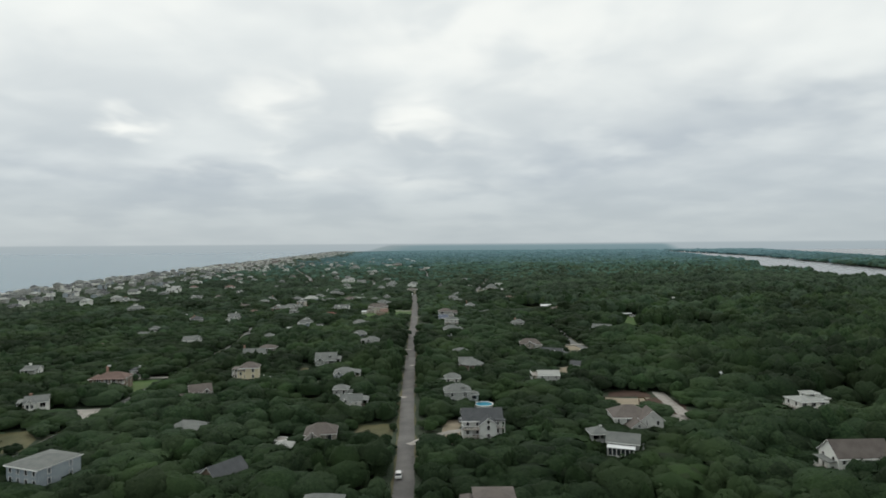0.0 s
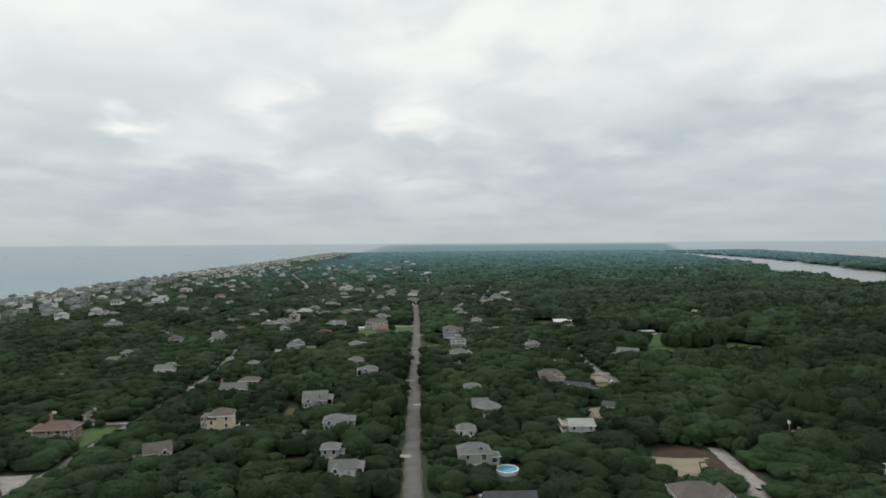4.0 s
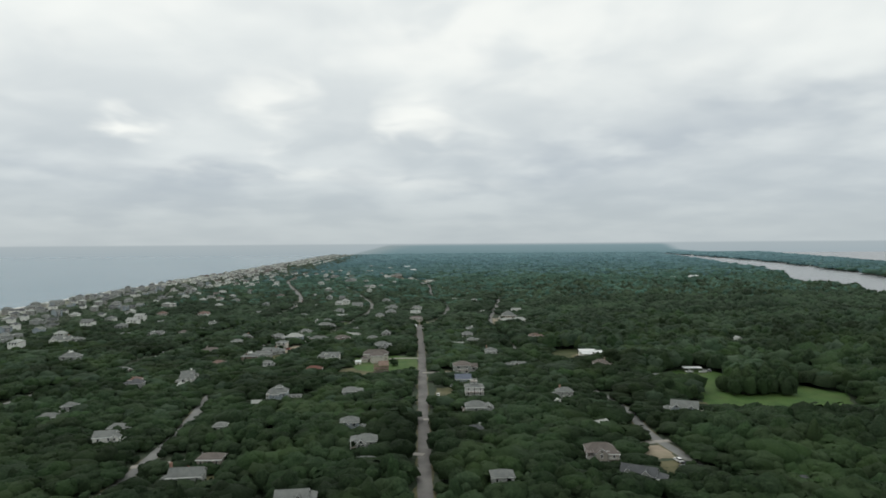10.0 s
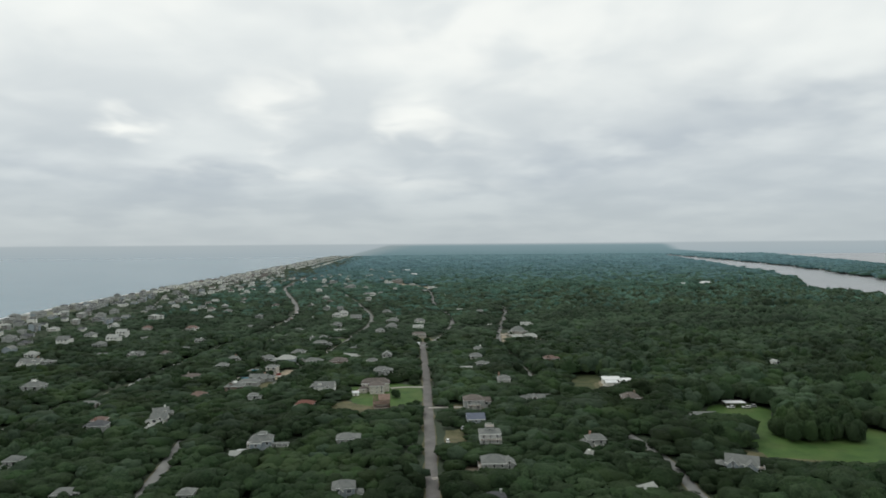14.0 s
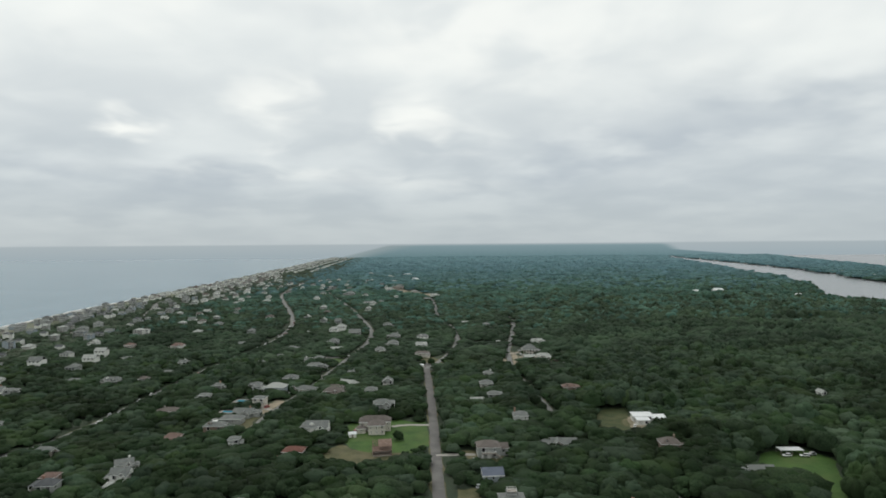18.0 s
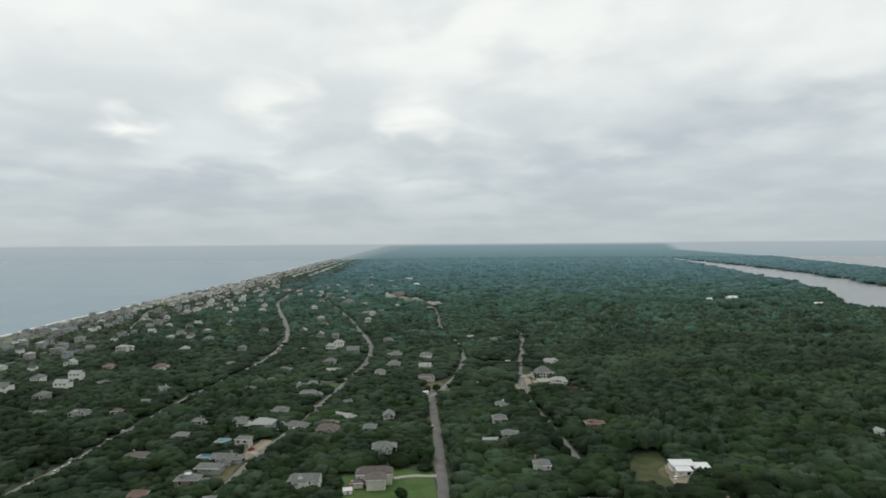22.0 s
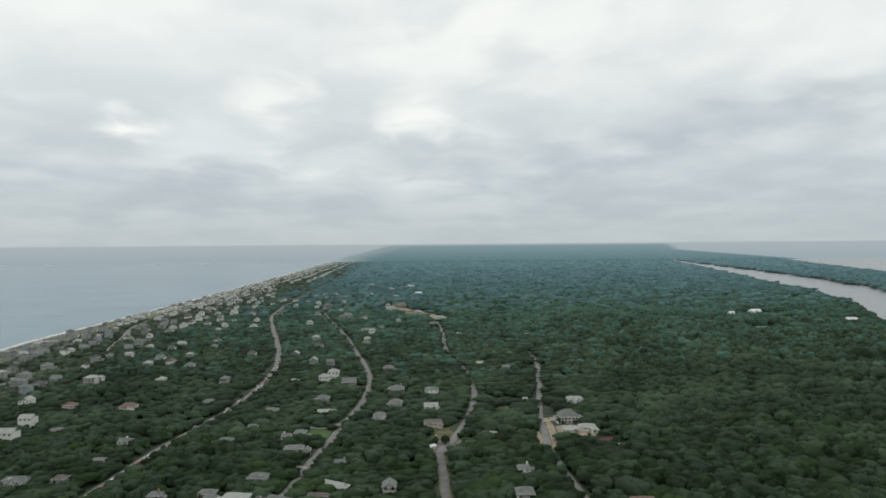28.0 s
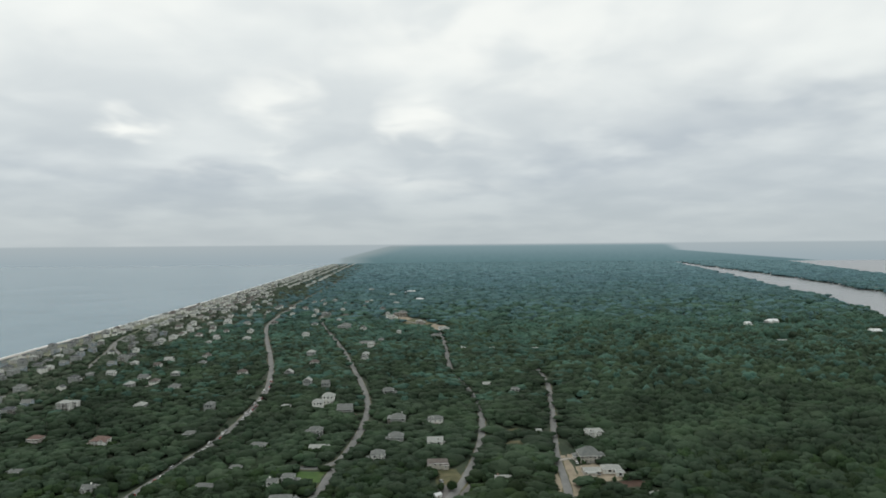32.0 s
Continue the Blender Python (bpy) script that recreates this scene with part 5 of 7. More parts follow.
compound(120.4, 165.4, 0, "tall white house with steep dark brown gable roof and side porch", "w", "b", [(0, 0, 15.4, 8.4, 7.2, "x", 3.6)], [(-10.0, -7.75, -3.4, 3.0, (2.8,), "lf", 5.6, "g")], glass="small")
compound(-13.6, 829.0, 0, "low pale cream house with brown hips at the street end", "c", "b", [(0, 0, 13.6, 8.0, 4.4, "h", 1.8), (-4.6, -4.4, 4.6, 3.6, 4.0, "y", 1.3), (5.6, -3.6, 4.0, 3.0, 3.4, "h", 1.0)], glass="small")
compound(47.2, 601.6, -3, "pale grey two-storey house with hipped roof and chimney", "p", "g", [(0, 0, 8.8, 8.2, 5.4, "h", 2.2), (-2.4, -4.6, 4.0, 2.4, 4.8, "y", 1.4)], [(1.0, 4.4, -5.8, -4.2, (2.8,), "lfr")], chimney=(-3.2, 2.4, 8.6), glass="small")
compound(-134.5, 612.0, -6, "long grey house with low hipped roof among oaks", "g", "g", [(0, 0, 14.0, 7.4, 3.6, "h", 1.9)], glass="small")
compound(18.6, 508.6, 2, "grey house with a slate-blue gable roof beside a dry yard", "b", "u", [(0, 0, 9.6, 8.6, 4.6, "x", 2.2)], glass="small")
compound(-143.2, 287.0, 3, "long cedar house with rust-red hipped roof and verandah", "n", "r", [(0, 0.6, 13.2, 8.4, 5.4, "h", 2.3), (-8.2, 2.2, 4.6, 5.6, 4.6, "h", 1.5)],
         [(-6.6, 6.8, -5.8, -3.7, (0.7, 3.3), "lfr", 5.3, "r")], chimney=(-3.4, 2.0, 9.6))
compound(-82.6, 548.4, -4, "low tan house with a bright brick-red hipped roof", "t", "R", [(0, 0, 10.6, 7.4, 3.6, "h", 2.0)], glass="small")
compound(-127.8, 653.2, -6, "cream two-storey house with flat-pitched roof beside a pool", "c", "g", [(0, 0, 8.4, 7.2, 5.9, "h", 1.3), (1.0, -4.2, 5.0, 3.0, 3.1, "f", 0)], glass="wide")
compound(128.4, 431.6, -26, "blue-grey house with cross gables and white decks by the meadow", "b", "g", [(0, 1.0, 13.0, 7.6, 5.0, "x", 2.6), (-3.6, -3.6, 4.6, 4.4, 4.8, "y", 2.0), (3.4, -3.6, 4.6, 4.4, 4.8, "y", 2.0), (-8.0, 0.6, 4.4, 5.0, 3.0, "h", 1.2)],
         [(-6.8, 7.2, -7.8, -5.9, (2.6,), "lfr"), (6.6, 9.0, -3.0, 3.6, (2.6,), "fr")], glass="small")

compound(95.4, 837.5, 0, "large pale house with tall grey pyramid roof in sandy yard", "c", "g", [(0, 0, 14.6, 12.6, 5.2, "h", 5.0), (-8.6, 2.0, 4.0, 6.0, 3.2, "h", 1.2), (9.2, 2.6, 5.0, 7.0, 3.4, "h", 1.4)], glass="wide")
compound(90.0, 811.5, 2, "low pale guest house with pinkish-white roof", "c", "l", [(0, 0, 11.0, 7.2, 3.2, "x", 1.3), (-1.0, -4.8, 6.0, 3.4, 2.6, "f", 0)], glass="wide")
compound(104.4, 813.6, -4, "white pavilion-like house with broad pale hipped roof", "w", "l", [(0, 0, 12.6, 7.6, 3.4, "h", 2.0), (4.4, -6.0, 5.4, 4.6, 2.8, "h", 1.0)], glass="wide")
compound(-277.0, 889.0, -4, "white house with rust-red hipped roof and front porches", "w", "r", [(0, 1.0, 12.0, 8.0, 5.6, "h", 2.4), (4.2, -3.8, 5.4, 4.0, 5.0, "y", 1.8), (-6.8, 0.4, 4.4, 5.4, 3.0, "h", 1.2)],
         [(-5.6, 1.4, -5.2, -3.1, (0.6, 3.2), "lf", 5.4, "r")], glass="small")
compound(-331.0, 896.5, 0, "tan house with brown hipped roof and a front porch", "t", "r", [(0, 0, 9.6, 7.6, 5.4, "h", 2.2)], [(-4.6, 4.6, -5.9, -3.9, (0.6, 3.2), "lfr")], glass="small")
compound(-368.0, 1001.0, 0, "tall white house with stacked porches above the scrub", "w", "l", [(0, 0, 11.0, 9.0, 7.6, "h", 1.8), (6.4, 5.0, 6.0, 6.0, 6.6, "h", 1.4)], [(-5.4, 5.4, -6.6, -4.6, (2.8, 5.4), "lfr", 7.6, "l")], glass="wide")
compound(-435.0, 990.0, 0, "tall pale blue house with white trim near the ocean", "b", "g", [(0, 0, 12.0, 9.0, 7.8, "h", 1.8)], [(-6.0, 6.0, -6.6, -4.6, (2.8, 5.4), "lfr", 7.7, "g")], glass="wide")


# ---- yard things ----
def shed(x, y, turn, w, d, label, top="w"):
    e = new("garden_shed")
    e.matrix_world = pose(x, y, 0, 0, 0, turn)
    tagged(e, label, "shed")
    b, q = bmesh.new(), bmesh.new()
    box(b, -w / 2, w / 2, -d / 2, d / 2, -0.1, 2.2)
    gable_wall(b, 0, 0, w, d, 2.2, 0.9)
    gable_roof(q, 0, 0, w, d, 2.2, 0.9, ov=0.25)
    bmesh.ops.recalc_face_normals(b, faces=b.faces)
    bmesh.ops.recalc_face_normals(q, faces=q.faces)
    part("wall", b, WALLS["w"], e)
    part("roof", q, ROOFS[top], e)
    b = bmesh.new()
    box(b, -0.5, 0.5, -d / 2 - 0.05, -d / 2 + 0.02, 0.1, 2.0)
    part("door", b, WOOD, e)
    HOUSES.append((x, y, turn, w, d))
    OPEN.append((x, y))


shed(75.6, 224.0, 20, 4.6, 3.2, "white garden shed behind a grey house")
shed(-55.2, 579.6, 10, 4.4, 3.6, "white garden shed on the lawn")
shed(-97.6, 466.0, 4, 4.0, 3.4, "white shed beside a blue-grey house")
shed(-15.0, 778.0, 30, 4.6, 3.4, "white shed beside the turning circle")


def gazebo(x, y, rad):
    """An eight-sided garden pavilion on posts."""
    e = new("gazebo")
    e.matrix_world = pose(x, y, 0)
    tagged(e, "small round cream garden pavilion beside a house", "gazebo")
    b = bmesh.new()
    bmesh.ops.create_cone(b, cap_ends=True, segments=8, radius1=rad + 0.4, radius2=0.15, depth=1.3, matrix=Matrix.Translation((0, 0, 3.1)))
    part("roof", b, ROOFS["l"], e)
    b = bmesh.new()
    bmesh.ops.create_cone(b, cap_ends=True, segments=8, radius1=rad, radius2=rad, depth=0.4, matrix=Matrix.Translation((0, 0, 0.2)))
    part("platform", b, WOOD, e)
    for k in range(8):
        b = bmesh.new()
        px, py = (rad - 0.15) * math.cos(k * math.pi / 4), (rad - 0.15) * math.sin(k * math.pi / 4)
        box(b, px - 0.08, px + 0.08, py - 0.08, py + 0.08, 0.4, 2.5)
        part("post", b, TRIM, e)
    HOUSES.append((x, y, 0, 2 * rad, 2 * rad))
    OPEN.append((x, y))


gazebo(-72.6, 291.5, 1.9)


def excavator(x, y, turn):
    """A tracked digger with its boom raised and folded."""
    e = new("excavator")
    e.matrix_world = pose(x, y, 0.05, 0, 0, turn)
    tagged(e, "dusty orange tracked excavator with folded boom on a sandy lot", "excavator")
    for sx in (-1.2, 1.2):
        b = bmesh.new()
        box(b, sx - 0.3, sx + 0.3, -1.9, 1.9, 0.15, 0.75)
        bmesh.ops.bevel(b, geom=b.edges[:], offset=0.14, segments=1, affect="EDGES")
        part("track", b, RUBBER, e, "black steel track")
    b = bmesh.new()
    box(b, -1.3, 1.3, -2.2, 1.2, 0.85, 2.0)
    bmesh.ops.bevel(b, geom=b.edges[:], offset=0.15, segments=1, affect="EDGES")
    part("body", b, DIGGER, e)
    b = bmesh.new()
    box(b, -1.25, -0.25, -0.2, 1.4, 1.95, 3.0)
    bmesh.ops.bevel(b, geom=b.edges[:], offset=0.1, segments=1, affect="EDGES")
    part("cab", b, GLASS, e, "dark glazed cab")
    for name, p, q, wd in (("boom", (0.4, 1.0, 1.7), (0.4, 3.6, 4.4), 0.45), ("boom_end", (0.4, 3.6, 4.4), (0.4, 5.6, 4.0), 0.4), ("arm", (0.4, 5.6, 4.1), (0.4, 4.9, 1.6), 0.32)):
        dv = Vector(q) - Vector(p)
        b = bmesh.new()
        box(b, -wd / 2, wd / 2, -wd / 2, wd / 2, 0, dv.length)
        b.transform(Matrix.Translation(p) @ dv.to_track_quat("Z", "Y").to_matrix().to_4x4())
        part(name, b, DIGGER, e)
    b = bmesh.new()
    solid(b, [(-0.1, 4.3, 1.7), (0.9, 4.3, 1.7), (0.9, 5.2, 1.7), (-0.1, 5.2, 1.7), (0.0, 4.2, 0.8), (0.8, 4.2, 0.8), (0.8, 4.8, 0.6), (0.0, 4.8, 0.6)], [(0, 1, 2, 3), (7, 6, 5, 4), (0, 4, 5, 1), (1, 5, 6, 2), (2, 6, 7, 3), (3, 7, 4, 0)])
    part("bucket", b, RUBBER, e, "dark steel bucket")


excavator(90.4, 236.4, 60)


def dish(x, y, high, rad):
    """A white dish aerial on a mast."""
    e = new("dish_aerial")
    e.matrix_world = pose(x, y, 0)
    tagged(e, "white dish aerial on a mast above the trees", "aerial")
    b = bmesh.new()
    bmesh.ops.create_cone(b, cap_ends=True, segments=8, radius1=0.09, radius2=0.07, depth=high, matrix=Matrix.Translation((0, 0, high / 2)))
    part("mast", b, TRIM, e)
    b = bmesh.new()
    bmesh.ops.create_uvsphere(b, u_segments=14, v_segments=8, radius=rad)
    bmesh.ops.delete(b, geom=[v for v in b.verts if v.co.z > -rad * 0.3], context="VERTS")
    bmesh.ops.solidify(b, geom=b.faces[:], thickness=0.05)
    b.transform(Matrix.Translation((0, 0, high + rad * 0.5)) @ Matrix.Rotation(radians(70), 4, "X"))
    part("dish", b, ROOFS["w"], e)


dish(136.0, 273.0, 6.0, 0.75)


def timber_frame(x, y, turn):
    """A house shell in raw timber: studs, plates and rafters over a half-closed ground floor."""
    e = new("unfinished_house")
    e.matrix_world = pose(x, y, 0, 0, 0, turn)
    tagged(e, "unfinished house of bare reddish timber on sand", "house")
    b = bmesh.new()
    box(b, -5.0, 5.0, -3.6, 3.6, -0.1, 0.5)
    part("slab", b, CONCRETE, e)
    for sy in (-3.5, 0.0, 3.4):
        for k in range(11):
            b = bmesh.new()
            u = -4.95 + k * 0.98
            box(b, u, u + 0.14, sy, sy + 0.14, 0.5, 5.4)
            part("stud", b, RAW, e)
        for z in (0.5, 2.9, 5.4):
            b = bmesh.new()
            box(b, -5.0, 5.0, sy - 0.02, sy + 0.18, z, z + 0.18)
            part("plate", b, RAW, e)
    for sx in (-5.0, 4.85):
        b = bmesh.new()
        box(b, sx, sx + 0.15, -3.5, 3.5, 0.5, 2.9)
        part("sheathing", b, RAW, e, "reddish board sheathing")
    b = bmesh.new()
    box(b, -4.9, 4.9, -3.4, 3.4, 2.7, 2.9)
    part("upper_floor", b, RAW, e)
    for k in range(11):
        for sg in (-1, 1):
            b = bmesh.new()
            u = -4.95 + k * 0.98
            solid(b, [(u, sg * 4.0, 5.3), (u + 0.12, sg * 4.0, 5.3), (u + 0.12, 0, 7.9), (u, 0, 7.9), (u, sg * 4.0, 5.55), (u + 0.12, sg * 4.0, 5.55), (u + 0.12, 0, 8.15), (u, 0, 8.15)],
                  [(0, 3, 2, 1), (4, 5, 6, 7), (0, 1, 5, 4), (1, 2, 6, 5), (2, 3, 7, 6), (3, 0, 4, 7)])
            bmesh.ops.recalc_face_normals(b, faces=b.faces)
            part("rafter", b, RAW, e)
    b = bmesh.new()
    gable_roof(b, 1.6, 0, 6.4, 7.0, 5.6, 2.5, ov=0.4)
    bmesh.ops.recalc_face_normals(b, faces=b.faces)
    part("roof", b, RAW, e, "bare reddish roof boarding")
    HOUSES.append((x, y, turn, 11, 8))
    OPEN.append((x, y))


timber_frame(-36.0, 549.0, 8)


# the grey house with a white screened porch and a small corner tower
def screened_porch(e, x0, x1, y0, y1, z0, z1):
    b = bmesh.new()
    box(b, x0 - 0.3, x1 + 0.3, y0 - 0.3, y1, z1, z1 + 0.2)
    part("porch_roof", b, ROOFS["w"], e, "white metal porch roof")
    b = bmesh.new()
    box(b, x0, x1, y0, y1, z0 - 0.3, z0)
    part("porch_floor", b, TRIM, e)
    b = bmesh.new()
    box(b, x0 + 0.1, x1 - 0.1, y0 + 0.1, y1, z0, z1)
    part("porch_screen", b, GLASS, e, "dark insect screen")
    n = 7
    for k in range(n):
        px = x0 + (x1 - x0 - 0.2) * k / (n - 1)
        b = bmesh.new()
        box(b, px, px + 0.2, y0, y0 + 0.2, 0 if k in (0, n - 1) else z0, z1)
        part("porch_post", b, TRIM, e)


screened_porch(porch_house, -4.2, 3.4, -6.6, -3.2, 2.5, 4.7)
HOUSES.append((59.6, 180.0, -21, 9.0, 6.0))
OPEN.append((59.6, 180.0))


# a white screened porch, a pool deck, the carport on the meadow
def carport(x, y, turn):
    e = new("carport")
    e.matrix_world = pose(x, y, 0, 0, 0, turn)
    tagged(e, "open carport with a pale flat roof on the meadow", "carport")
    b = bmesh.new()
    box(b, -6.2, 6.2, -2.8, 2.8, 2.6, 2.85)
    part("roof", b, ROOFS["w"], e)
    for px in (-5.8, 0, 5.8):
        for py in (-2.5, 2.5):
            b = bmesh.new()
            box(b, px - 0.1, px + 0.1, py - 0.1, py + 0.1, 0, 2.6)
            part("post", b, WOOD, e)
    return e


carport(180, 537, -4)


def pool(x, y, turn, w, d):
    e = new("swimming_pool")
    e.matrix_world = pose(x, y, 0, 0, 0, turn)
    tagged(e, "turquoise swimming pool with a pale concrete surround", "pool")
    b = bmesh.new()
    for x0, x1, y0, y1 in ((-w / 2 - 1.6, w / 2 + 1.6, -d / 2 - 1.6, -d / 2), (-w / 2 - 1.6, w / 2 + 1.6, d / 2, d / 2 + 1.6), (-w / 2 - 1.6, -w / 2, -d / 2, d / 2), (w / 2, w / 2 + 1.6, -d / 2, d / 2)):
        box(b, x0, x1, y0, y1, 0.0, 0.35)
    part("surround", b, CONCRETE, e)
    b = bmesh.new()
    box(b, -w / 2, w / 2, -d / 2, d / 2, 0.02, 0.22)
    part("water_surface", b, POOL, e, "turquoise pool water")
    HOUSES.append((x, y - 3, turn, w + 4, d + 10))
    OPEN.append((x, y - 3))


pool(-143, 666, -10, 9.5, 5.5)
pool(-145, 638, -8, 8, 4.5)
pool(-50, 291, 0, 2.8, 1.8)


def round_pool(x, y, rad, label, water):
    e = new("round_pool")
    e.matrix_world = pose(x, y, 0)
    tagged(e, label, "pool")
    b = bmesh.new()
    ring = [[b.verts.new((q * math.cos(k * math.pi / 10), q * math.sin(k * math.pi / 10), zz)) for k in range(20)] for q, zz in ((rad + 0.5, 0), (rad + 0.5, 1.2), (rad, 1.2), (rad, 0.9))]
    for lo_, hi_ in zip(ring[:-1], ring[1:]):
        for k in range(20):
            b.faces.new((lo_[k], lo_[(k + 1) % 20], hi_[(k + 1) % 20], hi_[k]))
    part("pool_wall", b, TRIM, e, "white pool wall")
    b = bmesh.new()
    b.faces.new([b.verts.new((rad * math.cos(k * math.pi / 10), rad * math.sin(k * math.pi / 10), 1.0)) for k in range(20)])
    part("water_surface", b, water, e, "pale blue pool water")
    HOUSES.append((x, y - 4, 0, 2 * rad + 2, 2 * rad + 12))
    OPEN.append((x, y - 4))


round_pool(24.6, 245.2, 3.4, "round blue swimming pool with a raised rim behind a white house", POOL)
round_pool(-47.5, 205, 2.0, "round covered pool with a pale green cover", CONCRETE)


def flagpole(x, y, high):
    e = new("flagpole")
    e.matrix_world = pose(x, y, 0)
    tagged(e, "white flagpole with a small pale flag beside a house", "flagpole")
    b = bmesh.new()
    bmesh.ops.create_cone(b, cap_ends=True, segments=8, radius1=0.08, radius2=0.05, depth=high, matrix=Matrix.Translation((0, 0, high / 2)))
    part("pole", b, TRIM, e)
    b = bmesh.new()
    rows = [[b.verts.new((0.06 + 0.25 * k, 0.10 * math.sin(k * 1.1), high - 0.1 - v)) for k in range(7)] for v in (0.0, 0.95)]
    for k in range(6):
        b.faces.new((rows[0][k], rows[0][k + 1], rows[1][k + 1], rows[1][k]))
    bmesh.ops.solidify(b, geom=b.faces[:], thickness=0.02)
    part("flag", b, ROOFS["w"], e, "pale cloth flag")


flagpole(-148.5, 292.5, 10.0)


# ---- vehicles ----
def car_meshes():
    out = []
    b = bmesh.new()
    prof = [(-2.25, 0.35), (2.2, 0.35), (2.28, 0.75), (2.1, 0.95), (1.15, 1.05), (-2.1, 1.08), (-2.3, 0.9)]
    vs = [[b.verts.new((sx * 0.88, py, pz)) for py, pz in prof] for sx in (-1, 1)]
    b.faces.new(vs[0])
    b.faces.new(list(reversed(vs[1])))
    for i in range(len(prof)):
        j = (i + 1) % len(prof)
        b.faces.new((vs[0][j], vs[0][i], vs[1][i], vs[1][j]))
    bmesh.ops.recalc_face_normals(b, faces=b.faces)
    bmesh.ops.bevel(b, geom=b.edges[:], offset=0.06, segments=1, affect="EDGES")
    out.append(b)
    b = bmesh.new()
    solid(b, [(-0.82, -1.95, 1.05), (0.82, -1.95, 1.05), (0.82, 1.05, 1.03), (-0.82, 1.05, 1.03), (-0.66, -1.6, 1.62), (0.66, -1.6, 1.62), (0.66, 0.35, 1.62), (-0.66, 0.35, 1.62)],
          [(0, 3, 2, 1), (4, 5, 6, 7), (0, 1, 5, 4), (1, 2, 6, 5), (2, 3, 7, 6), (3, 0, 4, 7)])
    out.append(b)
    b = bmesh.new()
    box(b, -0.67, 0.67, -1.62, 0.37, 1.60, 1.68)
    out.append(b)
    b = bmesh.new()
    bmesh.ops.create_cone(b, cap_ends=True, segments=12, radius1=0.34, radius2=0.34, depth=0.24, matrix=Matrix.Rotation(radians(90), 4, "Y"))
    out.append(b)
    mes = []
    for name, bb in zip(("body", "cabin_glass", "cabin_roof", "wheel"), out):
        me = bpy.data.meshes.new(name)
        bb.to_mesh(me)
        bb.free()
        mes.append(me)
    return mes


CAR = car_meshes()
CAR_SETS = []
for pm, word in zip(CAR_PAINT, ("white", "silver", "dark", "red")):
    body, glass, top, wheel = [me.copy() for me in CAR]
    body.materials.append(pm)
    glass.materials.append(GLASS)
    top.materials.append(pm)
    wheel.materials.append(RUBBER)
    CAR_SETS.append((word, body, glass, top, wheel))


def car(x, y, turn, which=0, z=0.0, size=1.0):
    word, body, glass, top, wheel = CAR_SETS[which]
    e = new("car")
    e.matrix_world = pose(x, y, z, 0, 0, turn) @ Matrix.Diagonal((size, size, size, 1))
    tagged(e, f"{word} car standing on the road or drive", "car", "cars")
    for name, me in (("body", body), ("cabin_glass", glass), ("cabin_roof", top)):
        shared(name, me, e, Matrix())
    for sx in (-1, 1):
        for sy in (-1.4, 1.4):
            shared("wheel", wheel, e, pose(sx * 0.80, sy, 0.34))


car(-7.0, 172, 0, 0, 0.14, 1.05)
rng = random.Random(5)
hw = LINES["highway"]
pick = [p for p in range(len(hw) - 1) if 560 < hw[p][1] < 1120]
for p in pick:
    if rng.random() < (0.85 if hw[p][1] > 800 else 0.5):
        dx, dy = hw[p + 1] - hw[p]
        ln = math.hypot(dx, dy)
        side = 1.8 if rng.random() < 0.8 else -1.8
        car(hw[p][0] + dy / ln * side, hw[p][1] - dx / ln * side, math.degrees(math.atan2(-dx, dy)), rng.choice((0, 0, 0, 1, 1, 2, 3)), 0.14)
for cx, cy, turn, which in ((185, 532, 80, 0), (190, 534, 95, 1), (176, 533, 90, 0), (96, 358, 20, 2), (99, 362, 40, 2), (97, 366, 10, 0), (70, 555, 80, 0), (74, 557, 90, 0), (68, 559, 70, 1), (-52, 262, 0, 0),
                            (100, 785, 80, 0), (103, 786, 85, 1), (14, 224, 0, 1), (-100, 386, 80, 0), (2, 480, 0, 0), (-53, 592, 30, 0), (-12, 802, 20, 1)):
    car(cx, cy, turn, which, 0.06)


for hx, hy, turn, w, d in list(HOUSES):
    if rng.random() < 0.5 and w > 7:
        side = rng.choice((-1, 1))
        c, s = math.cos(radians(turn)), math.sin(radians(turn))
        u, v = side * (w / 2 + 2.6), -d / 2 + rng.uniform(-3.5, 1.0)
        car(hx + u * c - v * s, hy + u * s + v * c, turn + rng.uniform(-25, 25), rng.choice((0, 0, 0, 1, 1, 2, 3)), 0.0)
        HOUSES.append((hx + u * c - v * s, hy + u * s + v * c, turn, 2.4, 6.0))

# ---- beach houses and far houses: a few kinds, repeated ----
def template(k):
    rng_ = random.Random(100 + k)
    w = rng_.uniform(6.6, 9.8)
    ob = house(0, -5000, 0, w, w * rng_.uniform(0.75, 1.0), rng_.choice((2, 2, 3)), rng_.choice("hHxXgh"), rng_.choice("wgwgwtgb"), rng_.choice("glgdlgb"), deck=False, chimney=False, keep=False, porch="f" if k % 2 else "")
    drop = [c for c in ob.children if c.name.split(".")[0] in ("door",) or (c.name.startswith("window") and c.matrix_local.translation.y > 0 and abs(c.matrix_local.translation.x) < w * 0.4)]
    for c in drop:
        bpy.data.objects.remove(c)
    # keep a handful of windows on the sides that are seen
    wins = [c for c in ob.children if c.name.startswith("window")]
    for c in wins[4:]:
        bpy.data.objects.remove(c)
    return ob


TEMPLATES = [template(k) for k in range(12)]
rng = random.Random(21)


def free_of_houses(x, y, gap):
    return all(abs(hx - x) > (hw_ + gap) * 0.75 or abs(hy - y) > (hd_ + gap) * 0.75 for hx, hy, _, hw_, hd_ in HOUSES)


COPIES, REST, LOTS = [], [], []


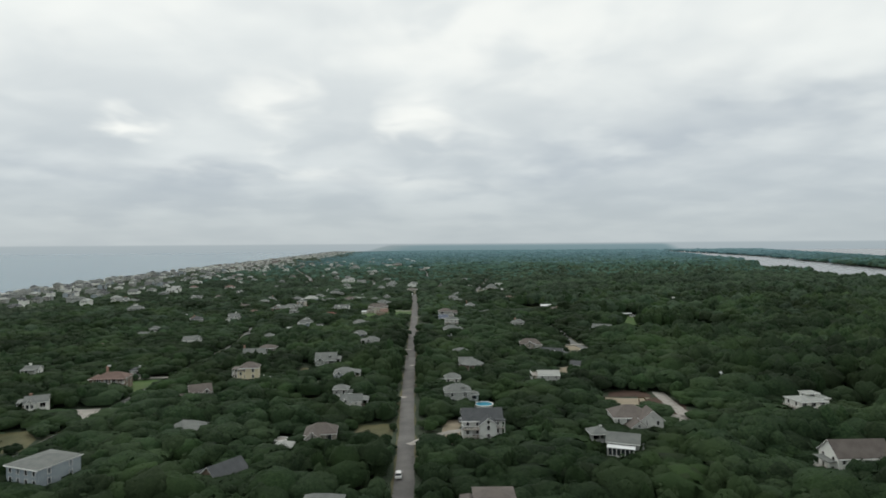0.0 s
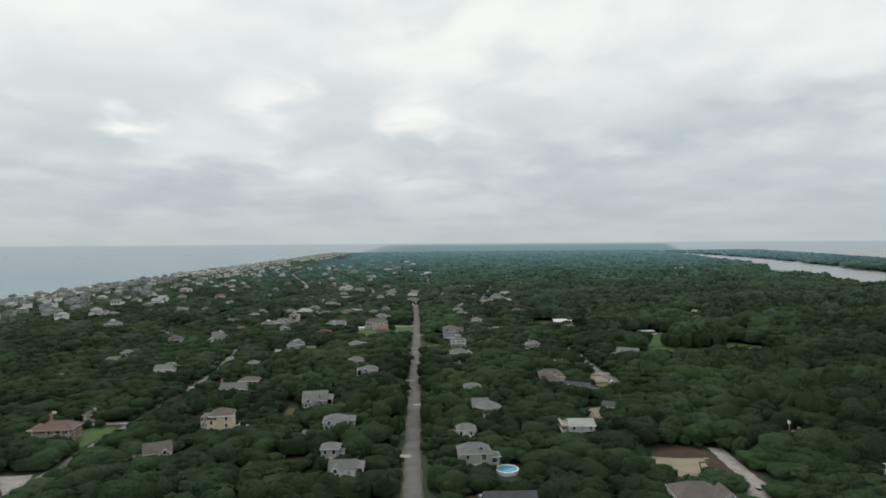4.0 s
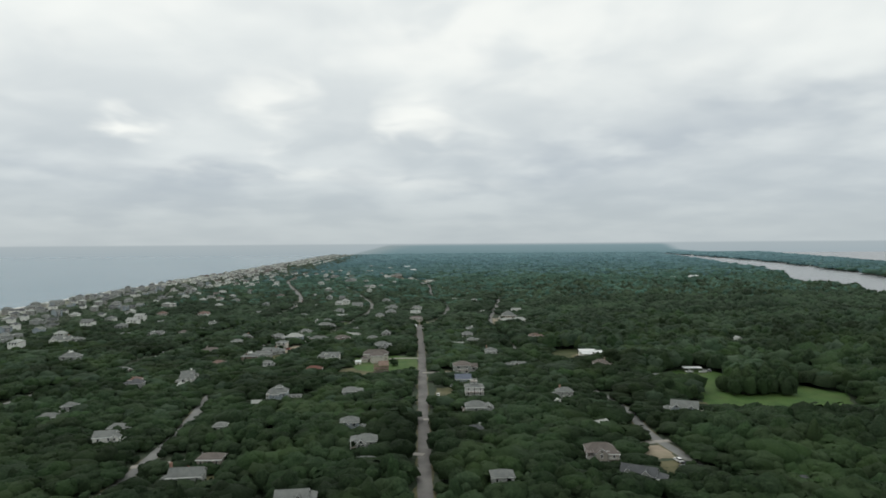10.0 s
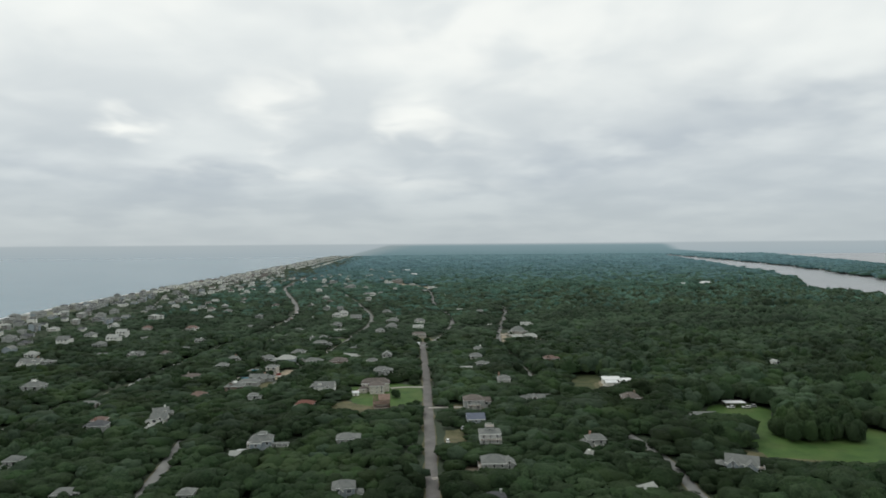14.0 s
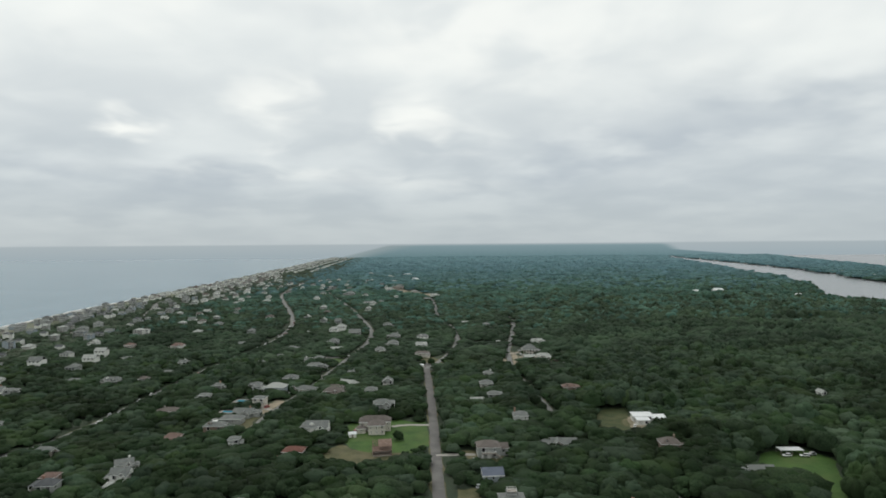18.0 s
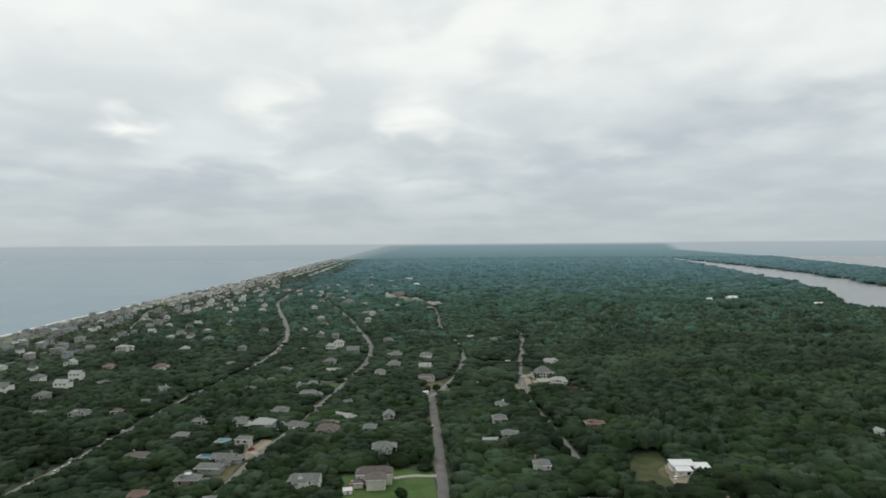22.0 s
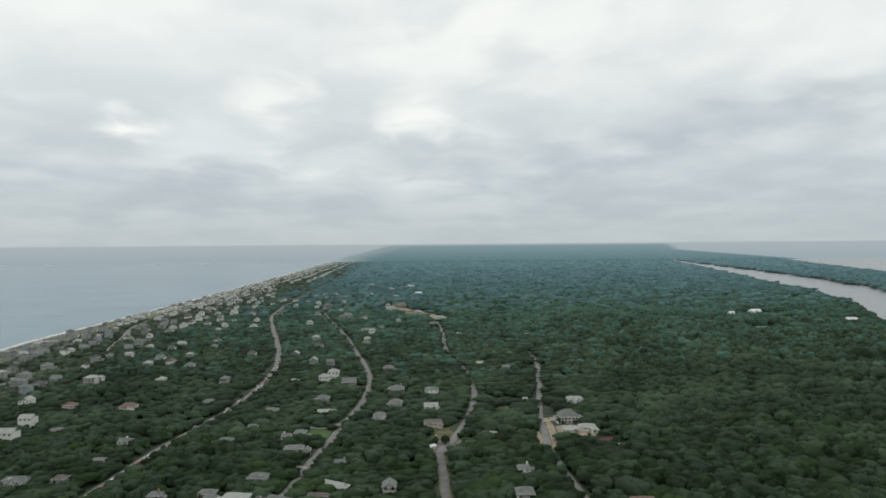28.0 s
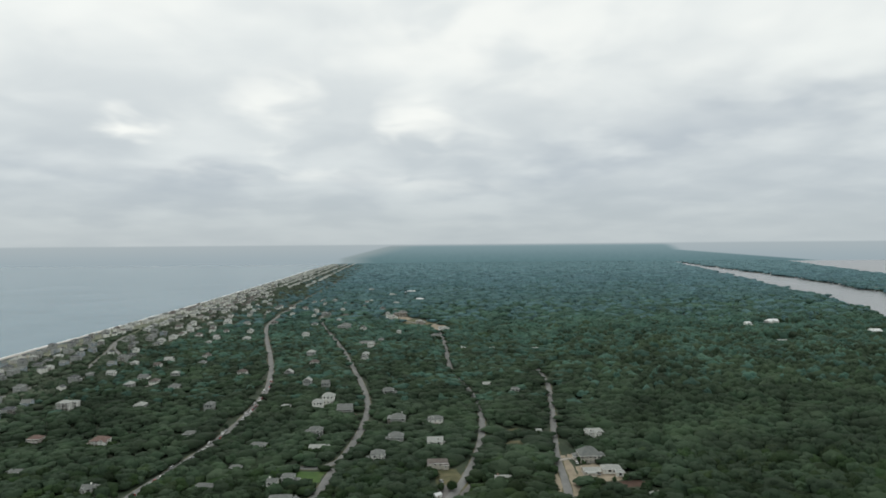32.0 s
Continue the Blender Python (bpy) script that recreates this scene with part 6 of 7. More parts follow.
def place_far(x, y, turn):
    for line in LINES.values():
        if line_gap(line, np.array([x]), np.array([y]))[0] < 9:
            return
    if not free_of_houses(x, y, 12):
        return
    LOTS.append((x, y))
    if len(COPIES) >= 140 or y > 1500:
        REST.append((x, y))
        HOUSES.append((x, y, turn, 12, 12))
        return
    COPIES.append(1)
    ob = rng.choice(TEMPLATES)
    c = copy_thing(ob, pose(x, y, 0, 0, 0, turn))
    tagged(c, group="houses near the ocean")
    HOUSES.append((x, y, turn, 12, 11))


for off, step, keep_, y0, y1 in ((36, 24, 0.9, 700, 2900), (58, 25, 0.95, 520, 2900), (86, 26, 0.9, 540, 2700), (115, 27, 0.85, 560, 2500), (147, 28, 0.75, 580, 2300), (180, 30, 0.62, 600, 2100), (214, 32, 0.5, 620, 2000), (252, 36, 0.38, 650, 1900)):
    y = y0
    while y < y1:
        y += step * rng.uniform(0.85, 1.25)
        if rng.random() < keep_:
            place_far(float(shore(y)) + off + rng.uniform(-6, 6), y, rng.choice((0, 90, 8, -8, 4)))
for _ in range(60):
    y = rng.uniform(960, 2100)
    place_far(rng.uniform(-330, -30) - (y - 960) * 0.06, y, rng.uniform(-20, 20))
for ob in TEMPLATES:
    for c in list(ob.children_recursive) + [ob]:
        bpy.data.objects.remove(c)


# sandy drives and parking places beside the beach houses
def lots():
    b = bmesh.new()
    r = random.Random(77)
    for x, y in LOTS:
        for mi, dx, dy, hw_, hd_ in ((r.choice((0, 1)), r.choice((-1, 1)) * r.uniform(6, 9), r.uniform(-5, 2), r.uniform(1.6, 3.4), r.uniform(4, 8)), (0, r.uniform(-3, 3), -r.uniform(6.5, 9), r.uniform(4, 7), r.uniform(1.2, 2.6))):
            ring = [(x + dx + hw_ * q * math.cos(k * math.pi / 4), y + dy + hd_ * q * math.sin(k * math.pi / 4)) for k in range(8) for q in (r.uniform(0.75, 1.25),)]
            up, low = [[b.verts.new((px, py, zz)) for px, py in ring] for zz in (0.47 + 0.004 * mi, -0.02)]
            b.faces.new(up).material_index = mi
            for k in range(8):
                n = (k + 1) % 8
                b.faces.new((low[k], low[n], up[n], up[k])).material_index = mi
    tagged(part("house_lots", b, [SAND, CONCRETE]), "pale sandy drives and pads beside the beach houses", "drives", kind="stuff")


lots()


# far rows along the beach, too small to tell apart
def far_rows():
    b = bmesh.new()
    r = random.Random(9)
    for off in (40, 66, 100, 145, 200):
        y = 2900 if off < 70 else 2600
        while y < 5200:
            y += r.uniform(30, 80)
            x = float(shore(y)) + off + r.uniform(-7, 7)
            w, d, z = r.uniform(9, 14), r.uniform(9, 13), r.uniform(6, 9)
            box(b, x - w / 2, x + w / 2, y - d / 2, y + d / 2, -0.2, z, 0)
            hip_roof(b, x, y, w, d, z, 2.6, 0.4, r.choice((1, 1, 6)))
    for x, y in REST:
        w, d, z = r.uniform(7.5, 12), r.uniform(7.5, 11), r.uniform(5, 8.5)
        mi = r.choice((0, 0, 0, 0, 3))
        box(b, x - w / 2, x + w / 2, y - d / 2, y + d / 2, -0.2, z, mi)
        for k in (-0.3, 0, 0.3):
            for zz in (1.4, z - 2.0):
                box(b, x + k * w - 0.6, x + k * w + 0.6, y - d / 2 - 0.05, y - d / 2 + 0.1, zz, zz + 1.4, 5)
        if r.random() < 0.6:
            hip_roof(b, x, y, w, d, z, w * 0.27, 0.5, r.choice((1, 6, 2, 6)))
        else:
            gable_roof(b, x, y, w, d, z, d * 0.3, r.choice("xy"), 0.4, r.choice((1, 6, 2, 6)))
            box(b, x - w * 0.3, x + w * 0.3, y - d * 0.3, y + d * 0.3, z, z + 0.8, mi)
    tagged(part("far_beach_houses", b, [WALLS["w"], ROOFS["g"], ROOFS["b"], WALLS["g"], WALLS["b"], GLASS, ROOFS["l"]]), "rows of far pale beach houses along the shore", "houses", kind="stuff")
    b = bmesh.new()
    for _ in range(46):
        y = r.uniform(1900, 4200)
        x = float(np.interp(y, SPIT_IN_Y, SPIT_IN_X)) + r.uniform(14, 60)
        w, d, z = r.uniform(9, 15), r.uniform(9, 13), r.uniform(5, 9)
        box(b, x - w / 2, x + w / 2, y - d / 2, y + d / 2, -0.4, z, 0)
        hip_roof(b, x, y, w, d, z, 2.6, 0.4, r.choice((1, 1, 2)))
    tagged(part("far_sound_houses", b, [WALLS["w"], ROOFS["g"], ROOFS["l"]]), "far pale houses along the shore of the sound", "houses", kind="stuff")


far_rows()


# ---- trees ----
def ico(sub):
    b = bmesh.new()
    bmesh.ops.create_icosphere(b, subdivisions=sub, radius=1.0)
    v = np.array([x.co[:] for x in b.verts])
    f = np.array([[q.index for q in x.verts] for x in b.faces])
    b.free()
    return v, f


ICO = {1: ico(1), 2: ico(2), 3: ico(3)}


def lobe(rg, sub, cut, rough):
    v, f = ICO[sub]
    f = f[v[f].mean(1)[:, 2] > cut]
    used, inv = np.unique(f, return_inverse=True)
    v = v[used]
    wave = sum(0.5 * rough * np.sin(v @ rg.normal(0, 3.2, 3) + rg.uniform(0, 6.28)) for _ in range(3))
    v = v * (1 + wave + rg.normal(0, 0.5 * rough, len(used)))[:, None]
    return v, inv.reshape(-1, 3)


def crown(seed, lobes, sub, leaves, leaf, cut=-0.3):
    """A broad, uneven crown about two units wide and 1.3 high, its base near 0: an inner dome, a cauliflower of leafy clumps over it, and loose sprays of leaves."""
    rg = np.random.default_rng(seed)
    vs, fs, sm, n = [], [], [], 0
    centres = []
    lean = rg.uniform(-0.12, 0.12, 2)
    for i in range(lobes):
        a = i * 2.39996 + rg.uniform(-0.5, 0.5)
        if i == 0:
            rad = rg.uniform(0.86, 0.94) if lobes > 1 else 0.94
            c = np.array([0.0, 0.0, 0.50])
            sc = np.array([rad * rg.uniform(0.85, 1.12), rad * rg.uniform(0.85, 1.12), 0.76 * rg.uniform(0.9, 1.08)])
        else:
            q = 0.80 * math.sqrt((i - 0.45) / (lobes - 0.5)) * rg.uniform(0.85, 1.12)
            rad = rg.uniform(0.28, 0.44) * (1.25 if lobes < 6 else 1.0)
            c = np.array([q * np.cos(a) + lean[0], q * np.sin(a) + lean[1], 0.98 - 0.72 * q ** 2.2 + rg.uniform(-0.10, 0.10)])
            sc = np.array([rad * rg.uniform(0.85, 1.2), rad * rg.uniform(0.85, 1.2), rad * rg.uniform(0.7, 1.05)])
        v, f = lobe(rg, sub if i == 0 else 1, -0.5 if i else -0.55, 0.17 if i == 0 else 0.15)
        vs.append(v * sc + c)
        fs.append(f + n)
        sm.append(np.ones(len(f), dtype=bool))
        n += len(v)
        centres.append((c, sc))
    for _ in range(leaves):
        c, sc = centres[0 if rg.random() < 0.12 else rg.integers(len(centres))]
        dvec = rg.normal(size=3)
        dvec[2] = abs(dvec[2]) * 0.9 + 0.05 * rg.normal()
        dvec /= np.linalg.norm(dvec)
        p = c + dvec * sc * rg.uniform(0.98, 1.16)
        nrm = dvec + rg.normal(0, 0.20, 3)
        nrm /= np.linalg.norm(nrm)
        u = np.cross(nrm, rg.normal(size=3))
        u /= np.linalg.norm(u)
        w = np.cross(nrm, u)
        s1, s2 = leaf * rg.uniform(0.6, 1.4), leaf * rg.uniform(0.5, 1.0)
        q = np.array([p - u * s1, p - w * s2 + nrm * 0.03, p + u * s1 * 0.9, p + w * s2 - nrm * 0.02])
        vs.append(q)
        fs.append(np.array([[0, 1, 2], [0, 2, 3]]) + n)
        sm.append(np.zeros(2, dtype=bool))
        n += 4
    return np.concatenate(vs), np.concatenate(fs), np.concatenate(sm)


def blocked(x, y, r, ahead=0.0):
    """Where no tree can stand: roads, clearings, houses, water, beach."""
    bad = land_depth(x, y) < 3
    bad |= (x - shore(y) < 62) & (x < 0)
    for key, line in LINES.items():
        near = (x > line[:, 0].min() - 20) & (x < line[:, 0].max() + 20) & (y > line[:, 1].min() - 20) & (y < line[:, 1].max() + 20)
        idx = np.nonzero(near)[0]
        if len(idx):
            far_off = line_gap(line[::2] if len(line) > 40 else line, x[idx], y[idx])
            bad[idx[far_off < ROADS[key][0] / 2 + 0.3 + (0.74 if key == "street_1" else 0.55 if key in ("highway", "lane_1") else 0.40) * r[idx]]] = True
    for width, line in DRIVES:
        near = np.nonzero((abs(x - line[0][0]) < 60) & (abs(y - line[0][1]) < 60))[0]
        if len(near):
            bad[near[line_gap(np.array(line, dtype=float), x[near], y[near]) < width / 2 + 0.4 * r[near]]] = True
    for _, _, poly in CLEARINGS:
        px, py = [p[0] for p in poly], [p[1] for p in poly]
        near = np.nonzero((x > min(px) - 8) & (x < max(px) + 8) & (y > min(py) - 8) & (y < max(py) + 8))[0]
        if len(near):
            bad[near[inside(poly, x[near], y[near]) | (line_gap(np.array(poly + poly[:1], dtype=float), x[near], y[near]) < 0.3 * r[near])]] = True
    for hx, hy, turn, w, d in HOUSES:
        near = np.nonzero((abs(x - hx) < 40) & (abs(y - hy) < 40))[0]
        if len(near):
            c, s = math.cos(radians(turn)), math.sin(radians(turn))
            u = (x[near] - hx) * c + (y[near] - hy) * s
            v = -(x[near] - hx) * s + (y[near] - hy) * c
            m = 0.30 * r[near]
            hit = (abs(u) < w / 2 + m) & (v < d / 2 + m) & (v > -d / 2 - m - 0.8)
            bad[near[hit]] = True
    return bad


def scatter(y0, y1, step, seed, x_lo, x_hi):
    """Jittered points over the part of the island that comes into view."""
    rg = np.random.default_rng(seed)
    xs, ys = np.meshgrid(np.arange(x_lo, x_hi, step), np.arange(y0, y1, step))
    xs = xs.ravel() + rg.uniform(-0.48, 0.48, xs.size) * step
    ys = ys.ravel() + rg.uniform(-0.48, 0.48, ys.size) * step
    ok = (xs > -0.72 * ys - 45) & (xs < 0.83 * ys + 45)
    return xs[ok], ys[ok], rg


def tree_size(x, y, rg):
    """Crown radius and height: low wind-cut oaks near the ocean, taller woods towards the sound."""
    inland = np.clip((x - shore(y) - 60) / 620, 0, 1)
    tall = (3.7 + 4.6 * inland ** 0.7 + 4.0 * np.clip((x - 60) / 220, 0, 1)) * rg.uniform(0.80, 1.24, len(x))
    tall *= 1 + 0.16 * np.sin(x / 17.0 + 2 * np.sin(y / 41.0)) * np.sin(y / 23.0 + 1.5 * np.sin(x / 29.0))
    tall *= 1 + 0.22 * np.sin(x / 47.0 + 1.7 * np.sin(y / 83.0) + 0.6) * np.sin(y / 61.0 + 1.4 * np.sin(x / 71.0))
    r = rg.uniform(3.6, 6.4, len(x)) * (0.62 + 0.42 * inland) * rg.choice((0.55, 0.8, 1.0, 1.0, 1.3), len(x))
    return r, tall


def roof_view(x, y, tall):
    """Trees beside and before a house are kept low enough to leave its upper floor in sight."""
    tall = tall.copy()
    for hx, hy, turn, w, d in HOUSES:
        far_off = hy > 860 or abs(hx) > 250
        idx = np.nonzero((abs(x - hx) < 34) & (y - hy < 16) & (hy - y < (75 if far_off else 40)))[0]
        if len(idx):
            c, s = math.cos(radians(turn)), math.sin(radians(turn))
            u = abs((x[idx] - hx) * c + (y[idx] - hy) * s) - w / 2
            v = abs(-(x[idx] - hx) * s + (y[idx] - hy) * c) - d / 2
            gap = np.maximum(np.maximum(u, v), 0)
            tall[idx] = np.minimum(tall[idx], (2.6 if (hx, hy) in OPEN else 4.8 if far_off else 4.4) + (0.16 if far_off else 0.40) * gap)
    # open yards and lawns stay in sight over low trees
    for what, _, poly in CLEARINGS:
        if what == "meadow":
            continue
        px, py = [p[0] for p in poly], [p[1] for p in poly]
        idx = np.nonzero((x > min(px) - 12) & (x < max(px) + 12) & (y > min(py) - 26) & (y < max(py)))[0]
        if len(idx):
            gap = line_gap(np.array(poly + poly[:1], dtype=float), x[idx], y[idx])
            tall[idx] = np.minimum(tall[idx], 2.6 + 0.36 * gap)
    for key in ("highway", "street_2", "street_3", "street_4", "street_5", "street_6", "street_7", "beach_street"):
        line = LINES[key]
        south = 200 if key in ("street_5", "street_6") else 450 if key == "highway" else 700
        idx = np.nonzero((x > line[:, 0].min() - 20) & (x < line[:, 0].max() + 20) & (y > max(line[:, 1].min(), south) - 14) & (y < line[:, 1].max() + 14))[0]
        if len(idx):
            tall[idx] = np.minimum(tall[idx], np.where((key == "highway") & (y[idx] < 860), 2.9, 2.5) + 0.36 * np.maximum(line_gap(line[::3], x[idx], y[idx]) - 1, 0))
    return tall


def edges(y0, y1, step, seed, x_lo, x_hi):
    """Low bushes that fill the strip between the trees and the roads, yards and houses."""
    x, y, rg = scatter(y0, y1, step, seed, x_lo, x_hi)
    open_ = blocked(x, y, np.full(len(x), 7.5))
    x, y = x[open_], y[open_]
    r = rg.uniform(1.8, 3.4, len(x))
    ok_ = ~blocked(x, y, r)
    x, y, r = x[ok_], y[ok_], r[ok_]
    return x, y, r, roof_view(x, y, r * rg.uniform(1.0, 1.7, len(r)))


def shrubs(y0, y1, rg):
    """Bushes set round the walls of the houses."""
    xs, ys = [], []
    for hx, hy, turn, w, d in HOUSES:
        if y0 <= hy < y1:
            c, s = math.cos(radians(turn)), math.sin(radians(turn))
            for _ in range(11):
                if rg.random() < 0.62:
                    u, v = rg.uniform(-0.6, 0.6) * w, -d / 2 - rg.uniform(2.6, 6.0)
                else:
                    u, v = (w / 2 + rg.uniform(1.8, 4.0)) * rg.choice((-1, 1)), rg.uniform(-0.6, 0.5) * d
                xs.append(hx + u * c - v * s)
                ys.append(hy + u * s + v * c)
    x, y = np.array(xs), np.array(ys)
    r, tall = rg.uniform(1.6, 3.2, len(x)), rg.uniform(2.0, 4.6, len(x))
    ok_ = ~blocked(x, y, r)
    return x[ok_], y[ok_], r[ok_], tall[ok_]


def plant(name, x, y, r, tall, forms, rg, mat, label, base=0.16):
    """Joins many crowns into one mesh."""
    vs, fs, sm, tones, n = [], [], [], [], 0
    own = np.random.default_rng(len(x) + 7)
    pick_ = rg.integers(len(forms), size=len(x))
    for k, (v, f, s) in enumerate(forms):
        idx = np.nonzero(pick_ == k)[0]
        if not len(idx):
            continue
        a = rg.uniform(0, 6.28, len(idx))
        ca, sa = np.cos(a), np.sin(a)
        R, H = r[idx], tall[idx]
        px = (v[None, :, 0] * ca[:, None] - v[None, :, 1] * sa[:, None]) * R[:, None] + x[idx][:, None]
        py = (v[None, :, 0] * sa[:, None] + v[None, :, 1] * ca[:, None]) * R[:, None] + y[idx][:, None]
        pz = H[:, None] * (base + (1 - base) / 1.3 * v[None, :, 2])
        vs.append(np.stack([px, py, pz], -1).reshape(-1, 3))
        fs.append((f[None] + (np.arange(len(idx)) * len(v))[:, None, None]).reshape(-1, 3) + n)
        sm.append(np.tile(s, len(idx)))
        tones.append(np.repeat(own.random(len(idx)), len(v)))
        n += len(idx) * len(v)
    ob = new(name, mesh_np(name, np.concatenate(vs), np.concatenate(fs), mat, np.concatenate(sm), np.concatenate(tones)))
    return tagged(ob, label, "woods", kind="stuff")


# the nearest trees: single things with trunk and crown
FORMS_A = [crown(30 + k, 9, 2, 220, 0.034, 0.0) for k in range(10)]
CROWN_ME = [mesh_np("crown", v, f, OAK_TREE, s, np.full(len(v), (0.13 + 0.37 * k) % 1.0)) for k, (v, f, s) in enumerate(FORMS_A)]


def trunk_mesh(seed):
    r = random.Random(seed)
    b = bmesh.new()

    def limb(p, q, r0, r1):
        dvec = (Vector(q) - Vector(p))
        m = Matrix.Translation((Vector(p) + Vector(q)) / 2) @ dvec.to_track_quat("Z", "Y").to_matrix().to_4x4()
        bmesh.ops.create_cone(b, cap_ends=True, segments=7, radius1=r0, radius2=r1, depth=dvec.length, matrix=m)
    fork = (r.uniform(-0.1, 0.1), r.uniform(-0.1, 0.1), 0.42)
    limb((0, 0, -0.03), fork, 0.075, 0.055)
    for i in range(4):
        a = i * 1.57 + r.uniform(-0.5, 0.5)
        limb(fork, (0.45 * math.cos(a), 0.45 * math.sin(a), r.uniform(0.72, 0.9)), 0.04, 0.018)
    me = bpy.data.meshes.new("trunk")
    b.to_mesh(me)
    b.free()
    me.materials.append(BARK)
    return me


TRUNKS = [trunk_mesh(k) for k in range(4)]
STEP_A = 8.2
ax, ay, rg = scatter(112, 425, STEP_A, 1, -380, 400)
ar, ah = tree_size(ax, ay, rg)
ok = ~blocked(ax, ay, ar)
ax, ay, ar, ah = ax[ok], ay[ok], ar[ok], ah[ok]
ah = roof_view(ax, ay, ah) * rg.uniform(0.9, 1.1, len(ah))
single = (abs(ax) < 62) & (ay < 315)
order = np.nonzero(single)[0][:280]
for i in order:
    k = int(rg.integers(10))
    e = new("tree")
    e.matrix_world = pose(ax[i], ay[i], 0, 0, 0, float(rg.uniform(0, 360)))
    tagged(e, "broad dark green live oak with a rounded crown", "tree", "trees along the street")
    shared("crown", CROWN_ME[k], e, Matrix.Translation((0, 0, 0.08 * ah[i])) @ Matrix.Diagonal((ar[i], ar[i], 0.92 / 1.3 * ah[i], 1)))
    shared("trunk", TRUNKS[k % 4], e, Matrix.Diagonal((ar[i] * 0.9, ar[i] * 0.9, ah[i] * 0.85, 1)))
rest = np.ones(len(ax), dtype=bool)
rest[order] = False
FORMS_M = [crown(45 + k, 7, 2, 50, 0.042, 0.05) for k in range(9)]
for sel, forms in ((rest & (ay < 265), FORMS_A), (rest & (ay >= 265), FORMS_M)):
    plant("oak_woods", ax[sel], ay[sel], ar[sel] * 1.22, ah[sel], forms, rg, OAK, "dense dark green live oak canopy with uneven crowns")

FORMS_B = [crown(60 + k, 6, 1, 0, 0.075, 0.0) for k in range(9)]
bx, by, rg = scatter(425, 830, 8.9, 2, -700, 760)
br, bh = tree_size(bx, by, rg)
ok = ~blocked(bx, by, br * 1.25)
bh = roof_view(bx, by, bh) * rg.uniform(0.9, 1.1, len(bh))
low_growth = bx - shore(by) < 150 + 60 * rg.random(len(bx))
# share of hazed crowns grows northward, haze put into their colour
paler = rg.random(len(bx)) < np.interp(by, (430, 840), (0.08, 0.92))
for sel, mat, word in ((ok & ~low_growth & ~paler, OAK, "dense dark green oak woods between the houses"), (ok & ~low_growth & paler, HAZED_WOODS_1, "oak woods between the houses, slight haze in the colour")):
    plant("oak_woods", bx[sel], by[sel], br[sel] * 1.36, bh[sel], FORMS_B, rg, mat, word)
plant("coastal_scrub", bx[ok & low_growth], by[ok & low_growth], br[ok & low_growth] * 1.2, bh[ok & low_growth], FORMS_B, rg, HAZED_SCRUB, "low olive-grey scrub behind the dunes, paled for coastal haze")

# woods that go on round the nearer part of the street
FORMS_N = [crown(180 + k, 1, 1, 4, 0.2, -0.1) for k in range(8)]
nx_, ny_ = np.meshgrid(np.arange(-480, 480, 11.0), np.arange(-90, 425, 11.0))
rg = np.random.default_rng(51)
nx_, ny_ = nx_.ravel() + rg.uniform(-4, 4, nx_.size), ny_.ravel() + rg.uniform(-4, 4, ny_.size)
out = (ny_ < 112) | (nx_ < -0.72 * ny_ - 45) | (nx_ > 0.83 * ny_ + 45) | (nx_ < -385) | (nx_ > 405)
nx_, ny_ = nx_[out], ny_[out]
nr, nh = tree_size(nx_, ny_, rg)
ok = ~blocked(nx_, ny_, nr)
plant("oak_woods", nx_[ok], ny_[ok], nr[ok] * 1.3, nh[ok], FORMS_N, rg, OAK, "dark green oak woods round the near end of the street")

# a stand of tall trees inside the meadow
mx = np.array([175 + 4.8 * (k % 8) + 4.0 * max(k // 8 - 2, 0) + 1.5 * math.sin(k * 2.3) for k in range(56)])
my = np.array([470 + 5.8 * (k // 8) + 1.8 * math.sin(k * 1.7) for k in range(56)])
for k in range(56):
    e = new("tree")
    e.matrix_world = pose(mx[k], my[k], 0, 0, 0, 37.0 * k)
    tagged(e, "tall dark green tree in a stand on the meadow", "tree", "trees on the meadow")
    hgt, rad = 10.2 + 2.2 * math.sin(k * 3.1), 3.4 + 0.6 * math.sin(k * 1.3)
    shared("crown", CROWN_ME[k % 10], e, Matrix.Translation((0, 0, 0.08 * hgt)) @ Matrix.Diagonal((rad * 1.15, rad * 1.15, 0.92 / 1.3 * hgt, 1)))
    shared("trunk", TRUNKS[k % 4], e, Matrix.Diagonal((rad * 0.9, rad * 0.9, hgt * 0.8, 1)))

# tall oaks before the gabled white house
for k, (tx, ty, rad, hgt) in enumerate(((114.0, 153.0, 4.8, 10.0), (119.5, 152.0, 5.0, 10.5), (116.0, 145.5, 5.2, 9.0))):
    e = new("tree")
    e.matrix_world = pose(tx, ty, 0, 0, 0, 71.0 * k)
    tagged(e, "tall dark green oak before a white gabled house", "tree", "trees along the street")
    shared("crown", CROWN_ME[k], e, Matrix.Translation((0, 0, 0.1 * hgt)) @ Matrix.Diagonal((rad, rad, 0.9 / 1.3 * hgt, 1)))
    shared("trunk", TRUNKS[k], e, Matrix.Diagonal((rad * 0.9, rad * 0.9, hgt * 0.8, 1)))

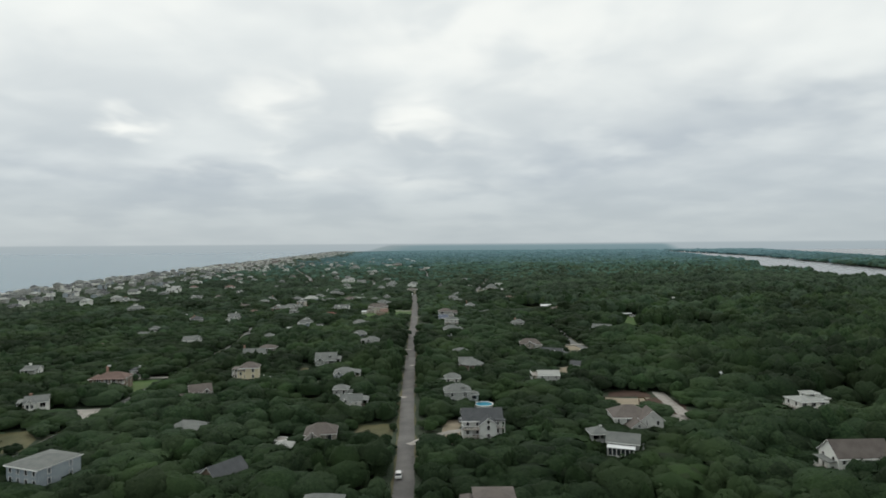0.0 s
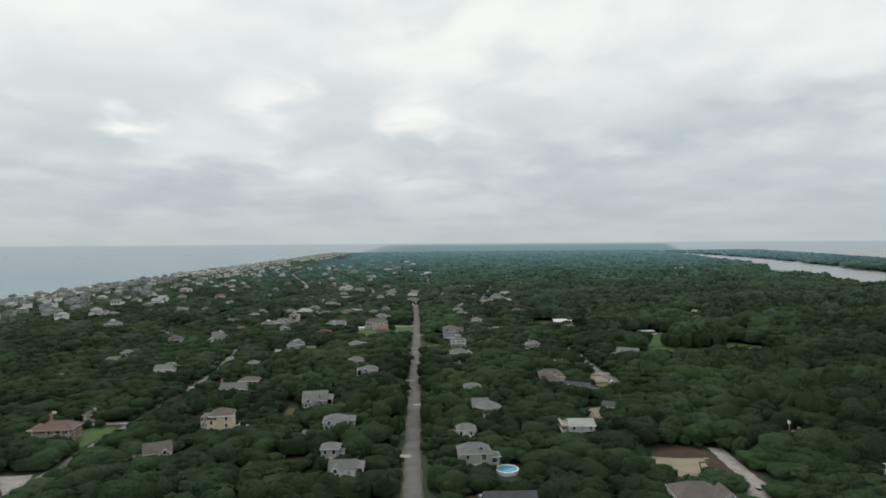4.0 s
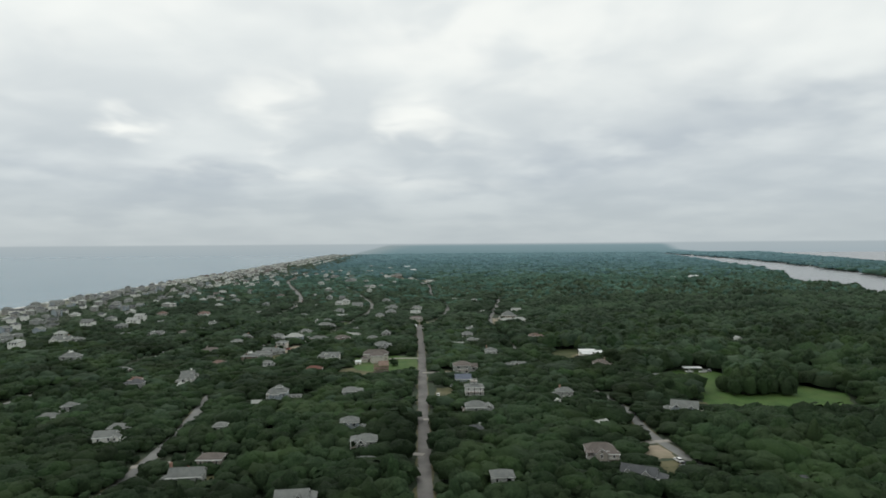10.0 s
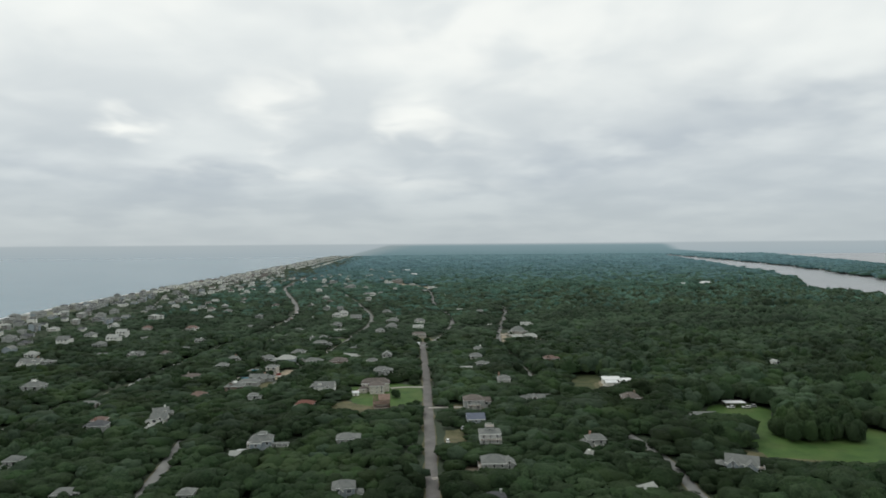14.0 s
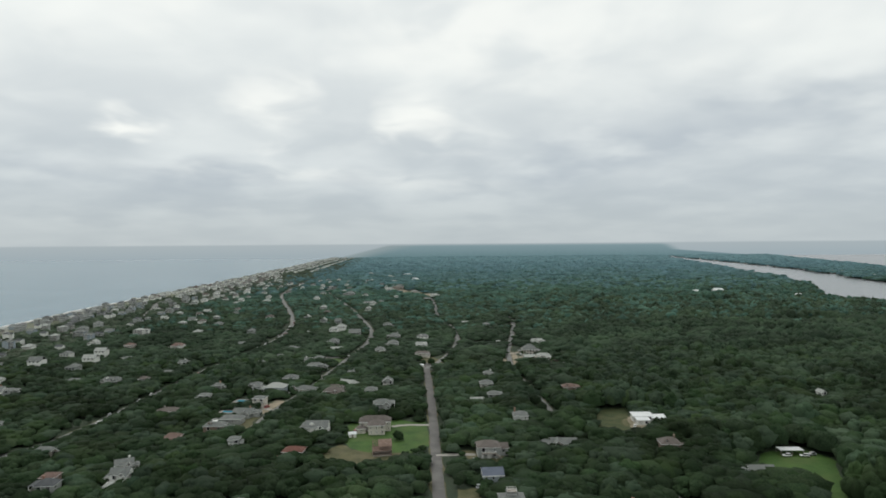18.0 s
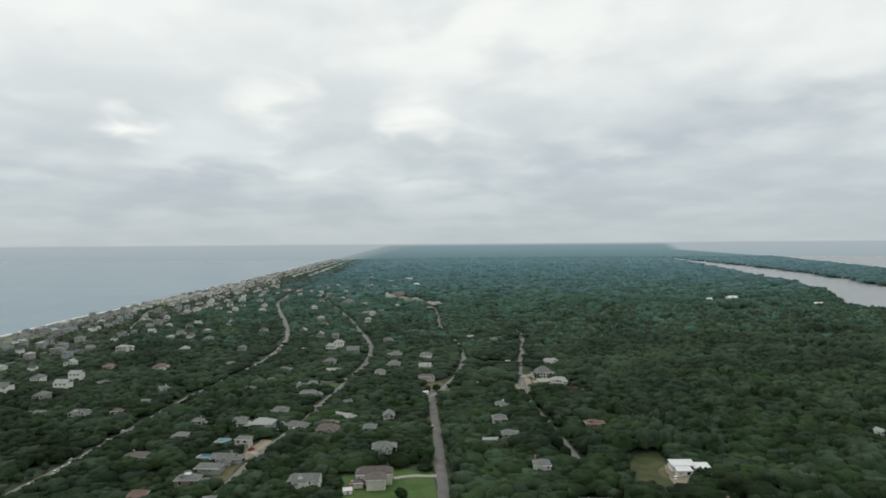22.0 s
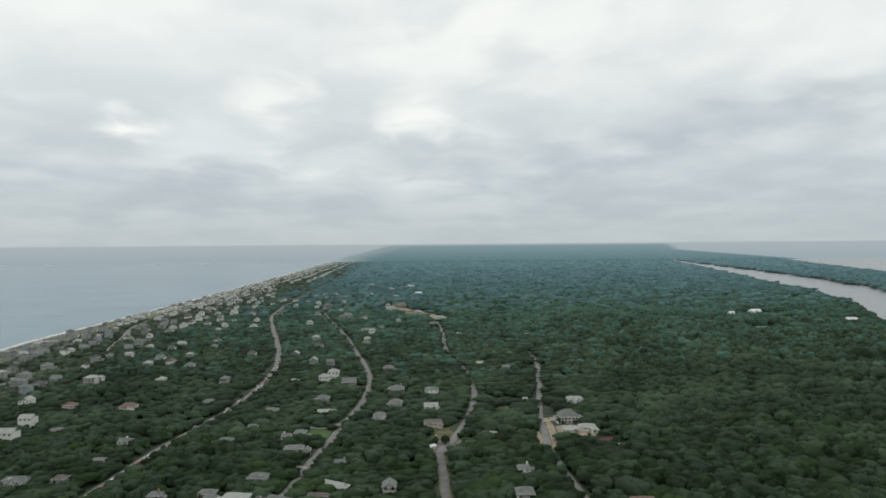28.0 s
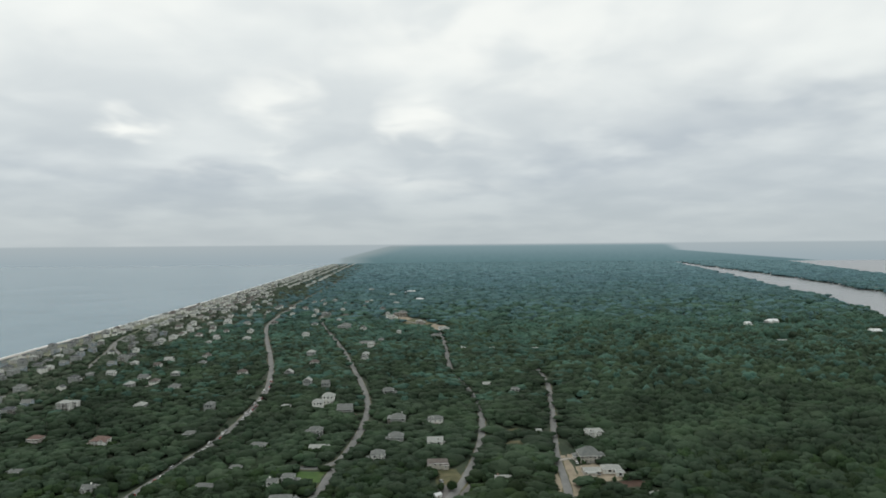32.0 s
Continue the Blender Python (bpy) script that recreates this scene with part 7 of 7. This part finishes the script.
for k, (tx, ty, rad, hgt) in enumerate(((-5.5, 789.0, 3.6, 6.0), (-28.0, 572.0, 3.4, 5.6), (-12.5, 789.0, 2.6, 4.6))):
    e = new("tree")
    e.matrix_world = pose(tx, ty, 0.1, 0, 0, 53.0 * k)
    tagged(e, "small round oak standing alone in the open", "tree", "trees along the street")
    shared("crown", CROWN_ME[k + 3], e, Matrix.Translation((0, 0, 0.1 * hgt)) @ Matrix.Diagonal((rad, rad, 0.9 / 1.3 * hgt, 1)))
    shared("trunk", TRUNKS[k], e, Matrix.Diagonal((rad * 0.9, rad * 0.9, hgt * 0.8, 1)))

FORMS_S = [crown(80 + k, 4, 1, 8, 0.10, -0.1) for k in range(6)]
for y0, y1, step, seed, lo, hi in ((140, 425, 4.6, 31, -330, 330), (425, 830, 6.6, 32, -480, 480)):
    ex, ey, er, eh = edges(y0, y1, step, seed, lo, hi)
    plant("shrubs", ex, ey, er, eh, FORMS_S, rg, OAK, "green bushes along the edges of roads and yards")
# a lower storey of foliage that closes the gaps between the crowns
FORMS_U = [crown(140 + k, 2, 1, 12, 0.18, 0.0) for k in range(6)]
FORMS_V = [crown(200 + k, 1, 1, 0, 0.2, 0.0) for k in range(6)]
for y0, y1, step, seed, lo, hi, wide, forms, mat in ((112, 425, 8.2, 41, -330, 330, 1.4, FORMS_U, OAK), (425, 830, 8.8, 42, -600, 640, 1.6, FORMS_V, OAK), (830, 1600, 11.5, 43, -1000, 1300, 2.0, FORMS_V, HAZED_WOODS_1)):
    ux, uy, rg_u = scatter(y0, y1, step, seed, lo, hi)
    ur, uh = tree_size(ux, uy, rg_u)
    ok_u = ~blocked(ux, uy, ur * wide)
    uh = roof_view(ux, uy, uh) * rg_u.uniform(0.78, 0.94, len(uh))
    plant("understorey", ux[ok_u], uy[ok_u], ur[ok_u] * wide, uh[ok_u], forms, rg_u, mat, "lower green foliage between the oak crowns")
sx, sy, sr, sh = shrubs(100, 900, rg)
plant("shrubs", sx, sy, sr, sh, FORMS_S, rg, OAK, "dark green shrubs round the houses")

FORMS_C = [crown(90 + k, 4, 1, 0, 0.10, 0.05) for k in range(9)]
FORMS_E = [crown(160 + k, 1, 1, 3, 0.2, -0.1) for k in range(8)]
FORMS_D = [crown(120 + k, 2, 1, 3, 0.2, -0.1) for k in range(8)]
KINDS = (("coastal_scrub", HAZED_SCRUB, "low olive-grey scrub among beach houses, paled for coastal haze"), ("maritime_woods", HAZED_WOODS_1, "unbroken woods along the island, slight haze in the colour"), ("mixed_woods", HAZED_WOODS_2, "woods along the island, light haze put into the colour"),
         ("young_pine_woods", HAZED_WOODS_3, "woods in mid-island, haze put into the colour"),
         ("pine_woods", HAZED_WOODS_4, "far woods covering the island, blue haze in the colour"), ("far_pine_woods", HAZED_WOODS_5, "farthest woods towards the horizon, pale haze in the colour"))
# further off the crowns pale, tree by tree: distance haze put into the colour
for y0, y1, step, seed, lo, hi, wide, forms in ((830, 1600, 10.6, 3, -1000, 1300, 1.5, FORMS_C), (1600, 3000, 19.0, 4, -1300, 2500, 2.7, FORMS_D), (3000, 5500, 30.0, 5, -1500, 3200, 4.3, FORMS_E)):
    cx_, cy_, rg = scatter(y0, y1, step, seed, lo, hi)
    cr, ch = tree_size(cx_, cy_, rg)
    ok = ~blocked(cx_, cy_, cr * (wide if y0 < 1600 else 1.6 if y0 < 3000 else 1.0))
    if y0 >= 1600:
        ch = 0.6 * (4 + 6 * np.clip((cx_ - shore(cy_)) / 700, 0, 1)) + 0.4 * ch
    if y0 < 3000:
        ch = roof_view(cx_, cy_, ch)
    # haze step of each crown, dithered along the island
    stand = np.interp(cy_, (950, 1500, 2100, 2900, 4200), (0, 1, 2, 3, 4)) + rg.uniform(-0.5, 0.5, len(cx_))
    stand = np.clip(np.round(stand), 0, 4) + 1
    # scrub band widens northward to carry the paler coastal haze
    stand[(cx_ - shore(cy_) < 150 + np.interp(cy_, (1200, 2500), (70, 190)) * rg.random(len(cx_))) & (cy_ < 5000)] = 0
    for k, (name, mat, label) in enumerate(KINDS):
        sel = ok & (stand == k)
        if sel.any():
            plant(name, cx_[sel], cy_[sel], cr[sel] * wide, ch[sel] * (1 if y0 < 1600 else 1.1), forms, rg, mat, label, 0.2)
